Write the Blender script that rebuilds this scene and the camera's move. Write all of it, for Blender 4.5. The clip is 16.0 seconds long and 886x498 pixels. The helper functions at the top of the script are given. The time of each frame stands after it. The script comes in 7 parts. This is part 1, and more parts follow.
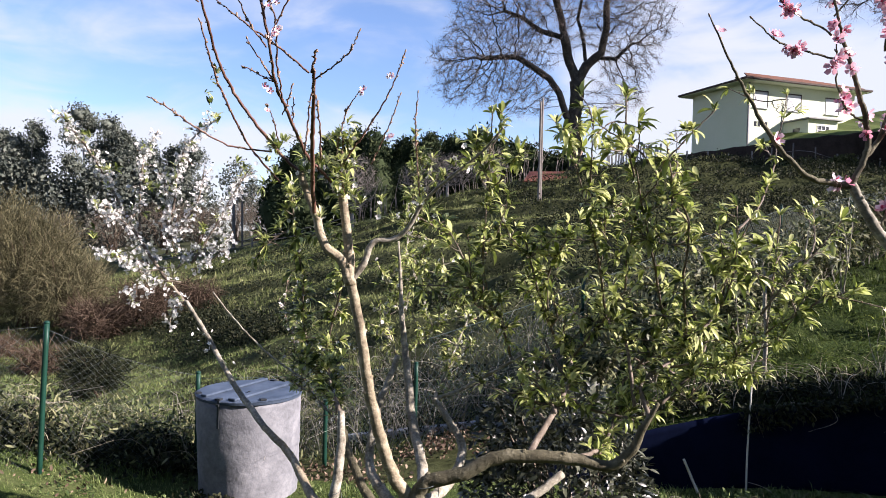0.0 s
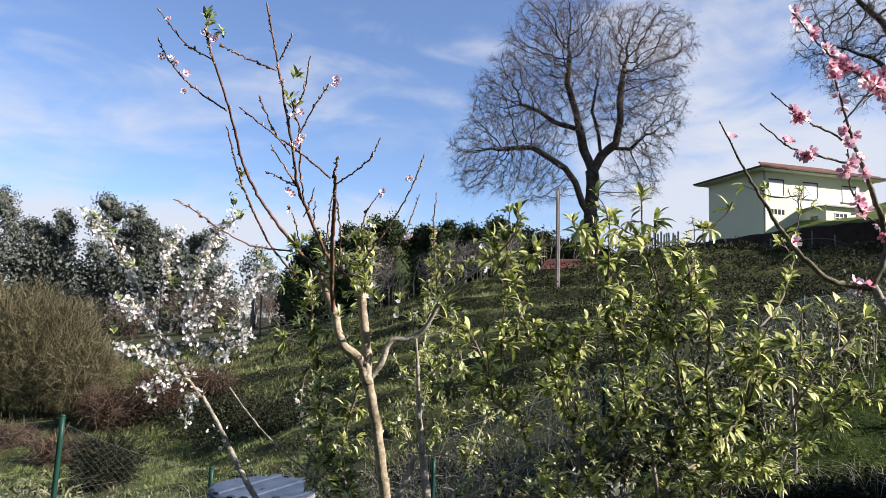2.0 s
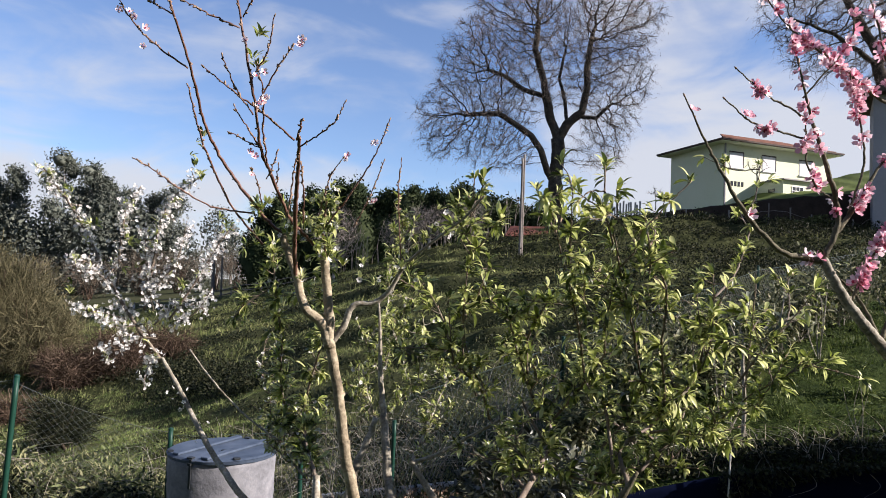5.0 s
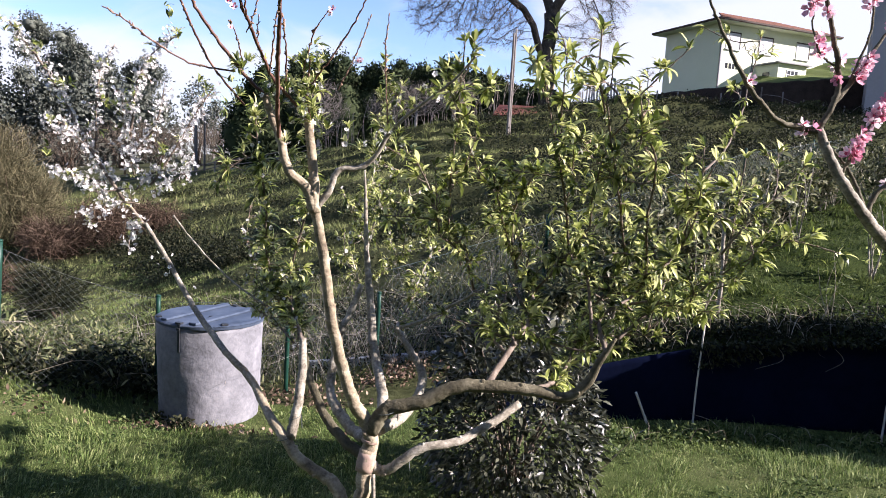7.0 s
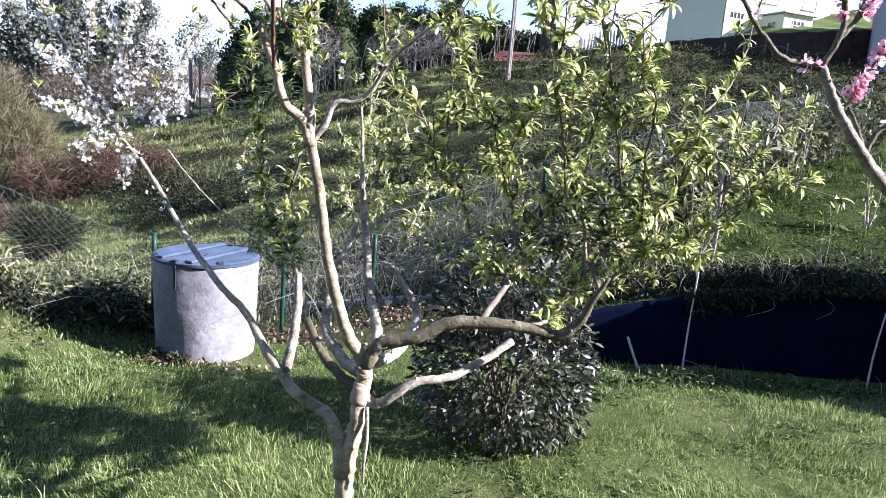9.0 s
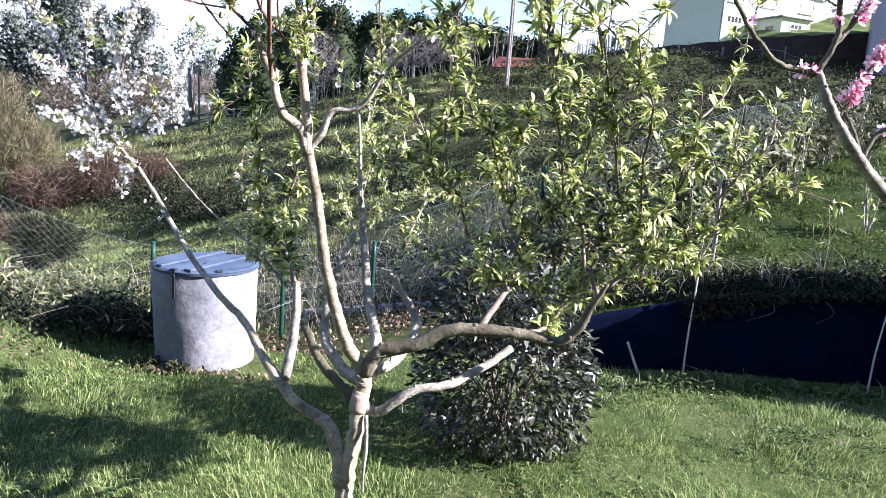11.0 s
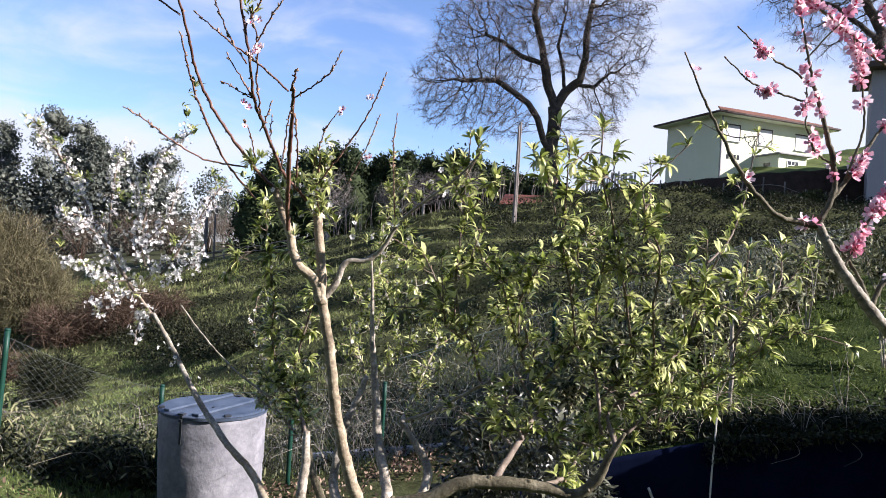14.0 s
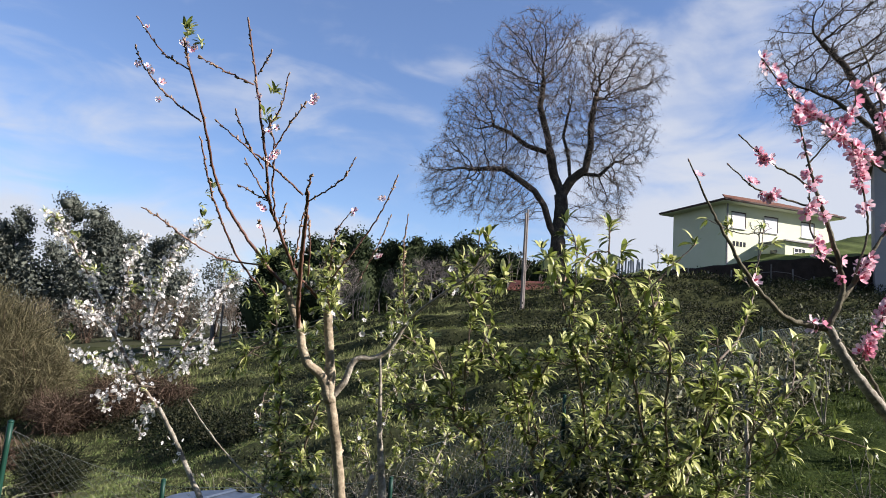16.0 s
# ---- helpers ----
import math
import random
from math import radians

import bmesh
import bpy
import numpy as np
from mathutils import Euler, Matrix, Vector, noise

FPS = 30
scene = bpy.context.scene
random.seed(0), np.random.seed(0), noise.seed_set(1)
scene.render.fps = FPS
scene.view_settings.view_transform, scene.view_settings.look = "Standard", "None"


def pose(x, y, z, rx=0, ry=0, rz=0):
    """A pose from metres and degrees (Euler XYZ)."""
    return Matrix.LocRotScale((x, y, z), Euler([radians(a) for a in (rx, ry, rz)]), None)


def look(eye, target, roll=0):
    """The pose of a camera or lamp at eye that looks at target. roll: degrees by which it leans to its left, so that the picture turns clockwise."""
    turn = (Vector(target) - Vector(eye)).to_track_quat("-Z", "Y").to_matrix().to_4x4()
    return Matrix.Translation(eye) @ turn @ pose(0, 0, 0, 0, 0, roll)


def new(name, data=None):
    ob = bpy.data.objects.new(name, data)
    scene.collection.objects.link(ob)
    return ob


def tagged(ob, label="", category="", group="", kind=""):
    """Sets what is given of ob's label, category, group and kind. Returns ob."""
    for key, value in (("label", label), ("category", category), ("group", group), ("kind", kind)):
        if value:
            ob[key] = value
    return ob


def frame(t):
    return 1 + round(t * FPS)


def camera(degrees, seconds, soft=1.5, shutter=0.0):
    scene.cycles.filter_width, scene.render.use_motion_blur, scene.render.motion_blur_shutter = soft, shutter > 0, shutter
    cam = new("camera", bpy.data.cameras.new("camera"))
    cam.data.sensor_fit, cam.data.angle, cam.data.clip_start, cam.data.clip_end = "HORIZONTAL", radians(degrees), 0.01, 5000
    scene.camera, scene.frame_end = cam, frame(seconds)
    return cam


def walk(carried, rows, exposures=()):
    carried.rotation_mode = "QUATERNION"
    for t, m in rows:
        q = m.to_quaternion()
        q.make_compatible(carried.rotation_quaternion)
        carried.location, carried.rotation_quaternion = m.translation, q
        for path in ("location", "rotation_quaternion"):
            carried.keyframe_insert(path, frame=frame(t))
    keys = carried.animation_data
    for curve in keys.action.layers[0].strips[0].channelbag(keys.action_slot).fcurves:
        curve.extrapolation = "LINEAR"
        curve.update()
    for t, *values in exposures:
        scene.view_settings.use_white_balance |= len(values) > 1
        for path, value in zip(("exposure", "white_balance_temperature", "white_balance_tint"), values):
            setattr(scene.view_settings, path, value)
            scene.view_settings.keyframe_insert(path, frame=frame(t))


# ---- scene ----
# The orchard and its camera: metres, z up, y away from the viewer
cam = camera(63.76, 16.0, soft=0.9)
PATH = [
    (0.0, 0.0114, -0.0045, 2.2409, 88.952, -1.503, 0.012),
    (0.5, 0.0094, 0.0102, 2.2567, 90.232, -1.548, -0.213),
    (1.0, 0.0118, -0.0049, 2.2678, 91.718, -1.353, 0.3),
    (1.5, 0.0137, -0.0054, 2.2829, 93.624, -1.31, 0.614),
    (2.0, 0.0102, -0.0194, 2.2967, 95.872, -1.579, 1.444),
    (2.5, 0.0013, -0.0279, 2.3124, 96.875, -1.573, 1.445),
    (3.0, -0.0176, -0.0409, 2.3242, 98.44, -2.106, 1.461),
    (3.2, -0.0236, -0.0482, 2.3287, 98.977, -1.882, 1.389),
    (5.3, 0.0131, -0.0172, 2.2942, 91.418, -2.452, -1.77),
    (5.5, 0.0124, -0.0121, 2.2911, 90.234, -2.403, -1.835),
    (6.0, 0.0079, -0.0002, 2.2749, 87.897, -2.86, -2.086),
    (6.5, 0.0052, 0.0061, 2.2554, 85.546, -3.052, -2.238),
    (7.0, 0.0101, 0.0177, 2.237, 83.6, -3.63, -2.633),
    (7.5, 0.0178, 0.0158, 2.2129, 81.59, -3.675, -2.699),
    (8.0, 0.0181, 0.023, 2.1902, 80.339, -4.457, -2.588),
    (8.5, 0.0131, 0.0084, 2.1845, 79.675, -4.988, -2.4),
    (9.0, 0.0178, 0.0108, 2.1782, 79.511, -4.64, -2.762),
    (9.2, 0.0179, 0.0092, 2.1749, 79.098, -4.703, -2.764),
    (11.3, 0.0274, 0.0154, 2.1948, 80.405, -4.012, -2.8),
    (11.5, 0.0244, 0.0152, 2.1998, 80.816, -3.792, -2.754),
    (12.0, 0.0326, 0.018, 2.2022, 82.809, -3.414, -3.03),
    (12.5, 0.0217, 0.0126, 2.2179, 84.998, -4.01, -2.973),
    (13.0, 0.0246, 0.0028, 2.2335, 87.198, -3.597, -2.709),
    (13.5, 0.0163, -0.0006, 2.2439, 88.493, -4.259, -2.237),
    (14.0, 0.0122, -0.0045, 2.2594, 90.578, -3.672, -2.078),
    (14.5, 0.0128, -0.0056, 2.2716, 91.859, -3.813, -1.797),
    (15.0, 0.0175, -0.0069, 2.2897, 93.495, -3.212, -1.55),
    (15.5, 0.0081, -0.0152, 2.3029, 95.293, -3.891, -1.429),
    (16.0, -0.0019, -0.0325, 2.3176, 97.367, -3.929, -1.498),
]
EXPOSURES = [(0.0, 1.72, 6380, 21), (1.5, 1.6, 6420, 19), (3.2, 1.32, 6350, 13), (5.3, 1.42, 6500, 19), (7.0, 1.87, 6270, 24), (9.0, 2.47, 5750, 23),
             (11.5, 2.57, 5700, 22), (13.0, 2.02, 5980, 21), (14.5, 1.65, 6250, 20), (16.0, 1.4, 6380, 17)]
walk(cam, [(t, pose(x, y, z, rx, ry, rz)) for t, x, y, z, rx, ry, rz in PATH], EXPOSURES)

# ---- light ----
SUN_WAY = Vector((0.975, -0.21, 0.0)).normalized()
SUN_HIGH = radians(28)
world = bpy.data.worlds.new("world")
scene.world = world
world.use_nodes = True
wn, wl = world.node_tree.nodes, world.node_tree.links
wn.clear()
sky = wn.new("ShaderNodeTexSky")
sky.sky_type, sky.sun_disc = "NISHITA", False
sky.sun_elevation, sky.sun_rotation = SUN_HIGH, math.atan2(SUN_WAY.x, SUN_WAY.y)
sky.air_density, sky.dust_density, sky.ozone_density = 1.0, 0.15, 2.5
coord = wn.new("ShaderNodeTexCoord")
stretch = wn.new("ShaderNodeMapping")
stretch.inputs["Scale"].default_value = (1.0, 1.0, 2.6)
stretch.inputs["Location"].default_value = (2.3, 0.4, 0.2)
wl.new(coord.outputs["Generated"], stretch.inputs["Vector"])
cloud = wn.new("ShaderNodeTexNoise")
cloud.inputs["Scale"].default_value, cloud.inputs["Detail"].default_value = 2.6, 9
cloud.inputs["Roughness"].default_value, cloud.inputs["Distortion"].default_value = 0.52, 0.25
wl.new(stretch.outputs["Vector"], cloud.inputs["Vector"])
height = wn.new("ShaderNodeSeparateXYZ")
wl.new(coord.outputs["Generated"], height.inputs["Vector"])
low = wn.new("ShaderNodeMapRange")
for k, v in (("From Min", 0.0), ("From Max", 0.5), ("To Min", 0.12), ("To Max", -0.05)):
    low.inputs[k].default_value = v
wl.new(height.outputs["Z"], low.inputs["Value"])
wisp = wn.new("ShaderNodeTexNoise")
wisp.inputs["Scale"].default_value, wisp.inputs["Detail"].default_value, wisp.inputs["Distortion"].default_value = 5.5, 8, 0.9
wl.new(stretch.outputs["Vector"], wisp.inputs["Vector"])
both = wn.new("ShaderNodeMix")
both.inputs["Factor"].default_value = 0.35
wl.new(cloud.outputs["Fac"], both.inputs["A"])
wl.new(wisp.outputs["Fac"], both.inputs["B"])
more = wn.new("ShaderNodeMath")
more.operation = "ADD"
wl.new(both.outputs["Result"], more.inputs[0])
wl.new(low.outputs["Result"], more.inputs[1])
# a broader bank of cloud stands beyond the house
toward = wn.new("ShaderNodeVectorMath")
toward.operation = "DOT_PRODUCT"
toward.inputs[1].default_value = Vector((0.40, 0.86, 0.30)).normalized()
wl.new(coord.outputs["Generated"], toward.inputs[0])
bank = wn.new("ShaderNodeMapRange")
bank.interpolation_type = "SMOOTHSTEP"
for k, v in (("From Min", 0.93), ("From Max", 0.995), ("To Min", 0.0), ("To Max", 0.045)):
    bank.inputs[k].default_value = v
wl.new(toward.outputs["Value"], bank.inputs["Value"])
banked = wn.new("ShaderNodeMath")
banked.operation = "ADD"
wl.new(more.outputs[0], banked.inputs[0])
wl.new(bank.outputs["Result"], banked.inputs[1])
veil = wn.new("ShaderNodeMapRange")
veil.interpolation_type = "SMOOTHSTEP"
for k, v in (("From Min", 0.45), ("From Max", 0.66), ("To Min", 0.04), ("To Max", 0.92)):
    veil.inputs[k].default_value = v
wl.new(banked.outputs[0], veil.inputs["Value"])
mixed = wn.new("ShaderNodeMix")
mixed.data_type = "RGBA"
wl.new(veil.outputs["Result"], mixed.inputs["Factor"])
deep = wn.new("ShaderNodeMix")
deep.data_type, deep.blend_type = "RGBA", "MULTIPLY"
deep.inputs["Factor"].default_value = 1.0
deep.inputs["B"].default_value = (0.85, 0.945, 1.09, 1)
wl.new(sky.outputs["Color"], deep.inputs["A"])
wl.new(deep.outputs["Result"], mixed.inputs["A"])
mixed.inputs["B"].default_value = (4.4, 4.75, 5.05, 1)
back = wn.new("ShaderNodeBackground")
back.inputs["Strength"].default_value = 0.060
wl.new(mixed.outputs["Result"], back.inputs["Color"])
wo = wn.new("ShaderNodeOutputWorld")
wl.new(back.outputs[0], wo.inputs["Surface"])
sun = new("sun", bpy.data.lights.new("sun", "SUN"))
sun.data.energy, sun.data.angle, sun.data.color = 5.0, radians(0.53), (1.0, 0.925, 0.84)
sun.matrix_world = look(tuple(SUN_WAY * 60 * math.cos(SUN_HIGH) + Vector((0, 0, 60 * math.sin(SUN_HIGH)))), (0, 0, 0))

# ---- materials ----
def material(name, colours, scale=6.0, rough=0.8, bump=0.3, fine=8.0, vary=0.0, metal=0.0, spec=0.2,
             leafy=0.0, stops=(0.3, 0.7), stretch_z=1.0, island=False, depth=0.02):
    """A surface with colour at two scales, relief and, for leaves, light that comes through."""
    m = bpy.data.materials.new(name)
    m.use_nodes = True
    n, l = m.node_tree.nodes, m.node_tree.links
    n.clear()
    out, bsdf = n.new("ShaderNodeOutputMaterial"), n.new("ShaderNodeBsdfPrincipled")
    tc = n.new("ShaderNodeTexCoord")
    mp = n.new("ShaderNodeMapping")
    mp.inputs["Scale"].default_value = (1, 1, stretch_z)
    l.new(tc.outputs["Object"], mp.inputs["Vector"])
    big, small = n.new("ShaderNodeTexNoise"), n.new("ShaderNodeTexNoise")
    for node, s, d in ((big, scale, 5), (small, scale * fine, 8)):
        node.inputs["Scale"].default_value, node.inputs["Detail"].default_value = s, d
        node.inputs["Roughness"].default_value = 0.62
        l.new(mp.outputs["Vector"], node.inputs["Vector"])
    add = n.new("ShaderNodeMix")
    add.inputs["Factor"].default_value = 0.4
    l.new(big.outputs["Fac"], add.inputs["A"])
    l.new(small.outputs["Fac"], add.inputs["B"])
    fac = add.outputs["Result"]
    if vary:
        info = n.new("ShaderNodeNewGeometry" if island else "ShaderNodeObjectInfo")
        rnd = info.outputs["Random Per Island" if island else "Random"]
        mm = n.new("ShaderNodeMix")
        mm.inputs["Factor"].default_value = vary
        l.new(fac, mm.inputs["A"])
        l.new(rnd, mm.inputs["B"])
        fac = mm.outputs["Result"]
    ramp = n.new("ShaderNodeValToRGB")
    lo, hi = stops
    el = ramp.color_ramp.elements
    el[0].position, el[1].position = lo, hi
    el[0].color, el[1].color = (*colours[0], 1), (*colours[-1], 1)
    for i, c in enumerate(colours[1:-1], 1):
        e = el.new(lo + (hi - lo) * i / (len(colours) - 1))
        e.color = (*c, 1)
    l.new(fac, ramp.inputs["Fac"])
    l.new(ramp.outputs["Color"], bsdf.inputs["Base Color"])
    rr = n.new("ShaderNodeMapRange")
    rr.inputs["To Min"].default_value, rr.inputs["To Max"].default_value = max(0.05, rough - 0.12), min(1, rough + 0.12)
    l.new(small.outputs["Fac"], rr.inputs["Value"])
    l.new(rr.outputs["Result"], bsdf.inputs["Roughness"])
    bsdf.inputs["Metallic"].default_value, bsdf.inputs["Specular IOR Level"].default_value = metal, spec
    if bump:
        b = n.new("ShaderNodeBump")
        b.inputs["Strength"].default_value, b.inputs["Distance"].default_value = bump, depth
        l.new(small.outputs["Fac"], b.inputs["Height"])
        l.new(b.outputs["Normal"], bsdf.inputs["Normal"])
    surface = bsdf.outputs[0]
    if leafy:
        tr, mix = n.new("ShaderNodeBsdfTranslucent"), n.new("ShaderNodeMixShader")
        l.new(ramp.outputs["Color"], tr.inputs["Color"])
        mix.inputs[0].default_value = leafy
        l.new(surface, mix.inputs[1])
        l.new(tr.outputs[0], mix.inputs[2])
        surface = mix.outputs[0]
    l.new(surface, out.inputs["Surface"])
    return m


LAWN = material("lawn", [(0.016, 0.027, 0.008), (0.045, 0.062, 0.019), (0.105, 0.112, 0.05)], 1.3, 0.95, 0.8, 30, spec=0.03)
HILL = material("hill_ground", [(0.014, 0.015, 0.008), (0.036, 0.041, 0.017), (0.075, 0.08, 0.038)], 0.45, 0.95, 0.6, 14, depth=0.1, spec=0.03)
TERRACE = material("terrace_turf", [(0.008, 0.013, 0.004), (0.024, 0.038, 0.010), (0.06, 0.078, 0.022)], 1.6, 0.95, 0.8, 16, depth=0.08, spec=0.03)
HOUSE_LAWN = material("house_lawn", [(0.05, 0.078, 0.022), (0.09, 0.12, 0.036), (0.14, 0.165, 0.06)], 0.6, 0.9, 0.5, 20, depth=0.05, spec=0.05)
FAR_GROUND = material("far_ground", [(0.026, 0.034, 0.016), (0.055, 0.056, 0.03)], 0.05, 0.95, 0.2, 12, spec=0.05)
BLADE = material("grass_blade", [(0.036, 0.066, 0.016), (0.128, 0.192, 0.048), (0.34, 0.37, 0.16)], 0.9, 0.6, 0, 9, 0.35, island=True, leafy=0.35, spec=0.2)
HILL_BLADE = material("hill_grass_blade", [(0.040, 0.054, 0.018), (0.135, 0.162, 0.055), (0.30, 0.30, 0.145)], 0.35, 0.65, 0, 9, 0.3, island=True, leafy=0.3, spec=0.1)
TERRACE_BLADE = material("terrace_grass_blade", [(0.010, 0.020, 0.005), (0.050, 0.080, 0.017), (0.15, 0.175, 0.055)], 0.8, 0.6, 0, 9, 0.3, island=True, leafy=0.3, spec=0.12)
TUFT = material("hill_herbs", [(0.016, 0.021, 0.008), (0.055, 0.065, 0.023), (0.14, 0.145, 0.065)], 0.35, 0.7, 0, 9, 0.3, island=True, leafy=0.25, spec=0.08)
DRY = material("dry_stalks", [(0.12, 0.10, 0.07), (0.27, 0.24, 0.18), (0.46, 0.42, 0.34)], 3, 0.85, 0, 8, 0.5, island=True, leafy=0.15)
# bramble leaves, darkened so that the colour carries shade as well
BRAMBLE_SHADED = material("shaded_bramble_leaf", [(0.006, 0.009, 0.005), (0.014, 0.019, 0.009), (0.042, 0.044, 0.022)], 2, 0.6, 0, 8, 0.5, island=True, leafy=0.12, spec=0.08)
BARK = material("pale_bark", [(0.07, 0.054, 0.036), (0.225, 0.187, 0.125), (0.42, 0.37, 0.265)], 9, 0.75, 0.6, 5, stretch_z=1.3, depth=0.01, stops=(0.32, 0.64))
BARK_GREY = material("grey_bark", [(0.07, 0.061, 0.045), (0.22, 0.20, 0.155), (0.42, 0.395, 0.33)], 12, 0.85, 0.6, 5, stretch_z=1.2, depth=0.01, stops=(0.34, 0.64))
BARK_GREEN = material("mossy_bark", [(0.03, 0.027, 0.017), (0.085, 0.076, 0.047), (0.19, 0.175, 0.12)], 8, 0.85, 0.9, 6, depth=0.01)
SHOOT = material("red_brown_shoot", [(0.040, 0.020, 0.015), (0.105, 0.052, 0.038), (0.22, 0.135, 0.10)], 14, 0.5, 0.3, 5, stretch_z=0.4, depth=0.004)
TWIG_DARK = material("dark_twig", [(0.048, 0.036, 0.027), (0.125, 0.10, 0.076), (0.26, 0.225, 0.18)], 14, 0.7, 0.3, 5, depth=0.004)
BUD = material("bud", [(0.09, 0.06, 0.04), (0.34, 0.24, 0.17)], 40, 0.6, 0.2, 4, depth=0.002)
LEAF = material("young_leaf", [(0.050, 0.072, 0.016), (0.265, 0.325, 0.064), (0.62, 0.64, 0.28)], 3, 0.36, 0, 9, 0.7, leafy=0.45, spec=0.5)
LEAF_MANY = material("young_leaves", [(0.050, 0.072, 0.016), (0.265, 0.325, 0.064), (0.62, 0.64, 0.28)], 3, 0.36, 0, 9, 0.7, island=True, leafy=0.45, spec=0.5)
SILVER_LEAF = material("grey_green_leaves", [(0.05, 0.062, 0.03), (0.17, 0.19, 0.10), (0.40, 0.41, 0.28)], 3, 0.35, 0, 9, 0.6, island=True, leafy=0.3, spec=0.5)
LAUREL = material("laurel_leaf", [(0.009, 0.012, 0.007), (0.025, 0.030, 0.018), (0.085, 0.09, 0.06)], 3, 0.34, 0, 9, 0.6, island=True, leafy=0.1, spec=0.38)
WHITE_PETAL = material("white_petal", [(0.50, 0.49, 0.46), (0.76, 0.76, 0.74)], 30, 0.6, 0, 4, 0.3, leafy=0.35)
WHITE_MANY = material("white_petals", [(0.46, 0.45, 0.42), (0.74, 0.74, 0.72)], 30, 0.6, 0, 4, 0.4, island=True, leafy=0.35)
PINK_PETAL = material("pink_petal", [(0.70, 0.29, 0.39), (0.84, 0.53, 0.61), (0.92, 0.78, 0.81)], 26, 0.55, 0, 5, 0.55, leafy=0.35)
BLUSH_PETAL = material("blush_petal", [(0.74, 0.50, 0.52), (0.82, 0.68, 0.68), (0.86, 0.80, 0.79)], 26, 0.55, 0, 5, 0.55, leafy=0.35)
PINK_HEART = material("pink_heart", [(0.35, 0.03, 0.08), (0.5, 0.08, 0.13)], 60, 0.6, 0, 4)
OAK = material("oak_bark", [(0.018, 0.015, 0.013), (0.048, 0.042, 0.035), (0.11, 0.098, 0.08)], 3, 0.95, 0.6, 8, depth=0.05, spec=0.05)
OAK_TWIG = material("oak_twig", [(0.10, 0.078, 0.065), (0.21, 0.165, 0.14)], 2, 0.9, 0, 8, spec=0.05)
CONIFER = material("conifer_needles", [(0.009, 0.016, 0.007), (0.02, 0.031, 0.013), (0.045, 0.058, 0.025)], 0.35, 0.9, 0, 7, 0.3, island=True, leafy=0.05, spec=0.1)
# grey-green leaves, lightened to put the haze of the distance into their colour
EUCALYPT_HAZY = material("hazy_eucalyptus_leaves", [(0.050, 0.060, 0.048), (0.082, 0.093, 0.075), (0.125, 0.136, 0.110)], 0.2, 0.9, 0, 7, 0.28, island=True, leafy=0.12, spec=0.1)
OLIVE = material("olive_thicket", [(0.048, 0.045, 0.023), (0.098, 0.090, 0.048), (0.17, 0.155, 0.09)], 0.5, 0.85, 0, 7, 0.5, island=True, leafy=0.2, spec=0.05)
RUSSET = material("russet_scrub", [(0.028, 0.019, 0.013), (0.062, 0.043, 0.03), (0.125, 0.092, 0.066)], 0.8, 0.9, 0, 7, 0.5, island=True, leafy=0.1, spec=0.05)
PALE_TRUNK = material("pale_trunk", [(0.16, 0.15, 0.13), (0.34, 0.32, 0.29)], 1, 0.9, 0.3, 8, depth=0.03)
CEMENT = material("cement_render", [(0.06, 0.062, 0.068), (0.145, 0.148, 0.16), (0.235, 0.238, 0.25)], 3.2, 0.9, 0.5, 7, stops=(0.25, 0.72), depth=0.012)
LID = material("blue_grey_lid", [(0.022, 0.033, 0.052), (0.05, 0.068, 0.098), (0.085, 0.108, 0.145)], 5, 0.5, 0.15, 9, depth=0.004)
DARK_METAL = material("dark_metal", [(0.02, 0.025, 0.03), (0.05, 0.055, 0.06)], 20, 0.5, 0.2, 5, metal=0.6, depth=0.003)
NAVY = material("navy_sheet", [(0.0025, 0.004, 0.012), (0.005, 0.0075, 0.021)], 2.2, 0.9, 0.2, 5, depth=0.02, spec=0.0)
POST_GREEN = material("green_post", [(0.004, 0.024, 0.016), (0.008, 0.042, 0.028)], 20, 0.45, 0.1, 5, depth=0.002)
WIRE = material("fence_wire", [(0.06, 0.075, 0.07), (0.14, 0.155, 0.15)], 9, 0.5, 0, 5, metal=0.4)
WIRE_GREEN = material("green_wire", [(0.022, 0.042, 0.040), (0.05, 0.075, 0.07)], 9, 0.5, 0, 5)
CANE = material("bleached_cane", [(0.34, 0.32, 0.28), (0.58, 0.56, 0.51)], 15, 0.8, 0.2, 5, depth=0.003)
OLD_WOOD = material("weathered_wood", [(0.06, 0.052, 0.045), (0.13, 0.118, 0.105), (0.22, 0.205, 0.185)], 4, 0.9, 0.4, 7, stretch_z=0.3, depth=0.01)
PLASTER = material("cream_green_plaster", [(0.52, 0.56, 0.40), (0.60, 0.625, 0.475)], 0.5, 0.9, 0.1, 20, depth=0.01)
PALE_WOOD = material("bleached_board", [(0.20, 0.19, 0.175), (0.36, 0.345, 0.32)], 5, 0.9, 0.3, 7, stretch_z=0.3, depth=0.006)
SHUTTER = material("white_shutter", [(0.46, 0.47, 0.49), (0.56, 0.57, 0.58)], 3, 0.6, 0.05, 9, depth=0.003)
PLASTER_GREY = material("grey_plaster", [(0.22, 0.22, 0.23), (0.28, 0.28, 0.29)], 0.5, 0.9, 0.1, 20, depth=0.01)
TILE = material("roof_tile", [(0.075, 0.038, 0.029), (0.15, 0.072, 0.053), (0.22, 0.11, 0.082)], 2, 0.85, 0.4, 9, depth=0.03)
WHITE_PAINT = material("white_paint", [(0.70, 0.70, 0.68), (0.80, 0.80, 0.78)], 3, 0.6, 0.05, 9, depth=0.003)
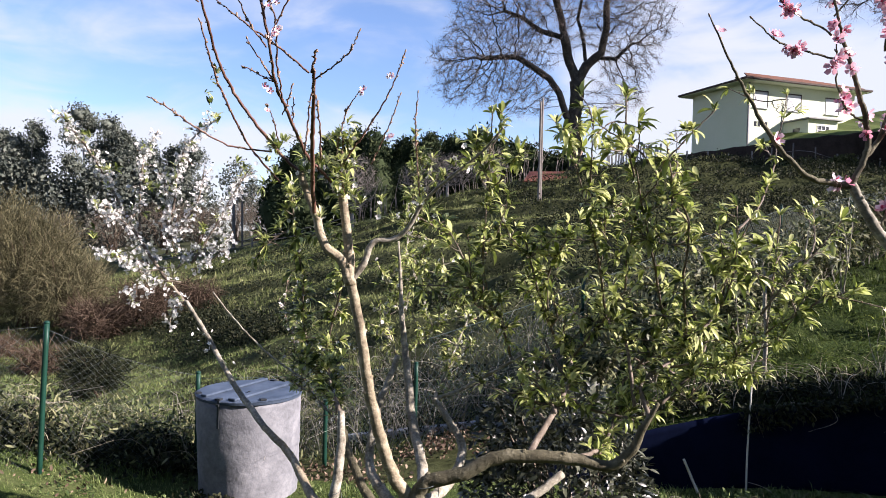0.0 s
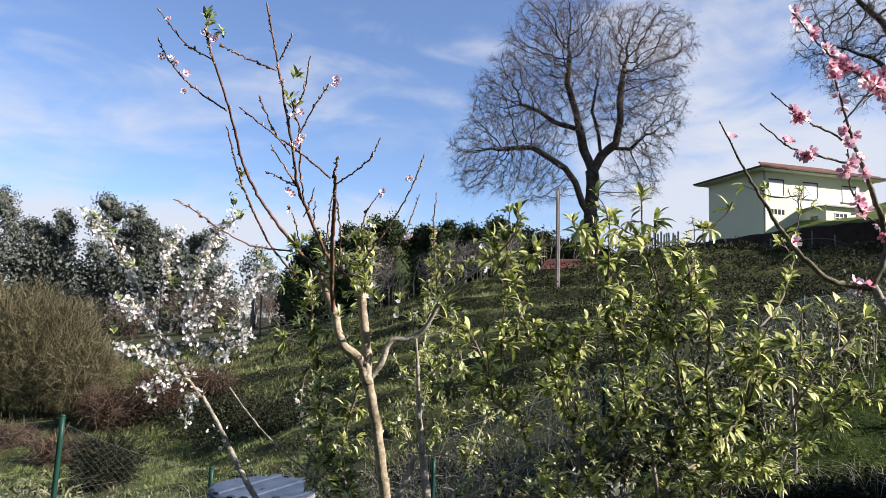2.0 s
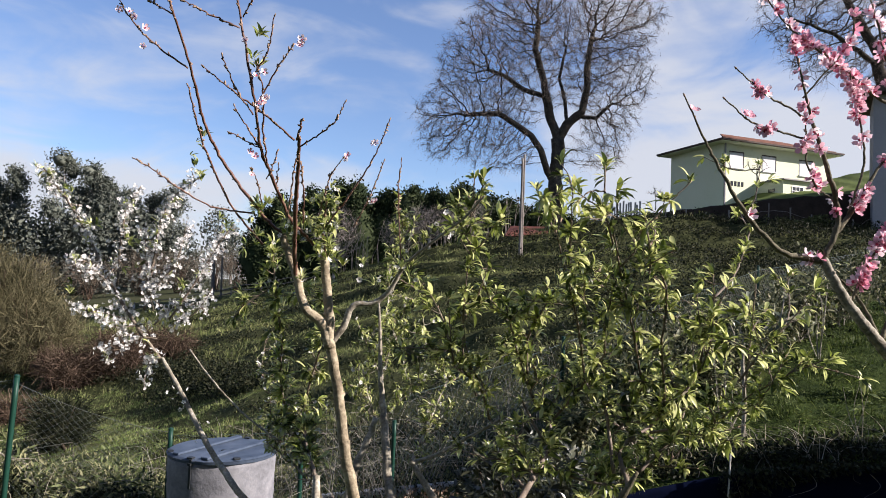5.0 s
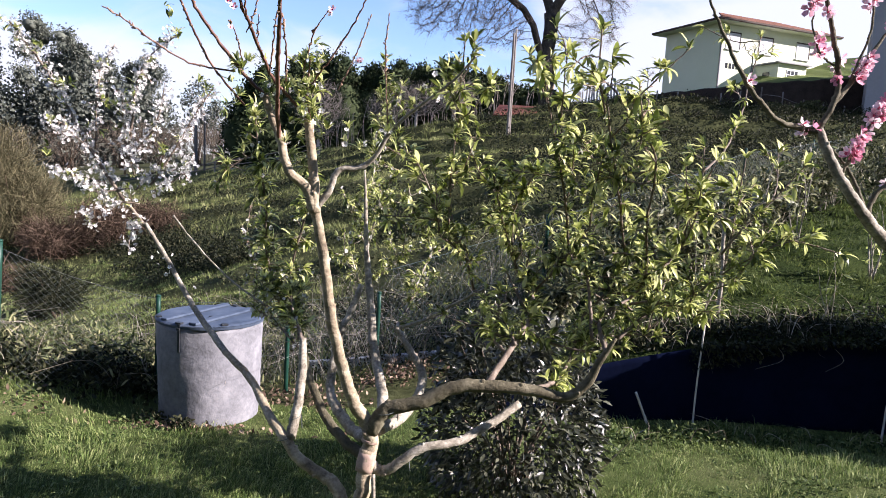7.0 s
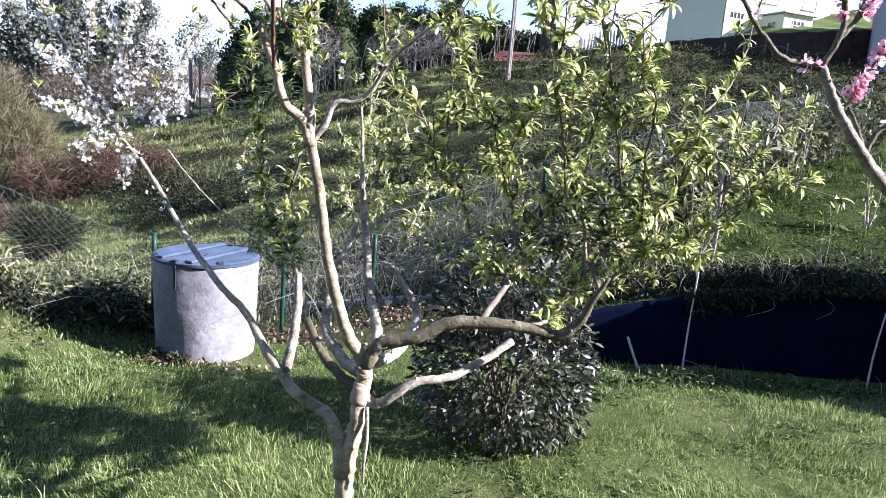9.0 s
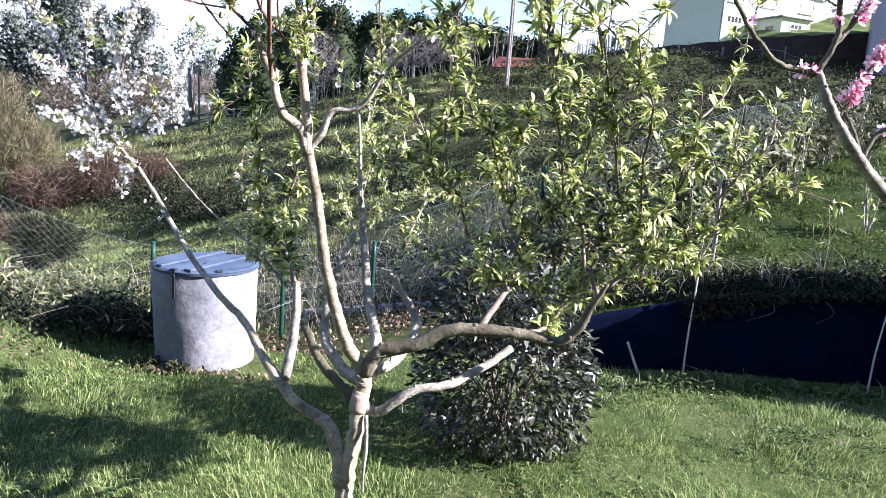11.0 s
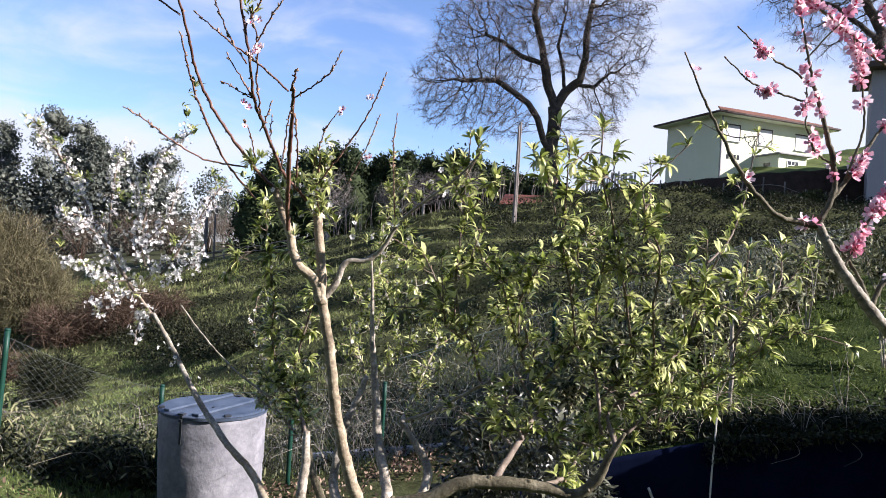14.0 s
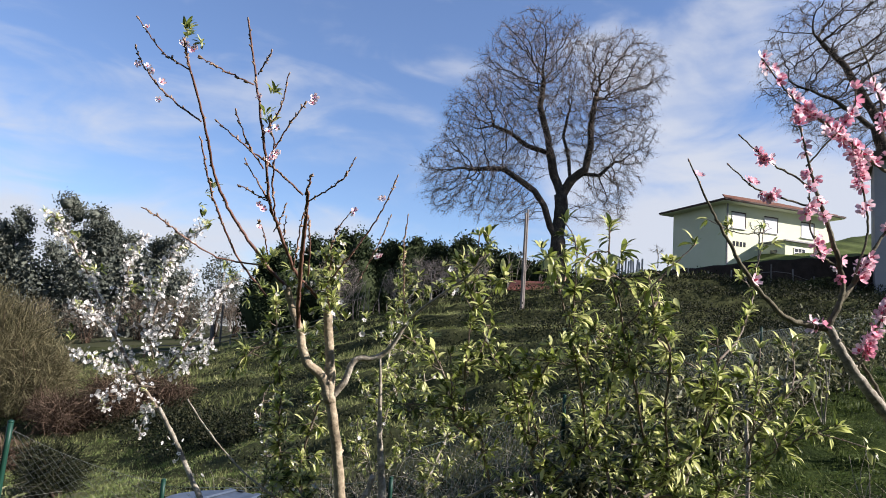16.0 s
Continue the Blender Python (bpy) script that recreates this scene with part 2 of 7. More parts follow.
DARK_WOOD = material("dark_eave", [(0.04, 0.03, 0.025), (0.08, 0.06, 0.05)], 4, 0.8, 0.2, 6, depth=0.01)
GLASS_DARK = material("window_dark", [(0.02, 0.022, 0.025), (0.04, 0.043, 0.047)], 3, 0.12, 0, 5, spec=0.8)
# a brown made dark enough to hold the shade on the bank's face
BANK_SHADED = material("shaded_bank", [(0.016, 0.012, 0.010), (0.045, 0.034, 0.027)], 2, 0.95, 0.5, 8, depth=0.05, spec=0.03)
RED_SHEET = material("red_sheet", [(0.09, 0.03, 0.02), (0.16, 0.058, 0.038)], 1.5, 0.7, 0.2, 8, depth=0.01)
KERB = material("weathered_concrete", [(0.20, 0.21, 0.215), (0.36, 0.38, 0.39)], 6, 0.85, 0.3, 7, depth=0.006)
TAPE = material("grafting_tape", [(0.19, 0.135, 0.10), (0.36, 0.275, 0.22)], 20, 0.6, 0.2, 5, depth=0.003)


# ---- geometry helpers ----
def mesh_from(name, V, F, mat, smooth=False):
    """A mesh from an array of corners and an array of faces that all have as many corners."""
    V, F = np.asarray(V, np.float32), np.asarray(F, np.int32)
    me = bpy.data.meshes.new(name)
    me.vertices.add(len(V))
    me.vertices.foreach_set("co", V.ravel())
    k = F.shape[1]
    me.loops.add(F.size)
    me.loops.foreach_set("vertex_index", F.ravel())
    me.polygons.add(len(F))
    me.polygons.foreach_set("loop_start", np.arange(0, F.size, k, dtype=np.int32))
    if smooth:
        me.polygons.foreach_set("use_smooth", np.ones(len(F), bool))
    me.materials.append(mat)
    me.update(calc_edges=True)
    return me


def thing(name, at=(0, 0, 0), label="", category="", group="", kind=""):
    ob = new(name)
    ob.location = at
    ob.empty_display_size = 0.1
    return tagged(ob, label, category, group, kind)


def place(name, me, parent=None, label="", kind=""):
    """A mesh object whose mesh is given in world metres, under a thing that stands unturned."""
    ob = new(name, me)
    if parent is not None:
        ob.parent = parent
        base, up = Vector(parent.location), parent.parent
        while up is not None:
            base, up = base + up.location, up.parent
        ob.location = -base
    return tagged(ob, label, kind=kind)


def part(name, bm, mat, parent=None, label="", kind="", smooth=False):
    me = bpy.data.meshes.new(name)
    bm.to_mesh(me)
    bm.free()
    if smooth:
        me.polygons.foreach_set("use_smooth", np.ones(len(me.polygons), bool))
    me.materials.append(mat)
    return place(name, me, parent, label, kind)


def box(bm, x0, x1, y0, y1, z0, z1, bevel=0.0, turn=None):
    vs = [bm.verts.new((x, y, z)) for x in (x0, x1) for y in (y0, y1) for z in (z0, z1)]
    fs = [bm.faces.new([vs[i] for i in q]) for q in ((0, 1, 3, 2), (4, 6, 7, 5), (0, 4, 5, 1), (2, 3, 7, 6), (0, 2, 6, 4), (1, 5, 7, 3))]
    if bevel:
        es = list({e for f in fs for e in f.edges})
        done = bmesh.ops.bevel(bm, geom=es, offset=bevel, segments=1, affect="EDGES")
        vs = list({v for f in done["faces"] for v in f.verts} | {v for v in vs if v.is_valid})
    if turn is not None:
        bmesh.ops.transform(bm, matrix=turn, verts=[v for v in vs if v.is_valid])
    return bm


def curve_points(pts, per=6):
    """A smooth line through a few places."""
    p = np.array(pts, float)
    if len(p) < 3:
        return np.linspace(p[0], p[-1], per + 1)
    q = np.vstack([2 * p[0] - p[1], p, 2 * p[-1] - p[-2]])
    out = []
    for i in range(1, len(q) - 2):
        a, b, c, d = q[i - 1], q[i], q[i + 1], q[i + 2]
        for u in np.arange(per) / per:
            out.append(0.5 * (2 * b + (c - a) * u + (2 * a - 5 * b + 4 * c - d) * u * u + (3 * b - a - 3 * c + d) * u ** 3))
    out.append(p[-1])
    return np.array(out)


def tube(pts, radii, sides=8, lump=0.0, rng=None):
    """Corners and faces of a tapering, closed-ended round limb along a line."""
    p = np.asarray(pts, float)
    r = np.interp(np.linspace(0, 1, len(p)), np.linspace(0, 1, len(radii)), radii)
    t = np.gradient(p, axis=0)
    t /= np.linalg.norm(t, axis=1, keepdims=True) + 1e-9
    ref = np.array([0.0, 1.0, 0.0]) if abs(t[0][1]) < 0.9 else np.array([1.0, 0, 0])
    u = np.cross(t, ref)
    u /= np.linalg.norm(u, axis=1, keepdims=True) + 1e-9
    v = np.cross(t, u)
    a = np.arange(sides) * 2 * math.pi / sides
    rad = r[:, None] * np.ones(sides)
    if lump and rng is not None:
        rad = rad * (1 + lump * rng.normal(0, 1, rad.shape))
    V = (p[:, None, :] + rad[..., None] * (np.cos(a)[None, :, None] * u[:, None, :] + np.sin(a)[None, :, None] * v[:, None, :])).reshape(-1, 3)
    i = np.arange(len(p) - 1)[:, None] * sides + np.arange(sides)[None, :]
    j = np.arange(len(p) - 1)[:, None] * sides + (np.arange(sides)[None, :] + 1) % sides
    F = np.stack([i, j, j + sides, i + sides], -1).reshape(-1, 4)
    tips = np.vstack([p[0], p[-1]])
    n = len(V)
    V = np.vstack([V, tips])
    k = np.arange(0, sides, 2)
    e = (len(p) - 1) * sides
    F = np.vstack([F, np.stack([np.full_like(k, n), (k + 2) % sides, (k + 1) % sides, k], 1),
                   np.stack([np.full_like(k, n + 1), e + k, e + (k + 1) % sides, e + (k + 2) % sides], 1)]) if sides % 2 == 0 else F
    return V, F


def joined(pieces):
    V, F, n = [], [], 0
    for v, f in pieces:
        V.append(v)
        F.append(np.asarray(f) + n)
        n += len(v)
    return np.vstack(V), np.vstack(F)


def frames_of(ways, spins):
    """Turning matrices whose y axis lies along each way, spun about it."""
    y = ways / (np.linalg.norm(ways, axis=1, keepdims=True) + 1e-9)
    ref = np.where(np.abs(y[:, 2:3]) > 0.95, np.array([[1.0, 0, 0]]), np.array([[0, 0, 1.0]]))
    x = np.cross(y, ref)
    x /= np.linalg.norm(x, axis=1, keepdims=True) + 1e-9
    z = np.cross(x, y)
    c, s = np.cos(spins)[:, None], np.sin(spins)[:, None]
    return np.stack([x * c + z * s, y, -x * s + z * c], 2)


def scattered(shape, F, places, turns, sizes):
    """One set of corners and faces of a small shape laid at many places."""
    n, k = len(places), len(shape)
    V = np.einsum("nij,kj->nki", turns, shape) * np.asarray(sizes)[:, None, None] + np.asarray(places)[:, None, :]
    return V.reshape(-1, 3), (F[None] + (np.arange(n) * k)[:, None, None]).reshape(-1, F.shape[1])


# a lance-shaped leaf one long along y, folded at its midrib and drooping at the tip
LANCE = np.array([(0, 0, 0), (0.085, 0.2, 0.045), (0, 0.24, 0.01), (-0.085, 0.2, 0.045), (0.135, 0.5, 0.03), (0, 0.53, -0.02),
                  (-0.135, 0.5, 0.03), (0.085, 0.78, -0.05), (0, 0.8, -0.10), (-0.085, 0.78, -0.05), (0, 0.98, -0.22)])
LANCE = LANCE * np.array([1.08, 1, 1])
LANCE_F = np.array([(0, 1, 2, 3), (1, 4, 5, 2), (2, 5, 6, 3), (4, 7, 8, 5), (5, 8, 9, 6), (8, 7, 10, 9)])
OVAL = np.array([(0, 0, 0), (0.2, 0.3, 0.05), (0, 0.34, 0), (-0.2, 0.3, 0.05), (0.2, 0.68, 0.0), (0, 0.7, -0.04), (-0.2, 0.68, 0.0), (0, 1.0, -0.12)])
OVAL_F = np.array([(0, 1, 2, 3), (1, 4, 5, 2), (2, 5, 6, 3), (5, 4, 7, 6)])
TUFT_LEAF = np.array([(-0.5, 0, 0), (0.5, 0, 0), (0.45, 0.6, 0.08), (-0.1, 1.0, -0.1)])
TUFT_F = np.array([(0, 1, 2, 3)])

# ---- ground ----
KNOTS = np.array([
    (-4, 7.5, -0.25), (-14, 8, -0.5), (0, 7.6, -0.28), (-3, 10, -0.75), (-7, 14, -1.6), (-9, 23, -2.1), (-18, 24, -2.4),
    (0, 11, -0.1), (1.2, 9, 0.2), (3, 7.2, 0.6), (6, 7.2, 0.72), (10, 7.2, 1.3), (4, 11, 1.05), (6.5, 13.7, 1.75),
    (9.7, 17, 2.1), (11, 11, 2.0), (-3.5, 25, 0.3), (1, 30, 2.3), (-9, 35, 0.1), (-15, 48, 0.3), (-26, 60, -0.6),
    (-3, 44, 3.2), (-9, 48, 1.9), (4, 42, 5.0), (9, 42, 5.7), (13.5, 40, 6.0), (20, 40, 5.9), (14, 33, 3.7), (24, 41, 6.0),
    (21, 45, 6.6), (-50, 95, -1.0), (2, 70, 4.0), (45, 70, 11.0), (16, 24, 2.9)])


def spline_weights(k):
    d = np.linalg.norm(k[:, None, :2] - k[None, :, :2], axis=2)
    A = np.where(d > 0, d * d * np.log(d + 1e-9), 0) + np.eye(len(k)) * 2.0
    P = np.hstack([np.ones((len(k), 1)), k[:, :2]])
    M = np.block([[A, P], [P.T, np.zeros((3, 3))]])
    return np.linalg.solve(M, np.concatenate([k[:, 2], np.zeros(3)]))


KNOT_W = spline_weights(KNOTS)


def smooth(a, b, x):
    u = np.clip((x - a) / (b - a), 0, 1)
    return u * u * (3 - 2 * u)


def ground_z(x, y):
    """The height of the ground."""
    x, y = np.asarray(x, float), np.asarray(y, float)
    cx, cy = np.clip(x, -60, 50), np.clip(y, 6, 100)
    d = np.hypot(cx[..., None] - KNOTS[:, 0], cy[..., None] - KNOTS[:, 1])
    up = (np.where(d > 0, d * d * np.log(d + 1e-9), 0) * KNOT_W[:len(KNOTS)]).sum(-1)
    up = up + KNOT_W[-3] + KNOT_W[-2] * cx + KNOT_W[-1] * cy
    up = up + 0.10 * np.sin(cx * 0.9 + 0.4 * cy) * np.sin(cy * 0.55) * smooth(9, 16, cy)
    ph = (cy + 0.3 * cx + 1.4 * np.sin(0.23 * cx + 0.5) + 0.8 * np.sin(0.31 * cy)) / 3.8
    saw = ph - np.floor(ph)
    up = up + (0.75 + 0.5 * smooth(4, 12, cx)) * (smooth(0.0, 0.3, saw) - saw - 0.02) * smooth(13, 22, cy) * smooth(-9, 1, cx)
    lumps = 0.075 * np.sin(2.1 * cx + 1.3 * np.sin(1.7 * cy)) * np.sin(2.6 * cy + 1.1 * np.sin(1.9 * cx)) + 0.04 * np.sin(4.9 * cx + 1.5 * np.sin(2.3 * cy)) * np.sin(4.3 * cy + cx)
    up = up + lumps * smooth(9, 14, cy) * smooth(-1.5, 1.5, 0.95 * (cy - 7.6) - 0.6 - cx + 8 * smooth(15, 19, cy))
    up = up + 0.045 * np.sin(3.1 * cx + 1.2 * np.sin(2.7 * cy)) * np.sin(3.7 * cy + 1.4 * np.sin(2.2 * cx)) * smooth(7.2, 7.8, cy) * smooth(19, 15, cy)
    lawn = -0.2 + 0.34 * smooth(2.4, 4.2, -x) + 0.02 * np.sin(2.1 * x + y) + 0.015 * np.sin(3.3 * y - x)
    # the last term is an unseen bank at the right, added to shade the sheet
    lawn = lawn + 0.85 * smooth(2.6, 0.2, y) + (2.85 + 0.25 * np.sin(4.3 * y) + 0.2 * np.sin(9.7 * y + 1)) * smooth(5.7, 7.0, x) * smooth(4.9, 5.9, y)
    wall = smooth(0.4, 1.6, x)
    edge = np.where(y > 7.07, 1.0, 0.0) * wall + smooth(6.9, 8.6, y) * (1 - wall)
    far = smooth(110, 500, np.hypot(x, y))
    return (lawn * (1 - edge) + up * edge) * (1 - far) + 2.0 * far


def axis(stops):
    out = []
    for a, b, n in stops:
        out.extend(np.linspace(a, b, n, endpoint=False))
    return np.array(out + [stops[-1][1]])


gx = axis([(-1500, -200, 8), (-200, -60, 14), (-60, -14, 40), (-14, 16, 150), (16, 50, 34), (50, 200, 15), (200, 1500, 8)])
gy = axis([(-1500, -60, 8), (-60, 0, 8), (0, 7.05, 30), (7.05, 7.075, 1), (7.075, 20, 90), (20, 60, 104), (60, 130, 25), (130, 400, 10), (400, 1800, 6)])
GX, GY = np.meshgrid(gx, gy)
GV = np.stack([GX, GY, ground_z(GX, GY)], -1).reshape(-1, 3)
gi = (np.arange(len(gy) - 1)[:, None] * len(gx) + np.arange(len(gx) - 1)[None]).reshape(-1)
GF = np.stack([gi, gi + 1, gi + 1 + len(gx), gi + len(gx)], 1)
gm = mesh_from("ground", GV, GF, LAWN, True)
gm.materials.append(HILL)
gm.materials.append(FAR_GROUND)
gm.materials.append(TERRACE)
mid = GV[GF].mean(1)
gm.polygons.foreach_set("material_index", np.where(mid[:, 1] > 75, 2, np.where(mid[:, 1] > 7.06, np.where((mid[:, 0] > 0.95 * (mid[:, 1] - 7.6) - 0.6) & (mid[:, 1] < 17) & (mid[:, 0] > 1.9), 3, 1), 0)).astype(np.int32))
ground = place("ground", gm)
tagged(ground, "green lawn that runs into a rough grassy hillside", "ground", kind="structure")

bm = bmesh.new()
box(bm, -14, 14, -3.4, -3.1, -0.4, 6.5)
wall_south = part("wall_south", bm, PLASTER_GREY)
tagged(wall_south, "plain grey plastered house wall that closes the garden", "wall", kind="structure")

RNG = np.random.default_rng(7)


def tufty(x, y):
    """Uneven tufts, nought to one, about a hand's width across at scale one."""
    a = np.sin(23 * x + 4 * np.sin(9 * y + 1)) * np.sin(27 * y + 4 * np.sin(7 * x))
    b = np.sin(51 * x + 3 * np.sin(19 * y)) * np.sin(47 * y + 3 * np.sin(23 * x + 2))
    return smooth(-0.7, 0.9, a + 0.6 * b)


def sward(n, per, x0, x1, y0, y1, size, seed, keep=None, gather=0.05, wide=0.03, splay=0.6, near=1.4, jointed=True):
    """Grass in tussocks: corners and faces of blades that spread from the middle of each and lean together."""
    r = np.random.default_rng(seed)
    cx, cy = r.uniform(x0, x1, n), y0 + (y1 - y0) * r.random(n) ** near
    if keep is not None:
        k = keep(cx, cy, r)
        cx, cy = cx[k], cy[k]
    n = len(cx)
    big = r.uniform(0.5, 1.25, n) * (0.6 + 0.75 * tufty(cx * 0.13 + 2, cy * 0.13))
    comb = 2.2 * np.sin(0.9 * cx + 0.7 * cy) + 1.7 * np.sin(1.7 * cy - 1.1 * cx) + r.normal(0, 0.7, n)
    i = np.repeat(np.arange(n), per)
    m = len(i)
    off = r.normal(0, 1, (m, 2))
    far = 1 + smooth(14, 45, cy[i])
    x, y = cx[i] + off[:, 0] * gather * far, cy[i] + off[:, 1] * gather * far
    s = r.uniform(*size, m) * big[i] * far
    lean = splay * (0.35 * off + 0.55 * np.stack([np.cos(comb[i]), np.sin(comb[i])], 1) + r.normal(0, 0.25, (m, 2)))
    a = r.uniform(0, 2 * math.pi, m)
    side = np.stack([np.cos(a), np.sin(a), np.zeros(m)], 1) * (s * wide * r.uniform(0.7, 1.3, m) + 0.0008)[:, None]
    base = np.stack([x, y, ground_z(x, y) - 0.012], 1)
    over = np.hypot(lean[:, 0], lean[:, 1])
    tip = base + np.stack([lean[:, 0], lean[:, 1], np.maximum(0.25, 1 - 0.4 * over)], 1) * s[:, None]
    j = np.arange(m)[:, None]
    if not jointed:
        return np.stack([base - side, base + side, tip], 1).reshape(-1, 3), j * 3 + np.array([[0, 1, 2]])
    half = base + np.stack([lean[:, 0] * 0.35, lean[:, 1] * 0.35, np.full(m, 0.62)], 1) * s[:, None]
    V = np.stack([base - side, base + side, half + side * 0.8, half - side * 0.8, tip], 1).reshape(-1, 3)
    return V, np.vstack([j * 5 + np.array([q]) for q in ((0, 1, 2), (0, 2, 3), (3, 2, 4))])


def in_lawn(x, y, r):
    edge = 6.95 + 0.1 * np.sin(3 * x)
    return (y < edge) & (np.hypot(x + 1.78, y - 6.75) > 0.55) & (np.abs(x) < 0.72 * y + 0.9)


def in_terrace(x, y, r):
    bare = tufty(x * 0.07, y * 0.07) + 0.5 * r.random(len(x)) < 0.36
    return (x > 2.2 + 0.15 * (y - 7)) & (x > 0.95 * (y - 7.6) - 0.6) & (y > 7.25) & (x < 0.75 * y + 2) & ~bare


def ledge(x, y):
    """How far across its ledge a place on the hill lies: a steep riser first, then the flatter tread."""
    return (y + 0.3 * x + 1.4 * np.sin(0.23 * x + 0.5) + 0.8 * np.sin(0.31 * y)) / 3.8 % 1.0


def on_hill(x, y, r):
    patch = np.sin(0.55 * x + 0.8 * y + 1.5 * np.sin(0.4 * x)) + 0.8 * np.sin(1.3 * x - 0.5 * y) + r.normal(0, 0.5, len(x))
    beyond = (x < 0.95 * (y - 7.6) - 0.6) | (y > 16 + 1.2 * r.normal(0, 1, len(x)))
    return (np.abs(x) < 4 + 0.64 * y) & beyond & (ledge(x, y) > 0.33 + 0.04 * smooth(2, 7, x) + 0.10 * r.normal(0, 1, len(x))) & (patch > -1.3)


def in_meadow(x, y, r):
    return (x < -0.34 * y + 2.6) & (x > -0.8 * y)


lawn_grass = place("lawn_grass", mesh_from("lawn_grass", *sward(14000, 13, -5.2, 6.0, 3.4, 6.95, (0.028, 0.08), 11, in_lawn, 0.062, 0.018, 0.95, 1.1), BLADE))
tagged(lawn_grass, "soft sunlit green lawn grass in tussocks", "grass", kind="stuff")
tall_grass = place("tall_grass", mesh_from("tall_grass", *sward(700, 20, -5.2, 6.0, 3.6, 6.95, (0.06, 0.13), 14, in_lawn, 0.05, 0.013, 1.05, 1.1), BLADE))
tagged(tall_grass, "longer tussocks standing in the lawn", "grass", kind="stuff")
WEED = material("lawn_weed_leaf", [(0.018, 0.036, 0.010), (0.055, 0.09, 0.025), (0.16, 0.20, 0.075)], 1.2, 0.6, 0, 8, 0.5, island=True, leafy=0.25, spec=0.15)
wr = np.random.default_rng(23)
wx, wy = wr.uniform(-5, 6, 1500), wr.uniform(3.6, 6.9, 1500)
ok = in_lawn(wx, wy, wr) & (np.sin(2.2 * wx + 1.3 * wy) + np.sin(3.7 * wy - 1.6 * wx) + wr.normal(0, 0.5, 1500) > 0.3)
wx, wy = np.repeat(wx[ok], 12), np.repeat(wy[ok], 12)
wx, wy = wx + wr.normal(0, 0.035, len(wx)), wy + wr.normal(0, 0.035, len(wx))
ways = np.stack([wr.normal(0, 1, len(wx)), wr.normal(0, 1, len(wx)), wr.uniform(0.2, 0.9, len(wx))], 1)
lawn_weeds = place("lawn_weeds", mesh_from("lawn_weeds", *scattered(OVAL * np.array([0.8, 1, 1]), OVAL_F, np.stack([wx, wy, ground_z(wx, wy) + wr.uniform(0.005, 0.045, len(wx))], 1), frames_of(ways, wr.normal(0, 0.4, len(wx))), wr.uniform(0.02, 0.05, len(wx))), WEED, True))
tagged(lawn_weeds, "low broad-leaved weeds in dark patches of the lawn", "weeds", kind="stuff")
near_grass = place("near_grass", mesh_from("near_grass", *sward(2600, 9, -5.2, 6.0, -2.2, 3.5, (0.05, 0.12), 20, None, 0.06, 0.03, 0.6, 1.0, False), BLADE))
tagged(near_grass, "mown lawn grass before the fruit trees", "grass", kind="stuff")
terrace_grass = place("terrace_grass", mesh_from("terrace_grass", *sward(15000, 10, 2, 13.5, 7.2, 17.5, (0.05, 0.12), 18, in_terrace, 0.06, 0.07, 0.9, 1.3, False), TERRACE_BLADE))
tagged(terrace_grass, "bright green grass on the raised terrace", "grass", kind="stuff")
cr = np.random.default_rng(19)
wx, wy = cr.uniform(2, 13.5, 30000), 7.25 + 10 * cr.random(30000) ** 1.3
ok = in_terrace(wx, wy, cr) & (np.sin(2.6 * wx + wy) * np.sin(3.1 * wy - wx) + 0.5 * cr.normal(0, 1, 30000) > 0.1)
wx, wy = wx[ok], wy[ok]
ways = np.stack([cr.normal(0, 1, len(wx)), cr.normal(0, 1, len(wx)), cr.uniform(0.1, 0.6, len(wx))], 1)
clover = place("terrace_clover", mesh_from("terrace_clover", *scattered(TUFT_LEAF * np.array([0.5, 1, 1]), TUFT_F, np.stack([wx, wy, ground_z(wx, wy) + cr.uniform(0.01, 0.06, len(wx))], 1), frames_of(ways, cr.normal(0, 0.3, len(wx))), cr.uniform(0.03, 0.07, len(wx))), TERRACE_BLADE))
tagged(clover, "low clover and weeds in the terrace grass", "weeds", kind="stuff")
hill_grass = place("hill_grass", mesh_from("hill_grass", *sward(60000, 9, -28, 32, 8.0, 50, (0.075, 0.17), 13, on_hill, 0.11, 0.05, 0.7, 1.5, False), HILL_BLADE))
tagged(hill_grass, "rough grass in tussocks on the hillside", "grass", kind="stuff")
meadow_grass = place("meadow_grass", mesh_from("meadow_grass", *sward(8500, 9, -17, -2, 12.5, 26, (0.05, 0.11), 16, in_meadow, 0.10, 0.06, 0.6, 1.2, False), BLADE))
tagged(meadow_grass, "sunlit green meadow in the valley below the hill", "grass", kind="stuff")


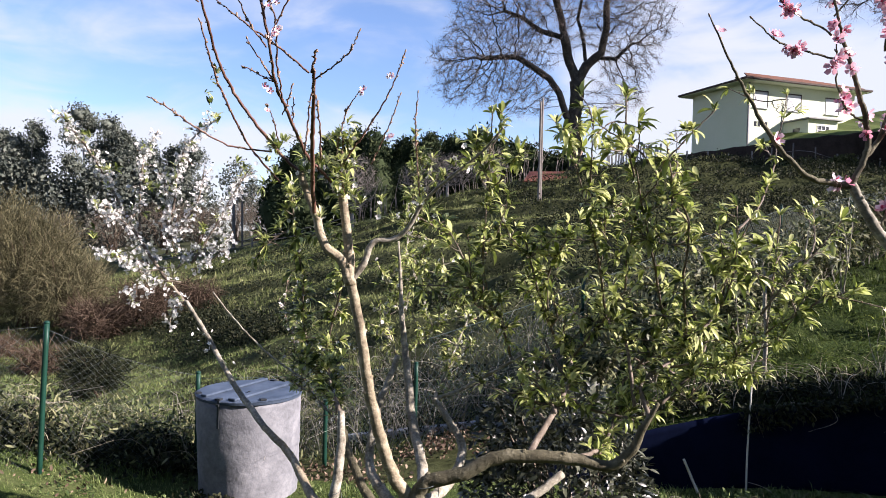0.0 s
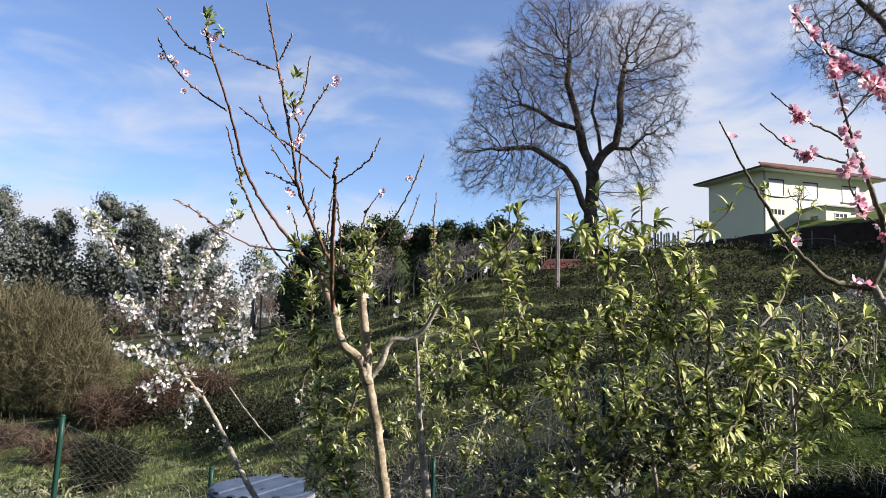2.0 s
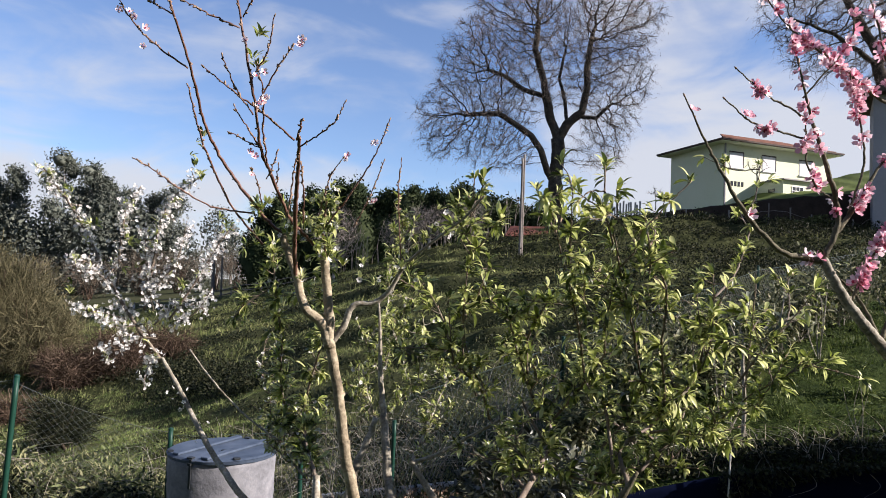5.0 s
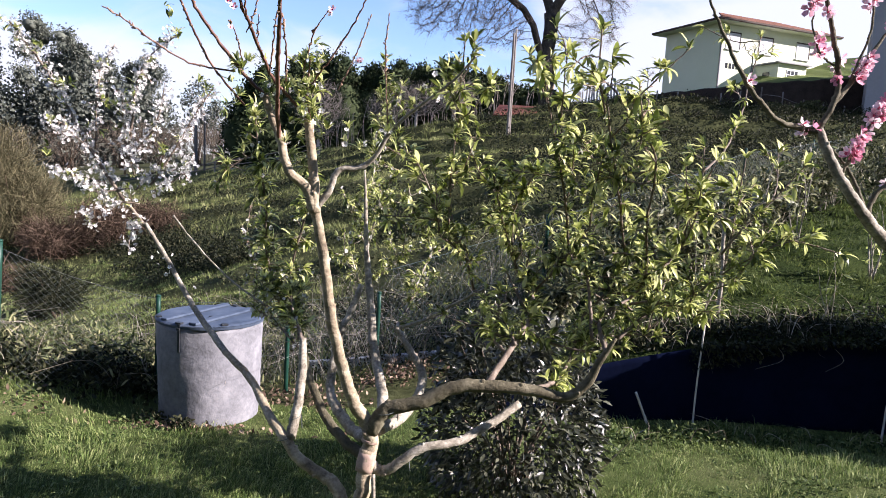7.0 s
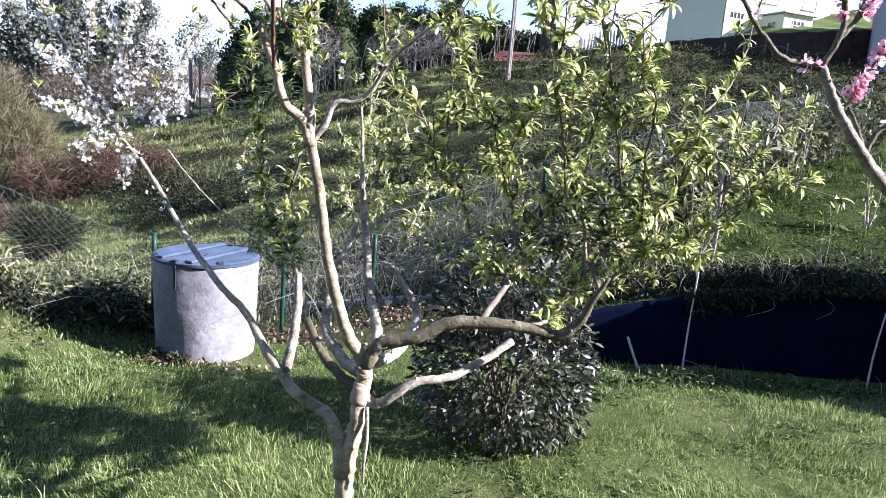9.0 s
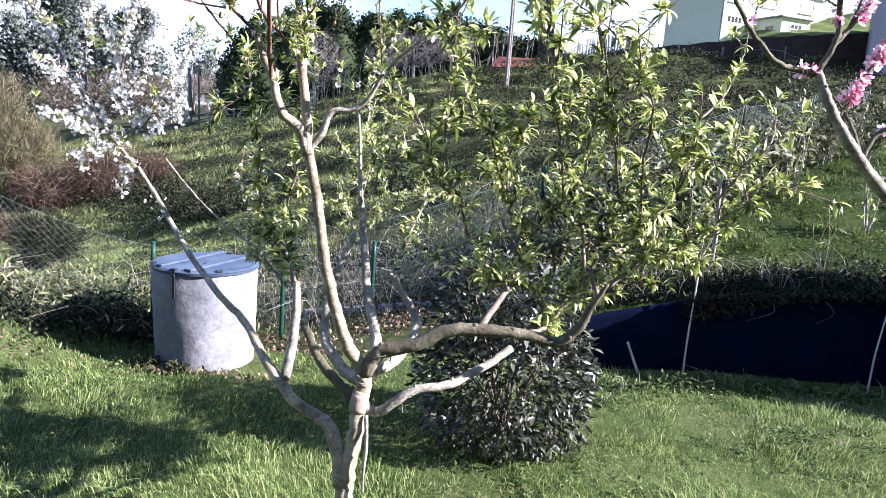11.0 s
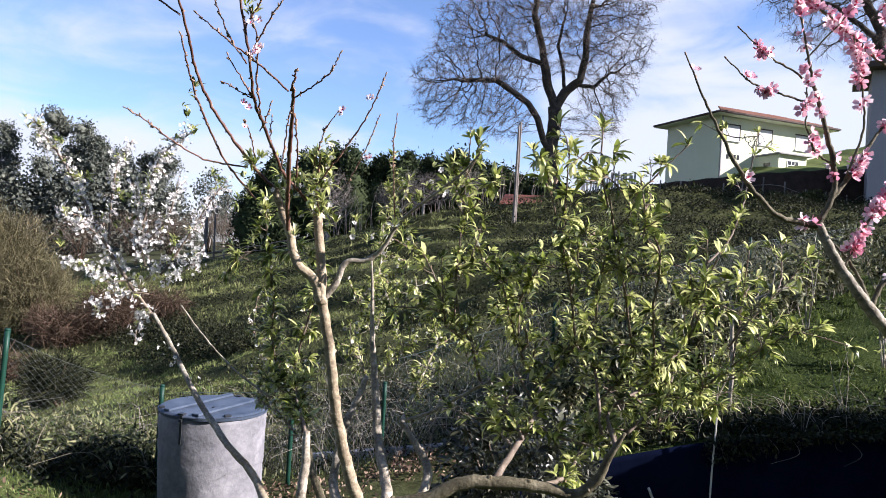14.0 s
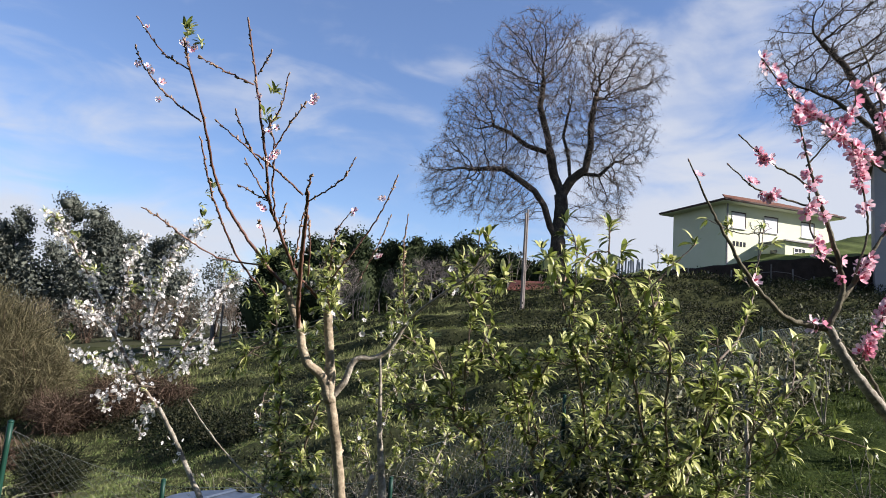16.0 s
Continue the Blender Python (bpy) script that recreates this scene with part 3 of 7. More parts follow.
# ---- cement water tank ----
def water_tank(x, y, z):
    ob = thing("water_tank", (x, y, z), "round cement-rendered water tank with a blue-grey lid", "tank")
    r = np.random.default_rng(3)
    rings, sides = 26, 72
    a = np.arange(sides) * 2 * math.pi / sides
    V = []
    for i in range(rings):
        u = i / (rings - 1)
        rad = 0.452 + 0.022 * math.sin(1.9 * u) + 0.004 * u + r.normal(0, 0.0022, sides) + 0.007 * np.sin(3 * a + 2 * u) + 0.005 * np.sin(7 * a - 4 * u)
        V.append(np.stack([x + rad * np.cos(a), y + rad * np.sin(a), np.full(sides, z - 0.05 + u * 0.94)], 1))
    for rad, h in ((0.42, 0.885), (0.41, 0.2)):
        V.append(np.stack([x + rad * np.cos(a), y + rad * np.sin(a), np.full(sides, z + h)], 1))
    n = len(V)
    i = np.arange(n - 1)[:, None] * sides + np.arange(sides)[None]
    j = np.arange(n - 1)[:, None] * sides + (np.arange(sides)[None] + 1) % sides
    body = place("body", mesh_from("body", np.vstack(V), np.stack([i, j, j + sides, i + sides], -1).reshape(-1, 4), CEMENT, True), ob)
    # the lid: a thin dished disc of two halves with raised ribs
    bm = bmesh.new()
    bmesh.ops.create_cone(bm, cap_ends=True, segments=72, radius1=0.488, radius2=0.493, depth=0.024, matrix=pose(x, y, z + 0.905))
    bmesh.ops.create_cone(bm, cap_ends=True, segments=72, radius1=0.486, radius2=0.465, depth=0.012, matrix=pose(x, y, z + 0.926))
    lid = part("lid", bm, LID, ob, "weathered blue-grey sheet lid")
    for dx, wide in ((-0.16, 0.035), (0.16, 0.04)):
        bm = bmesh.new()
        half = math.sqrt(0.47 ** 2 - dx ** 2)
        box(bm, -wide, wide, -half, half, 0, 0.022, 0.005, pose(x, y, z + 0.932) @ pose(0, 0, 0, 0, 0, -24) @ pose(dx, 0, 0))
        part("rib", bm, LID, lid)
    bm = bmesh.new()
    box(bm, -0.05, 0.05, -0.02, 0.02, 0, 0.015, 0.003, pose(x + 0.07, y - 0.13, z + 0.933))
    part("catch", bm, DARK_METAL, lid)
    for ang in (205, 250, 300, 75):
        bm = bmesh.new()
        box(bm, -0.02, 0.028, -0.028, 0.028, -0.004, 0.011, 0.002, pose(x + 0.455 * math.cos(radians(ang)), y + 0.455 * math.sin(radians(ang)), z + 0.934, 0, 0, ang))
        part("clip", bm, DARK_METAL, lid)
    # an iron strap that hangs down the side
    bm = bmesh.new()
    ang = radians(252)
    at = pose(x + 0.486 * math.cos(ang), y + 0.486 * math.sin(ang), z) @ pose(0, 0, 0, 0, 0, 252)
    box(bm, -0.004, 0.008, -0.012, 0.012, 0.68, 0.93, 0.002, at)
    box(bm, -0.004, 0.022, -0.016, 0.016, 0.88, 0.90, 0.002, at)
    part("strap", bm, DARK_METAL, ob, "rusty iron strap")
    return ob


water_tank(-1.79, 6.74, -0.2)

# ---- navy sheet that holds the terrace ----
sheet_x = np.linspace(0.9, 8.5, 90)
rows_z = np.linspace(0, 1, 12)
SX, SZ = np.meshgrid(sheet_x, rows_z)
top = ground_z(sheet_x, np.full_like(sheet_x, 7.09))
top = top + 0.03
bottom = ground_z(sheet_x, np.full_like(sheet_x, 6.98)) - 0.04
SH = bottom[None] + (top - bottom)[None] * SZ
SY = 7.0 - 0.008 * np.sin(SX * 2.3 + 1.5 * SZ) * np.sin(SZ * math.pi) - 0.003 * np.sin(SX * 9 + SZ * 4) - 0.01 * (1 - SZ)
front = np.stack([SX, SY, SH], -1).reshape(-1, 3)
rear = front + np.array([0, 0.012, 0])
k = len(sheet_x)
i = (np.arange(11)[:, None] * k + np.arange(k - 1)[None]).reshape(-1)
f1 = np.stack([i, i + 1, i + 1 + k, i + k], 1)
e = np.arange(k - 1)
rim = np.vstack([np.stack([11 * k + e, 11 * k + e + 1, 12 * k + 11 * k + e + 1, 12 * k + 11 * k + e], 1), np.stack([12 * k + e, 12 * k + e + 1, e + 1, e], 1)])
retaining_sheet = place("retaining_sheet", mesh_from("retaining_sheet", np.vstack([front, rear]), np.vstack([f1, f1[:, ::-1] + 12 * k, rim]), NAVY, True))
tagged(retaining_sheet, "dark navy plastic sheet along the foot of the terrace", "sheet", kind="structure")


def stick(name, pts, radii, mat, label, category, group="", sides=8):
    ob = thing(name, pts[0], label, category, group)
    place("shaft", mesh_from("shaft", *tube(curve_points(pts, 5), radii, sides, 0.05, RNG), mat, True), ob)
    return ob


stick("stake", [(3.03, 6.90, -0.22), (3.03, 6.9, 0.25), (3.05, 6.9, 0.85)], [0.011, 0.0095, 0.008], CANE, "bleached cane stake leaning on the navy sheet", "stake", "stakes by the sheet")
stick("stake", [(4.92, 6.74, -0.22), (4.96, 6.78, 0.2), (5.04, 6.82, 0.66)], [0.011, 0.009, 0.008], CANE, "bleached cane stake leaning on the navy sheet", "stake", "stakes by the sheet")


# ---- fences ----
def green_post(x, y, high, lean=(0, 0), thick=0.024, sink=0.1, mat=POST_GREEN):
    z = float(ground_z(x, y))
    ob = thing("fence_post", (x, y, z), "green coated steel fence post", "post", "green fence posts")
    p = [(x, y, z - sink), (x + lean[0] * 0.5, y + lean[1] * 0.5, z + high * 0.5), (x + lean[0], y + lean[1], z + high)]
    place("shaft", mesh_from("shaft", *tube(curve_points(p, 3), [thick], 10), mat, True), ob)
    bm = bmesh.new()
    bmesh.ops.create_uvsphere(bm, u_segments=10, v_segments=6, radius=thick * 1.15, matrix=pose(*p[-1]) @ Matrix.Diagonal((1, 1, 0.6, 1)))
    part("cap", bm, mat, ob, smooth=True)
    return p[-1]


def mesh_fence(name, a, b, ha, hb, cell, mat, label, wire=0.0016, sag=0.03, diamond=True):
    """Woven wire between two places on the ground, with a line wire along its top."""
    ob = thing(name, (a[0], a[1], a[2]), label, "fence")
    a, b = np.array(a, float), np.array(b, float)
    long = np.linalg.norm((b - a)[:2])
    pieces = []

    def at(u, v):
        h = ha + (hb - ha) * u
        base = a + (b - a) * u
        wob = 0.02 * math.sin(u * long * 2.1 + v * 3)
        return base + np.array([wob * 0.3, wob, v * h - sag * 4 * u * (1 - u) * v])
    h = max(ha, hb)
    step = cell * (1.414 if diamond else 1.0)
    if diamond:
        for s in np.arange(-h, long, step):
            for sign in (1, -1):
                q = []
                for v in np.linspace(0, 1, 7):
                    u = (s + v * h) / long if sign > 0 else (s + h - v * h) / long
                    if 0 <= u <= 1:
                        q.append(at(u, v))
                if len(q) > 1:
                    pieces.append(tube(np.array(q), [wire], 3))
    else:
        for s in np.arange(0, long, step):
            pieces.append(tube(np.array([at(s / long, v) for v in np.linspace(0, 1, 5)]), [wire], 3))
        for v in np.arange(0, 1, step / h):
            pieces.append(tube(np.array([at(u, v) for u in np.linspace(0, 1, 10)]), [wire], 3))
    place("mesh", mesh_from("mesh", *joined(pieces), mat), ob)
    place("line_wire", mesh_from("line_wire", *tube(np.array([at(u, 1.0) for u in np.linspace(0, 1, 14)]), [wire * 1.6], 4), mat), ob)
    return ob


def gz(x, y):
    return (x, y, float(ground_z(x, y)))


green_post(-3.56, 6.35, 1.36, (0.05, 0.0))
green_post(-2.42, 7.15, 0.98, (0, 0))
green_post(-1.20, 7.6, 0.95)
green_post(-0.26, 8.2, 0.98)
mesh_fence("wire_fence", gz(-3.56, 6.35), gz(-2.42, 7.15), 1.32, 0.95, 0.055, WIRE, "slack galvanised square-mesh wire fence", 0.001, 0.05)
mesh_fence("wire_fence", gz(-6.2, 5.2), gz(-3.56, 6.35), 1.2, 1.32, 0.055, WIRE, "slack galvanised square-mesh wire fence", 0.001, 0.05)
mesh_fence("wire_fence", gz(-2.42, 7.15), gz(-0.26, 8.2), 0.92, 0.95, 0.055, WIRE_GREEN, "green coated wire fence behind the tank", 0.0013, 0.03)
line = [(-0.26, 8.2), (1.9, 9.5), (3.95, 11.1), (6.5, 13.7), (9.6, 16.8), (13, 20)]
for (ax, ay), (bx, by) in zip(line[:-1], line[1:]):
    mesh_fence("wire_fence", gz(ax, ay), gz(bx, by), 1.22, 1.22, 0.075, WIRE_GREEN, "green diamond-mesh wire fence climbing the hill", 0.0025, 0.02)
for px, py in line[1:]:
    green_post(px, py, 1.3)

bm = bmesh.new()
box(bm, -0.83, 0.83, -0.05, 0.05, -0.16, 0.0, 0.008, pose(-0.34, 8.82, -0.16, 0, -9.7, -8.8))
kerb = part("kerb", bm, KERB)
tagged(kerb, "weathered pale concrete kerb lying by the fence", "kerb")

# ---- laurel bush ----
def leaf_shell(centre, radii, n, size, rng, rough=0.12, low=-1.0, inner=0.55):
    """Places and ways of leaves over a lumpy, egg-shaped crown, some of them inside it."""
    d = rng.normal(0, 1, (n, 3))
    d /= np.linalg.norm(d, axis=1, keepdims=True)
    d = d[d[:, 2] > low]
    lump = 1 + rough * (np.sin(5 * d[:, 0] + 3 * d[:, 2]) * np.cos(4 * d[:, 1] - 2 * d[:, 2]) + 0.6 * np.sin(9 * d[:, 0] - 7 * d[:, 1]))
    depth = inner + (1 - inner) * rng.random(len(d)) ** 0.45
    p = np.array(centre) + d * np.array(radii) * (lump * depth)[:, None]
    way = d * 0.8 + rng.normal(0, 0.6, d.shape) + np.array([0, 0, -0.1])
    return p, way, rng.uniform(*size, len(d))


laurel = thing("laurel_bush", (0.95, 5.2, -0.2), "dark glossy-leaved laurel bush on the lawn", "bush")
r = np.random.default_rng(31)
sets = [leaf_shell((0.93, 5.2, 0.30), (0.70, 0.66, 0.62), 6400, (0.045, 0.09), r, 0.08, -0.85), leaf_shell((0.90, 5.2, 0.78), (0.58, 0.56, 0.45), 2400, (0.05, 0.10), r, 0.12, -0.5)]
lp, lw, ls = (np.concatenate([s[i] for s in sets]) for i in range(3))
ok = lp[:, 2] > -0.19
lp, lw, ls = lp[ok], lw[ok], ls[ok]
turns = frames_of(lw, r.normal(0, 0.8, len(lw)))
place("foliage", mesh_from("foliage", *scattered(OVAL * np.array([0.72, 1, 1]), OVAL_F, lp, turns, ls), LAUREL, True), laurel, "dark leathery leaves", "stuff")
for _ in range(26):
    a = r.uniform(0, 6.28)
    e = np.array((0.93 + 0.55 * math.cos(a), 5.2 + 0.5 * math.sin(a), r.uniform(0.2, 1.1)))
    place("stem", mesh_from("stem", *tube(curve_points([(0.93 + r.normal(0, 0.08), 5.2 + r.normal(0, 0.08), -0.22), (0.93 + 0.25 * math.cos(a), 5.2 + 0.22 * math.sin(a), e[2] * 0.45), e], 5), [0.012, 0.008, 0.004], 6), TWIG_DARK, True), laurel)
stick("stake", [(2.57, 6.86, -0.24), (2.48, 6.86, -0.04), (2.40, 6.86, 0.14)], [0.014, 0.013, 0.012], CANE, "short thick bleached stake beside the laurel", "stake")
whip = thing("laurel_sucker", (1.40, 4.95, -0.2), "thin leafy sucker beside the laurel", "shoot")
place("stem", mesh_from("stem", *tube(curve_points([(1.36, 4.95, -0.22), (1.46, 4.97, 0.05), (1.60, 5.0, 0.17), (1.80, 5.0, 0.40)], 5), [0.006, 0.004, 0.002], 6), TWIG_DARK, True), whip)
for u, turn in ((0.45, 0.4), (0.6, 2.6), (0.72, 5.0), (0.85, 1.4), (0.95, 3.6), (1.0, 0.0), (0.98, 4.6)):
    q = np.array((1.46 + 0.34 * u, 4.97 + 0.03 * u, 0.05 + 0.35 * u))
    place("leaf", mesh_from("leaf", *scattered(OVAL * np.array([0.8, 1, 1]), OVAL_F, q[None], frames_of(np.array([[math.cos(turn), math.sin(turn), 0.7]]), np.zeros(1)), [0.055]), LAUREL, True), whip)


# ---- brambles and dry stalks ----
def thicket(name, label, category, spots, leaf_mat, size, stalks=0, stalk_mat=DRY, stalk_long=(0.4, 0.9), seed=1, shape=OVAL, faces=OVAL_F, lean_by=0.8):
    """A tangle: leaves about many low centres, and thin arching stalks. spots: x, y, spread x, spread y, height, count."""
    rr = np.random.default_rng(seed)
    P, W, S, Q = [], [], [], []
    for x, y, sx, sy, h, n in spots:
        px, py = rr.normal(x, sx, n), rr.normal(y, sy, n)
        keep = ~((px > 0.9) & (py > 6.7) & (py < 7.1))
        px, py = px[keep], py[keep]
        top = h * np.exp(-0.5 * ((px - x) / (1.4 * sx)) ** 2) * (0.7 + 0.3 * np.sin(px * 5) * np.cos(py * 4))
        pz = ground_z(px, py) + top * rr.random(len(px)) ** 0.7
        P.append(np.stack([px, py, pz], 1))
        W.append(rr.normal(0, 0.8, (len(px), 3)) + np.array([0, -0.2, 0.2]))
        S.append(rr.uniform(*size, len(px)))
        for _ in range(stalks):
            bx, by = rr.normal(x, sx), rr.normal(y, sy)
            bz = float(ground_z(bx, by))
            L = rr.uniform(*stalk_long)
            lean = rr.normal(0, lean_by, 2)
            if bx > 0.9 and by > 6.7:
                by, lean[1] = max(by, 7.15), abs(lean[1])
                bz = float(ground_z(bx, by))
            Q.append(tube(curve_points([(bx, by, bz), (bx + lean[0] * L * 0.4, by + lean[1] * L * 0.4, bz + L * 0.7), (bx + lean[0] * L * 1.1, by + lean[1] * L * 1.1, bz + L * rr.uniform(0.6, 1.0))], 3), [0.0035, 0.0025, 0.0015], 3))
    ob = thing(name, (spots[0][0], spots[0][1], float(ground_z(spots[0][0], spots[0][1]))), label, category, kind="stuff")
    P, W, S = np.vstack(P), np.vstack(W), np.concatenate(S)
    place("leaves", mesh_from("leaves", *scattered(shape, faces, P, frames_of(W, rr.uniform(0, 6.3, len(P))), S), leaf_mat, True), ob, kind="stuff")
    if Q:
        place("stalks", mesh_from("stalks", *joined(Q), stalk_mat), ob, "dry pale stalks", kind="stuff")
    return ob


GREY_STALK = material("grey_stalks", [(0.06, 0.053, 0.044), (0.16, 0.145, 0.12), (0.34, 0.315, 0.27)], 3, 0.9, 0, 6, 0.5, island=True)
SCRUB_LEAF = material("grey_scrub_leaf", [(0.04, 0.045, 0.024), (0.12, 0.13, 0.066), (0.28, 0.27, 0.17)], 1.5, 0.7, 0, 8, 0.6, island=True, leafy=0.2, spec=0.15)
# along the top of the sheet; the leaf colour holds the shade there
thicket("bramble", "bramble hanging over the terrace edge, its shade in the dark leaf colour", "bramble",
        [(x, 7.32 + 0.05 * math.sin(3 * x), 0.35, 0.2, 0.22 + 0.08 * math.sin(2 * x), 520) for x in np.arange(2.2, 8.2, 0.36)], BRAMBLE_SHADED, (0.03, 0.065), 12, DRY, (0.15, 0.4), 41)
over = []
rr = np.random.default_rng(44)
for _ in range(7):
    x = rr.uniform(3.0, 7.5)
    z = float(ground_z(x, 7.1))
    d = rr.uniform(0.06, 0.24)
    over.append(tube(curve_points([(x, 7.2, z + 0.02), (x + rr.normal(0, 0.05), 6.97, z + 0.07), (x + rr.normal(0, 0.10), 6.86, z - d * 0.4), (x + rr.normal(0, 0.12), 6.90, z - d)], 5), [0.0025, 0.002, 0.001], 4))
trail = place("bramble_trails", mesh_from("bramble_trails", *joined(over), DRY))
tagged(trail, "pale dead bramble runners hanging over the navy sheet", "bramble", kind="stuff")
pp = np.stack([rr.uniform(2.95, 7.8, 3600), 6.93 + rr.normal(0, 0.035, 3600), np.zeros(3600)], 1)
pp[:, 2] = ground_z(pp[:, 0], np.full(3600, 7.1)) + 0.09 - rr.random(3600) ** 2 * (0.15 + 0.1 * np.sin(pp[:, 0] * 2.2 + 1.0))
hang = place("bramble_fringe", mesh_from("bramble_fringe", *scattered(OVAL, OVAL_F, pp, frames_of(rr.normal(0, 0.6, (3600, 3)) + np.array([0, -0.5, -0.3]), rr.uniform(0, 6, 3600)), rr.uniform(0.03, 0.065, 3600)), BRAMBLE_SHADED, True))
tagged(hang, "fringe of bramble leaves over the navy sheet, darkened for the shade there", "bramble", kind="stuff")
# along the fence on the left, behind the lawn
thicket("fence_brambles", "low dark brambles and weeds along the wire fence", "bramble",
        [(x, 7.0 + 0.1 * math.sin(4 * x) - 0.12 * max(0, -2.6 - x), 0.22, 0.16, 0.38, 350) for x in np.arange(-4.6, -2.3, 0.24)], BRAMBLE_SHADED, (0.035, 0.075), 2, DRY, (0.3, 0.6), 42)
thicket("rough_grass", "tall dry grass and weeds beyond the fence", "weeds",
        [(x, y, 0.5, 0.3, 0.66, 1150) for x, y in ((-4.0, 7.45), (-3.2, 7.5), (-2.7, 7.5), (-6.2, 7.4), (-5.5, 7.9), (-5.0, 7.2), (-4.6, 8.2), (-4.2, 7.7), (-3.7, 8.4), (-3.3, 7.9), (-2.8, 8.5), (-2.6, 7.9), (-6.5, 9), (-5.4, 9.2), (-4.2, 9.4))],
        material("weed_leaf", [(0.036, 0.050, 0.018), (0.105, 0.132, 0.05), (0.23, 0.23, 0.12)], 1.5, 0.7, 0, 8, 0.6, island=True, leafy=0.3), (0.05, 0.12), 26, GREY_STALK, (0.3, 0.7), 43, OVAL * np.array([0.5, 1, 1]), OVAL_F, lean_by=0.45)
thicket("dry_scrub", "leafless grey scrub behind the tank and fence", "scrub",
        [(x, y, 0.45, 0.3, 0.4, 260) for x, y in ((-1.9, 8.2), (-1.3, 8.4), (-0.8, 8.7), (-0.2, 9.0), (0.4, 8.9), (0.9, 9.3), (1.5, 9.0), (0.1, 8.4))],
        BRAMBLE_SHADED, (0.03, 0.06), 34, GREY_STALK, (0.4, 1.0), 45)
thicket("twiggy_scrub", "pale leafless scrub and dead stalks below the hill", "scrub",
        [(x, y, 0.6, 0.4, 0.35, 160) for x, y in ((-2.6, 9.8), (-1.7, 10.4), (-0.8, 10.0), (0.0, 10.9), (0.8, 10.4), (1.5, 11.2), (2.3, 11.0), (-3.4, 10.8), (-2.2, 12.0), (-0.6, 12.2), (1.0, 12.6), (2.6, 12.8))],
        SCRUB_LEAF, (0.04, 0.08), 26, GREY_STALK, (0.4, 1.0), 48, lean_by=0.5)
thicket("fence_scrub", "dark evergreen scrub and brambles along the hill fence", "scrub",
        [(2.5 + 4.2 * u + 0.15 * math.sin(9 * u), 9.75 + 3.7 * u + 0.2 * math.cos(11 * u), 0.4, 0.25, 0.75 + 0.25 * math.sin(17 * u), 420) for u in np.linspace(0, 1, 15)], BRAMBLE_SHADED, (0.05, 0.10), 12, GREY_STALK, (0.6, 1.4), 50, lean_by=0.4)
# dark leaves that also stand in for patches of shade on the terrace
thicket("terrace_bramble", "low bramble and clover over the terrace edge, dark in place of shade patches", "bramble",
        [(x, 7.75 + 0.2 * math.sin(4 * x), 0.35, 0.2, 0.12 + 0.05 * math.sin(3 * x), 260) for x in np.arange(2.3, 8.4, 0.42)], BRAMBLE_SHADED, (0.03, 0.06), 2, DRY, (0.1, 0.3), 51)
thicket("leaf_litter", "dry brown leaves and straw at the foot of the tank", "litter",
        [(-1.8, 6.22, 0.45, 0.06, 0.03, 220), (-0.9, 7.3, 0.35, 0.25, 0.08, 300), (0.0, 8.0, 0.3, 0.2, 0.25, 420), (-3.4, 6.35, 0.4, 0.15, 0.04, 70)],
        material("dead_leaf", [(0.06, 0.038, 0.026), (0.14, 0.095, 0.068), (0.25, 0.19, 0.135)], 4, 0.9, 0, 6, 0.6, island=True, leafy=0.1), (0.03, 0.07), 0, DRY, (0.1, 0.25), 46)
thicket("sheet_weeds", "leafy weeds and longer grass at the foot of the navy sheet", "weeds",
        [(x, 6.52 + 0.05 * math.sin(5 * x), 0.22, 0.07, 0.13 + 0.05 * math.sin(7 * x), 150) for x in np.arange(1.9, 5.6, 0.24)], WEED, (0.025, 0.06), 3, DRY, (0.08, 0.2), 49)
thicket("tank_weeds", "small leafy weeds against the tank", "weeds", [(-1.88, 6.2, 0.07, 0.04, 0.14, 130), (-2.2, 6.35, 0.12, 0.05, 0.1, 90)], BRAMBLE_SHADED, (0.03, 0.06), 0, seed=47)

# ---- shrubs and saplings on the terrace ----
def shrub(x, y, high, spread, n, seed, label, leaf_mat=LEAF_MANY, size=(0.06, 0.11), stems=9, name="shrub", group="terrace shrubs", bark=BARK_GREY, shape=LANCE, faces=LANCE_F, thick=0.012):
    rr = np.random.default_rng(seed)
    z = float(ground_z(x, y))
    ob = thing(name, (x, y, z), label, name.replace("_", " "), group)
    tips = []
    for _ in range(stems):
        a, s = rr.uniform(0, 6.28), spread * rr.uniform(0.2, 1)
        e = np.array((x + s * math.cos(a), y + s * math.sin(a), z + high * rr.uniform(0.6, 1.0)))
        m = (np.array((x, y, z)) + e) / 2 + rr.normal(0, 0.06, 3) * high
        p = curve_points([(x + rr.normal(0, 0.03), y + rr.normal(0, 0.03), z - 0.05), m, e], 6)
        place("stem", mesh_from("stem", *tube(p, [thick, thick * 0.6, thick * 0.25], 6, 0.05, rr), bark, True), ob)
        tips += [p[i] for i in range(len(p) // 3, len(p))]
    tips = np.array(tips)
    c = tips[rr.integers(0, len(tips), n)] + rr.normal(0, 0.05, (n, 3)) * high
    w = rr.normal(0, 0.7, (n, 3)) + np.array([0, 0, 0.2])
    place("leaves", mesh_from("leaves", *scattered(shape, faces, c, frames_of(w, rr.normal(0, 0.5, n)), rr.uniform(*size, n)), leaf_mat, True), ob, kind="stuff")
    return ob


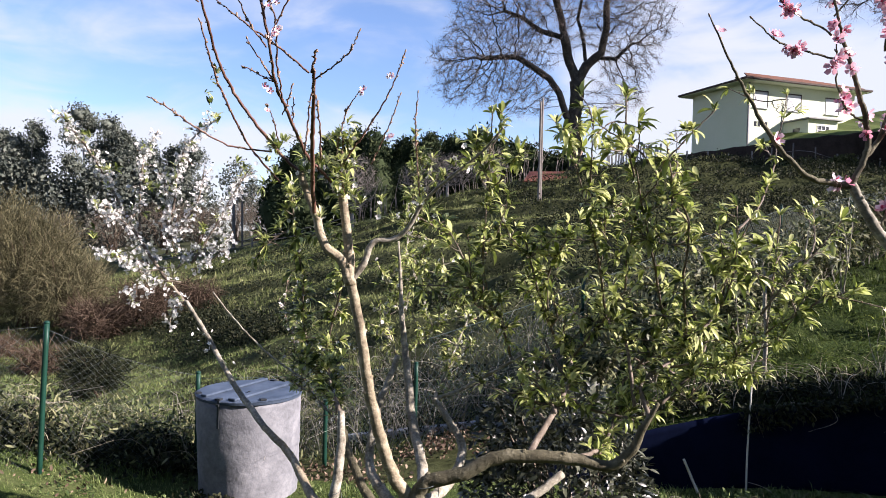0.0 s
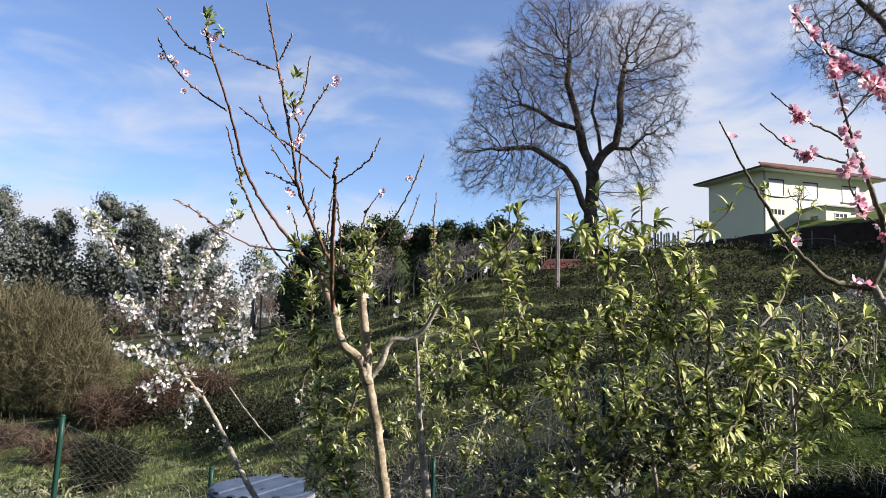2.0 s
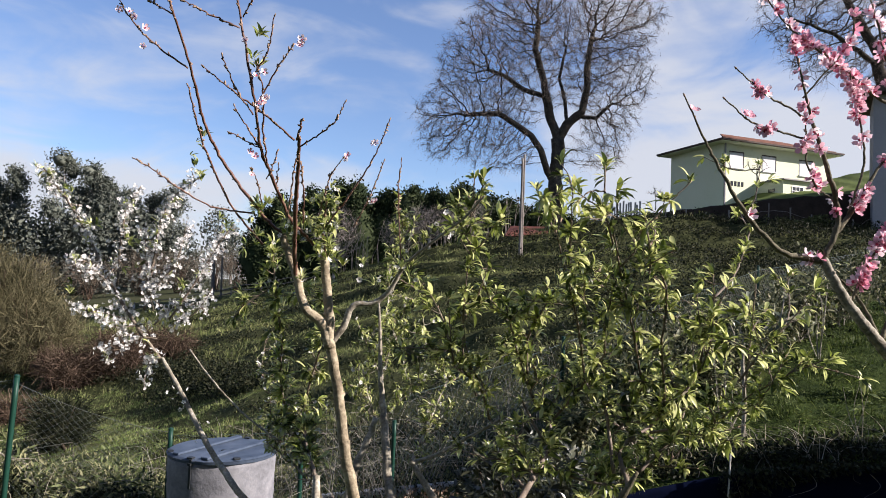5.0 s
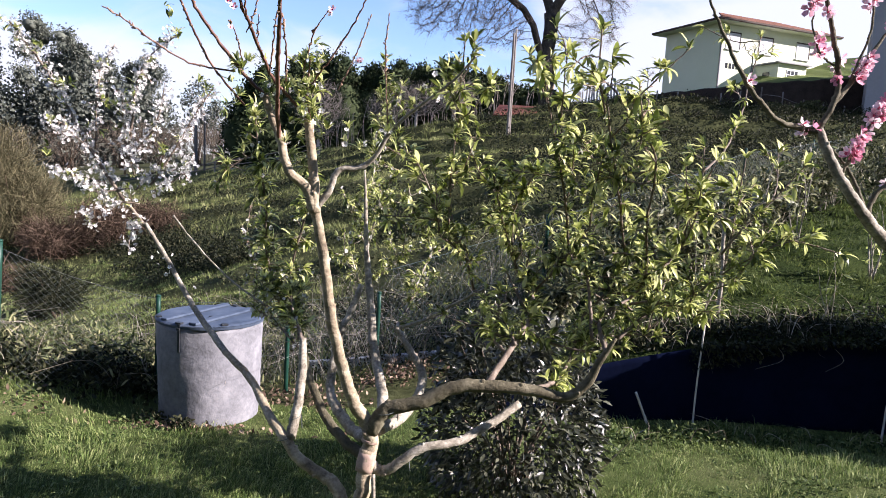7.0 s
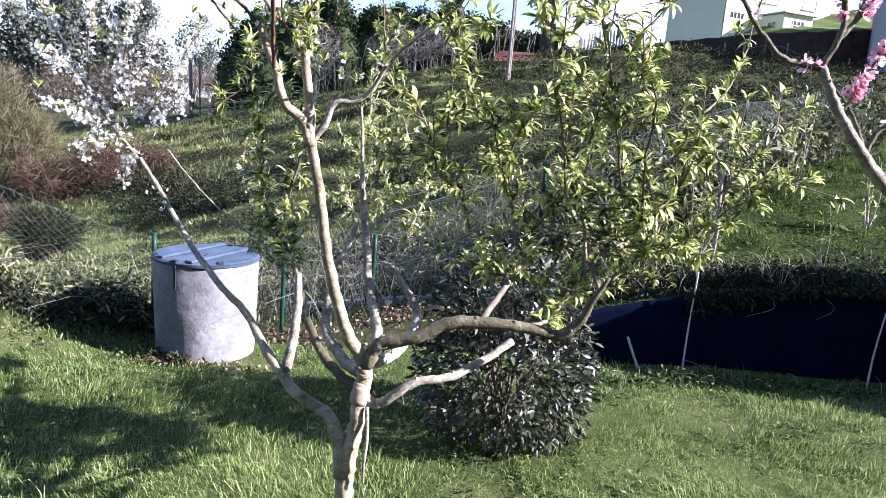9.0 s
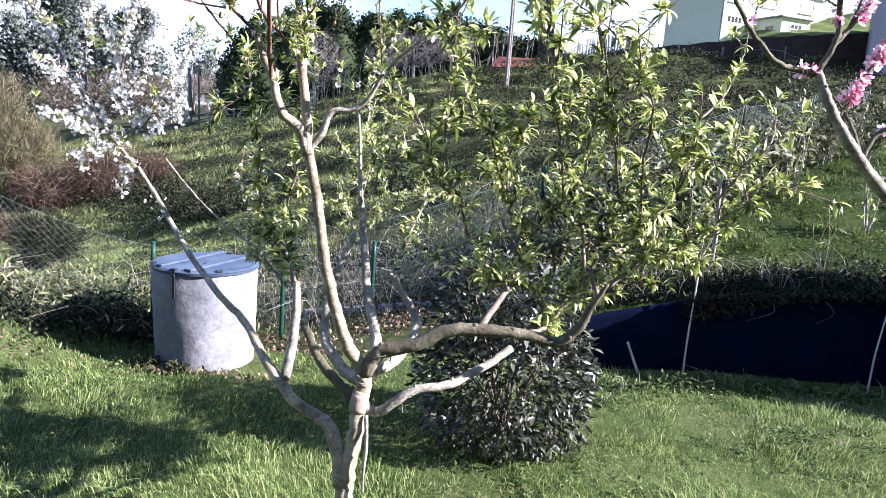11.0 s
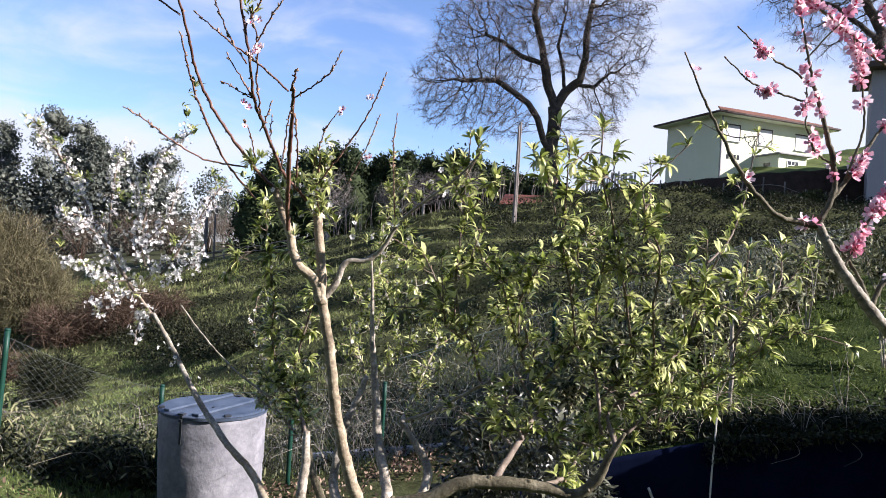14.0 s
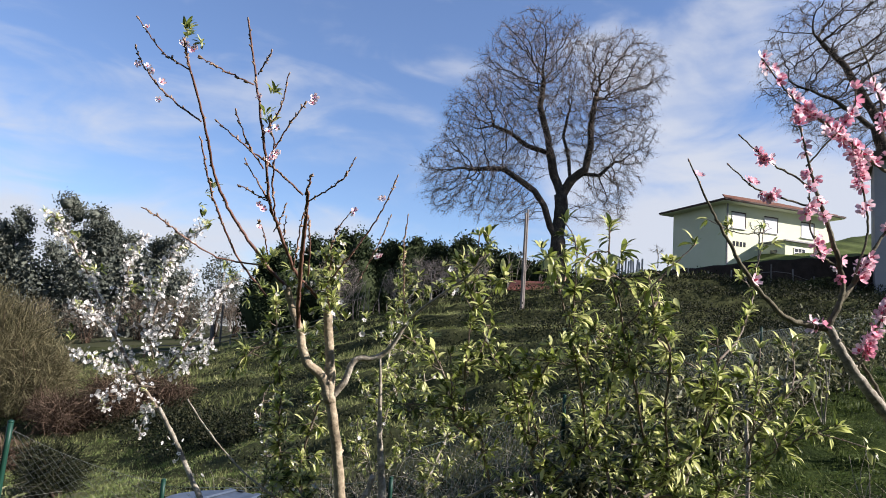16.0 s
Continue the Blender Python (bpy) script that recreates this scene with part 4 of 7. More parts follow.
SHRUB_LEAF = material("shrub_leaf", [(0.022, 0.030, 0.014), (0.075, 0.09, 0.04), (0.21, 0.21, 0.115)], 2, 0.5, 0, 8, 0.6, island=True, leafy=0.18, spec=0.2)
for i, (x, y, h, s, n) in enumerate(((2.6, 8.6, 1.0, 0.45, 800), (3.3, 9.0, 1.15, 0.5, 800), (4.1, 9.6, 1.1, 0.5, 700), (4.9, 10.4, 1.1, 0.5, 800), (5.9, 11.6, 1.1, 0.5, 800), (6.6, 12.4, 1.3, 0.5, 760), (7.4, 13.2, 1.5, 0.55, 800), (8.3, 13.6, 1.4, 0.55, 800), (9.2, 13.9, 1.3, 0.5, 700), (10.4, 14.6, 1.3, 0.5, 600), (1.8, 8.2, 0.9, 0.45, 800), (2.3, 9.3, 1.2, 0.55, 1100), (3.0, 9.9, 1.2, 0.55, 1100), (3.8, 10.5, 1.2, 0.55, 1000), (5.3, 11.0, 1.0, 0.5, 900), (6.2, 12.0, 1.1, 0.5, 900), (7.0, 12.7, 1.1, 0.5, 900), (7.9, 13.3, 1.1, 0.5, 800), (4.5, 10.0, 1.0, 0.5, 900))):
    shrub(x, y, h, s, int(n * 1.3), 60 + i, "straggly half-leafless shrub along the terrace fence", SHRUB_LEAF, (0.07, 0.14), shape=OVAL * np.array([0.7, 1, 1]), faces=OVAL_F)
for i, (x, y, h, s, n, t) in enumerate(((3.75, 8.6, 1.3, 0.2, 60, 0.014), (6.3, 9.3, 1.1, 0.2, 40, 0.016), (4.9, 7.9, 0.8, 0.15, 14, 0.007), (6.2, 11.0, 1.5, 0.3, 60, 0.014))):
    shrub(x, y, h, s, n, 80 + i, "slim young fruit sapling with pale bark", LEAF_MANY, (0.08, 0.13), 4, "sapling", "terrace saplings", BARK_GREY, thick=t)


# a young tree with pale bark and grey-green leaves at the terrace edge
young = thing("young_tree", (3.71, 8.1, float(ground_z(3.71, 8.1))), "young fruit tree with pale bark and grey-green leaves", "tree")
yr = np.random.default_rng(88)
ends = []
for name, rad, pts in (("trunk", [0.026, 0.022, 0.02], [(3.71, 8.1, 0.6), (3.72, 8.1, 1.19), (3.69, 8.1, 1.6), (3.70, 8.1, 1.86)]),
                       ("branch", [0.015, 0.010, 0.004], [(3.70, 8.1, 1.84), (3.84, 8.05, 1.95), (4.08, 8.0, 2.09), (4.26, 8.0, 2.15), (4.46, 8.0, 2.07)]),
                       ("branch", [0.009, 0.006, 0.003], [(4.06, 8.0, 2.08), (4.12, 8.05, 2.24), (4.17, 8.1, 2.44), (4.21, 8.1, 2.68)]),
                       ("branch", [0.012, 0.008, 0.004], [(3.70, 8.1, 1.84), (3.68, 8.15, 2.02), (3.82, 8.2, 2.28)]),
                       ("branch", [0.010, 0.006, 0.003], [(3.69, 8.1, 1.70), (3.56, 8.1, 1.98), (3.47, 8.1, 2.16), (3.35, 8.1, 2.33)]),
                       ("branch", [0.008, 0.005, 0.003], [(3.86, 8.05, 1.96), (4.0, 8.15, 2.05), (4.05, 8.2, 2.22)])):
    p = curve_points(pts, 6)
    place(name, mesh_from(name, *tube(p, rad, 8, 0.05, yr), BARK_GREY, True), young)
    if name == "branch":
        ends += [p[i] for i in range(len(p) // 2, len(p))] + [p[-1]] * 5
ends = np.array(ends)[yr.integers(0, len(ends), 80)]
ways = yr.normal(0, 0.7, ends.shape) + np.array([0.1, -0.1, 0.1])
place("leaves", mesh_from("leaves", *scattered(LANCE * np.array([1.1, 1, 1]), LANCE_F, ends + yr.normal(0, 0.02, ends.shape), frames_of(ways, yr.normal(0, 0.5, len(ends))), yr.uniform(0.10, 0.19, len(ends))), SILVER_LEAF, True), young, "long grey-green leaves", "stuff")


# ---- bare trees, grown towards a cloud of places ----
def grown(base, rise, cloud, step, reach, kill, seed, rounds=140):
    """Joints and their parents of a tree that grows from a stem into a cloud of places."""
    rr = np.random.default_rng(seed)
    nodes = [np.array(base, float)]
    parents = [-1]
    for chain in rise:
        at = int(np.argmin([np.linalg.norm(n - np.array(chain[0])) for n in nodes]))
        for q in chain:
            q = np.array(q, float)
            a = nodes[at]
            n = max(1, int(np.linalg.norm(q - a) / step))
            for i in range(1, n + 1):
                parents.append(at)
                at = len(nodes)
                nodes.append(a + (q - a) * i / n + rr.normal(0, step * 0.05, 3))
    pts = np.array(cloud)
    N = np.array(nodes)
    d = np.linalg.norm(pts[:, None] - N[None], axis=2)
    near, best = d.argmin(1), d.min(1)
    alive = np.ones(len(pts), bool)
    for _ in range(rounds):
        use = alive & (best < reach)
        if not use.any():
            break
        owner = near[use]
        way = pts[use] - N[owner]
        way /= np.linalg.norm(way, axis=1, keepdims=True) + 1e-9
        total = np.zeros_like(N)
        np.add.at(total, owner, way)
        ids = np.unique(owner)
        go = total[ids] / (np.linalg.norm(total[ids], axis=1, keepdims=True) + 1e-9) + rr.normal(0, 0.22, (len(ids), 3))
        go /= np.linalg.norm(go, axis=1, keepdims=True)
        fresh = N[ids] + go * step
        first = len(N)
        N = np.vstack([N, fresh])
        parents.extend(ids.tolist())
        d = np.linalg.norm(pts[:, None] - fresh[None], axis=2)
        j, b = d.argmin(1), d.min(1)
        better = b < best
        near[better], best[better] = first + j[better], b[better]
        alive &= best > kill
    return N, np.array(parents)


def bare_tree(name, base, rise, cloud, step, reach, kill, seed, tip, power, twig_long, twigs, mats, label, category="tree", droop=0.25, group="", base_flare=1.3, max_r=9.0):
    N, parents = grown(base, rise, cloud, step, reach, kill, seed)
    rr = np.random.default_rng(seed + 1)
    kids = np.zeros(len(N), int)
    weight = np.zeros(len(N))
    for i in range(len(N) - 1, 0, -1):
        if kids[i] == 0:
            weight[i] = tip ** power
        weight[parents[i]] += weight[i]
        kids[parents[i]] += 1
    rad = np.minimum(weight ** (1 / power), max_r)
    rad[0] = rad[1] * base_flare
    groups = {"trunk": [], "boughwork": []}
    thick = rad > rad[1] * 0.36
    heir = {}
    for i in range(1, len(N)):
        if thick[i] and (parents[i] not in heir or rad[i] > rad[heir[parents[i]]]):
            heir[parents[i]] = i
    for i in range(1, len(N)):
        if thick[i] and (heir[parents[i]] != i or parents[i] == 0):
            line = [parents[i], i]
            while line[-1] in heir:
                line.append(heir[line[-1]])
            size = [min(rad[k], rad[i] * 1.1) for k in line]
            size[0] = size[0] * base_flare if line[0] == 0 else size[0]
            groups["trunk"].append(tube(N[line], size, 12, 0.03, rr))
            continue
        if thick[i]:
            continue
        a, b = N[parents[i]], N[i]
        key = "boughwork"
        ra = min(rad[parents[i]], rad[i] * 1.35)
        groups[key].append(tube(np.array([a, b + (b - a) * 0.08]), [ra, rad[i]], 12 if key == "trunk" else (6 if rad[i] > tip * 4 else 3)))
    ob = thing(name, base, label, category, group)
    for key, mat in zip(("trunk", "boughwork"), mats):
        odd = [g for g in groups[key] if g]
        if odd:
            place(key, mesh_from(key, *joined(odd), mat, True), ob, kind="stuff" if key == "boughwork" else "")
    thin = np.nonzero((rad < tip * 3.2) & (np.arange(len(N)) > 3))[0]
    pick = thin[rr.integers(0, len(thin), twigs)]
    way = N[pick] - N[parents[pick]]
    way /= np.linalg.norm(way, axis=1, keepdims=True) + 1e-9
    way = way + rr.normal(0, 0.42, way.shape)
    way /= np.linalg.norm(way, axis=1, keepdims=True)
    a, pieces = N[pick], []
    for level, more in ((1.0, 1.6), (0.5, 0)):
        n = len(a)
        L = rr.uniform(0.35, 1.0, n)[:, None] * twig_long * level
        b = a + way * L * 0.5
        turned = way + rr.normal(0, 0.45, way.shape) + np.array([0, 0, -droop])
        c = b + turned * L * 0.5
        side = np.cross(way, rr.normal(0, 1, way.shape))
        side *= tip * 0.5 * (0.55 + 0.45 * level) / (np.linalg.norm(side, axis=1, keepdims=True) + 1e-9)
        i = np.arange(n)[:, None] * 5
        pieces.append((np.stack([a - side, a + side, b + side * 0.7, b - side * 0.7, c], 1).reshape(-1, 3),
                       np.vstack([i + np.array([q]) for q in ((0, 1, 2), (0, 2, 3), (3, 2, 4))])))
        again = rr.integers(0, n, int(n * more))
        u = rr.random(len(again))[:, None]
        a = np.where(u < 0.5, a[again] + (b - a)[again] * u * 2, b[again] + (c - b)[again] * (u * 2 - 1))
        way = way[again] * 0.6 + rr.normal(0, 0.6, (len(again), 3))
        way /= np.linalg.norm(way, axis=1, keepdims=True) + 1e-9
    V, F = joined(pieces)
    place("crown", mesh_from("crown", V, F, mats[2]), ob, "fine leafless twigs", "stuff")
    return ob, N


def cloud_in(eggs, n, rr, hollow=0.0):
    out = []
    for (cx, cy, cz, ax, ay, az), share in eggs:
        d = rr.normal(0, 1, (int(n * share), 3))
        d /= np.linalg.norm(d, axis=1, keepdims=True)
        u = (hollow ** 3 + (1 - hollow ** 3) * rr.random(len(d))) ** (1 / 3)
        out.append(np.array((cx, cy, cz)) + d * u[:, None] * np.array((ax, ay, az)))
    return np.vstack(out)


rr = np.random.default_rng(5)
oak_cloud = cloud_in([((1.2, 46, 13.2, 2.4, 3.0, 2.7), 0.10), ((3.4, 46, 16.9, 3.3, 4.2, 3.6), 0.18), ((6.5, 46, 21.2, 4.1, 4.5, 3.6), 0.2), ((11.4, 46, 20.6, 3.7, 4.5, 3.0), 0.17),
                      ((11.7, 46, 16.6, 2.7, 4.0, 3.2), 0.12), ((11.6, 46, 13.4, 1.9, 2.6, 1.7), 0.05), ((7.7, 46, 17.6, 3.3, 4.5, 3.3), 0.1), ((4.0, 46, 13.2, 2.8, 3.6, 2.2), 0.08), ((4.6, 45.5, 11.2, 2.6, 2.4, 1.3), 0.035), ((11.2, 46, 11.6, 1.8, 2.0, 1.2), 0.025)], 7000, rr)
bare_tree("oak_tree", (8.55, 46, 5.4), [[(8.35, 46, 8.2), (8.25, 46, 9.6), (8.4, 46, 11.5), (8.3, 46, 12.4)], [(8.35, 46, 12.3), (8.9, 45.9, 13.4), (9.8, 45.7, 14.2), (10.1, 45.8, 15.7), (10.1, 46, 17.4), (10.4, 46, 19.6)],
          [(8.3, 46, 12.4), (7.8, 46.2, 13.9), (7.35, 46.3, 16.2), (6.7, 46.2, 18.3), (6.8, 46, 20.3)], [(8.2, 46, 9.4), (7.65, 45.8, 10.2), (7.2, 45.6, 11.5), (6.5, 45.4, 12.4), (5.3, 45.2, 13.1), (4.3, 45.2, 13.7), (2.4, 45.4, 13.6)],
          [(7.5, 46.2, 15.2), (6.0, 46.8, 15.8), (4.8, 47.0, 16.7), (3.7, 47, 17.1)], [(9.7, 45.7, 13.9), (10.7, 45.6, 13.8), (11.7, 45.6, 14.8)], [(8.9, 46, 13.4), (8.8, 46.5, 15.1), (8.4, 46.6, 16.6), (8.8, 46.6, 18.7)]],
          oak_cloud, 0.30, 7.0, 0.46, 5, 0.0115, 1.90, 0.9, 34000, (OAK, OAK, OAK_TWIG), "tall leafless oak on the crest of the hill", droop=0.22, max_r=0.52)
rr = np.random.default_rng(6)
oak2_cloud = cloud_in([((27, 42, 21, 7.2, 6, 5.6), 1.0)], 3000, rr)
bare_tree("oak_tree", (28, 42, 8.4), [[(28, 42, 12), (27.6, 42, 15)], [(27, 42, 17), (24, 41.5, 18.6), (21.5, 41.5, 19.4)], [(27.2, 42, 17.5), (25, 42, 21), (23, 42, 23)]], oak2_cloud, 0.36, 8.0, 0.6, 8, 0.0145, 1.97, 0.95, 13000, (OAK, OAK, OAK_TWIG), "leafless oak standing near the houses", droop=0.25)
rr = np.random.default_rng(9)
PALE_TWIG = material("pale_twig", [(0.12, 0.105, 0.09), (0.24, 0.215, 0.19)], 1, 0.9, 0, 8)
for i, (x, y, h, s, n) in enumerate(((-5.6, 44, 4.4, 1.6, 1600), (0.2, 43, 2.6, 1.8, 1500), (-1.6, 44, 2.4, 1.2, 900), (2.4, 42, 2.6, 1.2, 900))):
    z = float(ground_z(x, y))
    bare_tree("bare_tree", (x, y, z), [[(x, y, z + h * 0.35)]], cloud_in([((x, y, z + h * 0.68, s, s, h * 0.4), 1.0)], 420, rr), 0.18, 4.0, 0.28, 90 + i, 0.012, 2.2, 0.6, n, (PALE_TRUNK, PALE_TWIG, PALE_TWIG), "small pale leafless tree before the conifers", droop=-0.2, group="small bare trees")


# ---- evergreen trees ----
bm = bmesh.new()
bmesh.ops.create_icosphere(bm, subdivisions=2, radius=1.0)
bm.verts.ensure_lookup_table()
BALL, BALL_F = np.array([tuple(v.co) for v in bm.verts]), np.array([[v.index for v in f.verts] for f in bm.faces])
bm.free()


def hearts(eggs, rr, fill):
    """The dense, lumpy inner foliage of a crown, one lump for each of its heads."""
    out = []
    for (cx, cy, cz, ax, ay, az), _ in eggs:
        q = BALL * (1 + 0.16 * np.sin(4 * BALL[:, :1] + rr.uniform(0, 6)) * np.sin(5 * BALL[:, 2:] + rr.uniform(0, 6)) + rr.normal(0, 0.05, (len(BALL), 1)))
        out.append((q * np.array((ax, ay, az)) * fill + np.array((cx, cy, cz)), BALL_F))
    return joined(out)


def clumped(base, high, eggs, n, per, size, spread, seed, mat, label, name, trunk_r, bark=PALE_TRUNK, group="", squash=1.0, limbs=7, fill=0.0):
    """A tree with a tapered stem, limbs, and a crown of many small leaf sprays with gaps."""
    rr = np.random.default_rng(seed)
    x, y, z = base
    ob = thing(name, base, label, "tree", group)
    top = np.array((x + rr.normal(0, 0.3), y, z + high * 0.9))
    stem = curve_points([(x, y, z - 0.3), (x + rr.normal(0, 0.15), y, z + high * 0.4), top], 8)
    place("trunk", mesh_from("trunk", *tube(stem, [trunk_r, trunk_r * 0.6, trunk_r * 0.15], 8, 0.04, rr), bark, True), ob)
    centres = cloud_in(eggs, n, rr, 0.55 if not fill else 0.8)
    if fill:
        place("inner_foliage", mesh_from("inner_foliage", *hearts(eggs, rr, fill), mat), ob, kind="stuff")
    boughs = []
    for q in centres[rr.integers(0, len(centres), limbs * 2)]:
        s = stem[int(np.clip((q[2] - z) / high * 0.75, 0.15, 0.9) * (len(stem) - 1))]
        boughs.append(tube(curve_points([s, (s + q) / 2 + rr.normal(0, 0.3, 3), q], 3), [trunk_r * 0.25, trunk_r * 0.06], 4))
    place("boughwork", mesh_from("boughwork", *joined(boughs), bark), ob, kind="stuff")
    m = len(centres) * per
    p = np.repeat(centres, per, 0) + rr.normal(0, spread, (m, 3)) * np.array([1, 1, squash])
    w = rr.normal(0, 0.8, (m, 3)) + np.array([0, 0, 0.15 if squash < 1.2 else 0.7])
    place("crown", mesh_from("crown", *scattered(TUFT_LEAF * np.array([0.7, 1, 1]), TUFT_F, p, frames_of(w, rr.uniform(0, 6.3, m)), rr.uniform(*size, m)), mat), ob, kind="stuff")
    return ob


# a dense row of dark conifers along the crest
rr = np.random.default_rng(12)
for i, (x, t) in enumerate(((-12.9, 7.4), (-11.2, 9.1), (-9.2, 9.9), (-7.2, 10.7), (-5.3, 10.5), (-3.4, 9.9), (-1.4, 10.1), (0.6, 9.7), (2.6, 10.0), (4.6, 9.9), (6.6, 9.4), (8.4, 8.9), (10.0, 8.2))):
    y = 57 + rr.uniform(-1.0, 1.0)
    z = float(ground_z(x, y)) - 0.3
    h = t + rr.uniform(-0.3, 0.3) - z
    low = 0.42 if x < -3 else 0.6
    clumped((x, y, z), h, [((x, y, z + h * low, 1.7, 1.6, h * 0.42), 0.7), ((x + rr.normal(0, 0.3), y, z + h * 0.8, 0.8, 0.9, h * 0.22), 0.3)], 250, 22, (0.10, 0.27), 0.22, 100 + i, CONIFER, "dense dark conifer in a row on the crest", "conifer", 0.2, OLD_WOOD, "conifers on the crest", 1.3, 4, 0.9)
for i, x in enumerate(np.arange(-11.9, 9.5, 1.7)):
    y, t = 59.2 + rr.uniform(-0.5, 0.5), float(np.interp(x, (-12, -10, -7, -2, 4, 8, 10), (8.2, 9.3, 10.2, 9.8, 9.7, 9.0, 8.4)))
    z = float(ground_z(x, y)) - 0.3
    h = t + rr.uniform(-0.5, 0.2) - z
    clumped((x, y, z), h, [((x, y, z + h * 0.56, 1.5, 1.3, h * 0.44), 1.0)], 150, 20, (0.10, 0.27), 0.22, 120 + i, CONIFER, "dense dark conifer in a row on the crest", "conifer", 0.2, OLD_WOOD, "conifers on the crest", 1.3, 3, 0.92)
# bare stems before the conifers
stems = []
for _ in range(95):
    x = rr.uniform(-7, 9)
    y = rr.uniform(48, 53)
    z = float(ground_z(x, y))
    h = rr.uniform(0.9, 3.4)
    stems.append(tube(curve_points([(x, y, z), (x + rr.normal(0, 0.08), y, z + h * 0.5), (x + rr.normal(0, 0.4), y, z + h)], 3), [0.026, 0.02, 0.008], 4))
tagged(place("bare_stems", mesh_from("bare_stems", *joined(stems), PALE_TWIG)), "thin pale bare stems below the conifers", "stems", kind="stuff")

# eucalyptus wood across the valley: tall stems, each with several rounded heads of leaf
for i, (x, y, t, s) in enumerate(((-79, 101, 20.5, 3.3), (-74.1, 100, 20.4, 3.1), (-70, 99, 20.1, 2.8), (-65.4, 98, 19.6, 2.6), (-61.6, 100, 15.6, 2.0), (-58.6, 98, 14.6, 2.0), (-56.0, 97, 16.2, 1.5), (-48.9, 97, 18.7, 2.9), (-45.9, 98, 17.4, 2.2),
                                  (-43.8, 97, 15.2, 1.8), (-40.8, 98, 14.0, 2.0), (-38.0, 99, 13.5, 1.8), (-35.2, 99, 14.3, 1.9), (-28.9, 100, 11.8, 1.9), (-27.2, 101, 9.3, 1.5))):
    z = float(ground_z(x, y)) - 0.5
    h = t - z
    thin = i > 12
    er = np.random.default_rng(300 + i)
    eggs = [((x, y, z + h * 0.945, s * 0.34, s * 0.34, h * 0.05), 0.05)]
    heads = 22
    for k in range(heads):
        v = 0.93 - (0.62 if thin else 0.78) * k / heads
        out = s * (0.25 + 0.75 * min(1.0, (1 - v) * 4.0))
        q = er.uniform(0, 6.28)
        eggs.append(((x + out * 0.75 * math.cos(q), y + out * 0.75 * math.sin(q), z + h * v, er.uniform(0.8, 1.2) * (0.6 + 0.25 * s), er.uniform(0.8, 1.2) * (0.6 + 0.25 * s), er.uniform(0.8, 1.3)), 0.95 / heads))
    clumped((x, y, z), h, eggs, 110 if thin else 400, 20, (0.14, 0.38), 0.38, 140 + i, EUCALYPT_HAZY, "tall grey-green eucalyptus across the valley, leaves paled for haze", "eucalyptus_tree", 0.26, PALE_TRUNK, "eucalyptus wood", 1.0, 8, 0.0 if thin else 0.6)
under = cloud_in([((-66, 95, 4, 16, 4, 9.5), 0.45), ((-48, 95, 3, 10, 3, 8), 0.3), ((-37, 96, 2.0, 8, 3, 8), 0.25), ((-42, 97, 5, 7, 2.5, 7), 0.2)], 2600, rr)
m = len(under) * 14
p = np.repeat(under, 14, 0) + rr.normal(0, 0.6, (m, 3))
tagged(place("far_wood", mesh_from("far_wood", *scattered(TUFT_LEAF, TUFT_F, p, frames_of(rr.normal(0, 1, (m, 3)), rr.uniform(0, 6, m)), rr.uniform(0.2, 0.5, m)), EUCALYPT_HAZY)), "dark undergrowth of the eucalyptus wood", "wood", kind="stuff")


# leafless olive-brown willows by the valley
def willow(x, y, high, wide, n, seed, mat=OLIVE, label="leafless olive-brown willow thicket in the valley", name="willow", lean=0.35):
    rr = np.random.default_rng(seed)
    z = float(ground_z(x, y))
    ob = thing(name, (x, y, z), label, "shrub", "valley thickets")
    a = rr.uniform(0, 6.28, 16)
    for q in a:
        s = wide * rr.uniform(0.2, 0.9)
        q2 = (tube(curve_points([(x + rr.normal(0, 0.3), y + rr.normal(0, 0.3), z), (x + 0.4 * s * math.cos(q), y + 0.4 * s * math.sin(q), z + high * 0.4), (x + s * math.cos(q), y + s * math.sin(q), z + high * rr.uniform(0.6, 0.95))], 4), [0.05, 0.03, 0.01], 4))
        place("stem", mesh_from("stem", *q2, RUSSET), ob)
    c = cloud_in([((x, y, z + high * 0.45, wide, wide, high * 0.45), 0.6), ((x + 0.5 * wide, y, z + high * 0.62, wide * 0.6, wide * 0.6, high * 0.36), 0.2), ((x - 0.5 * wide, y, z + high * 0.66, wide * 0.6, wide * 0.6, high * 0.33), 0.2)], n, rr, 0.35)
    c += rr.normal(0, 0.12, c.shape)
    n = len(c)
    w = (c - np.array((x, y, z - high * 0.3))) * np.array([lean, lean, 0.28]) + rr.normal(0, 1.2, c.shape)
    L = rr.uniform(0.2, 0.55, n)
    place("crown", mesh_from("crown", *scattered(np.array([(-0.02, 0, 0), (0.02, 0, 0), (0.013, 1, 0.1), (-0.009, 1, 0.1)]), TUFT_F, c, frames_of(w, rr.uniform(0, 6, n)), L), mat), ob, kind="stuff")
    return ob


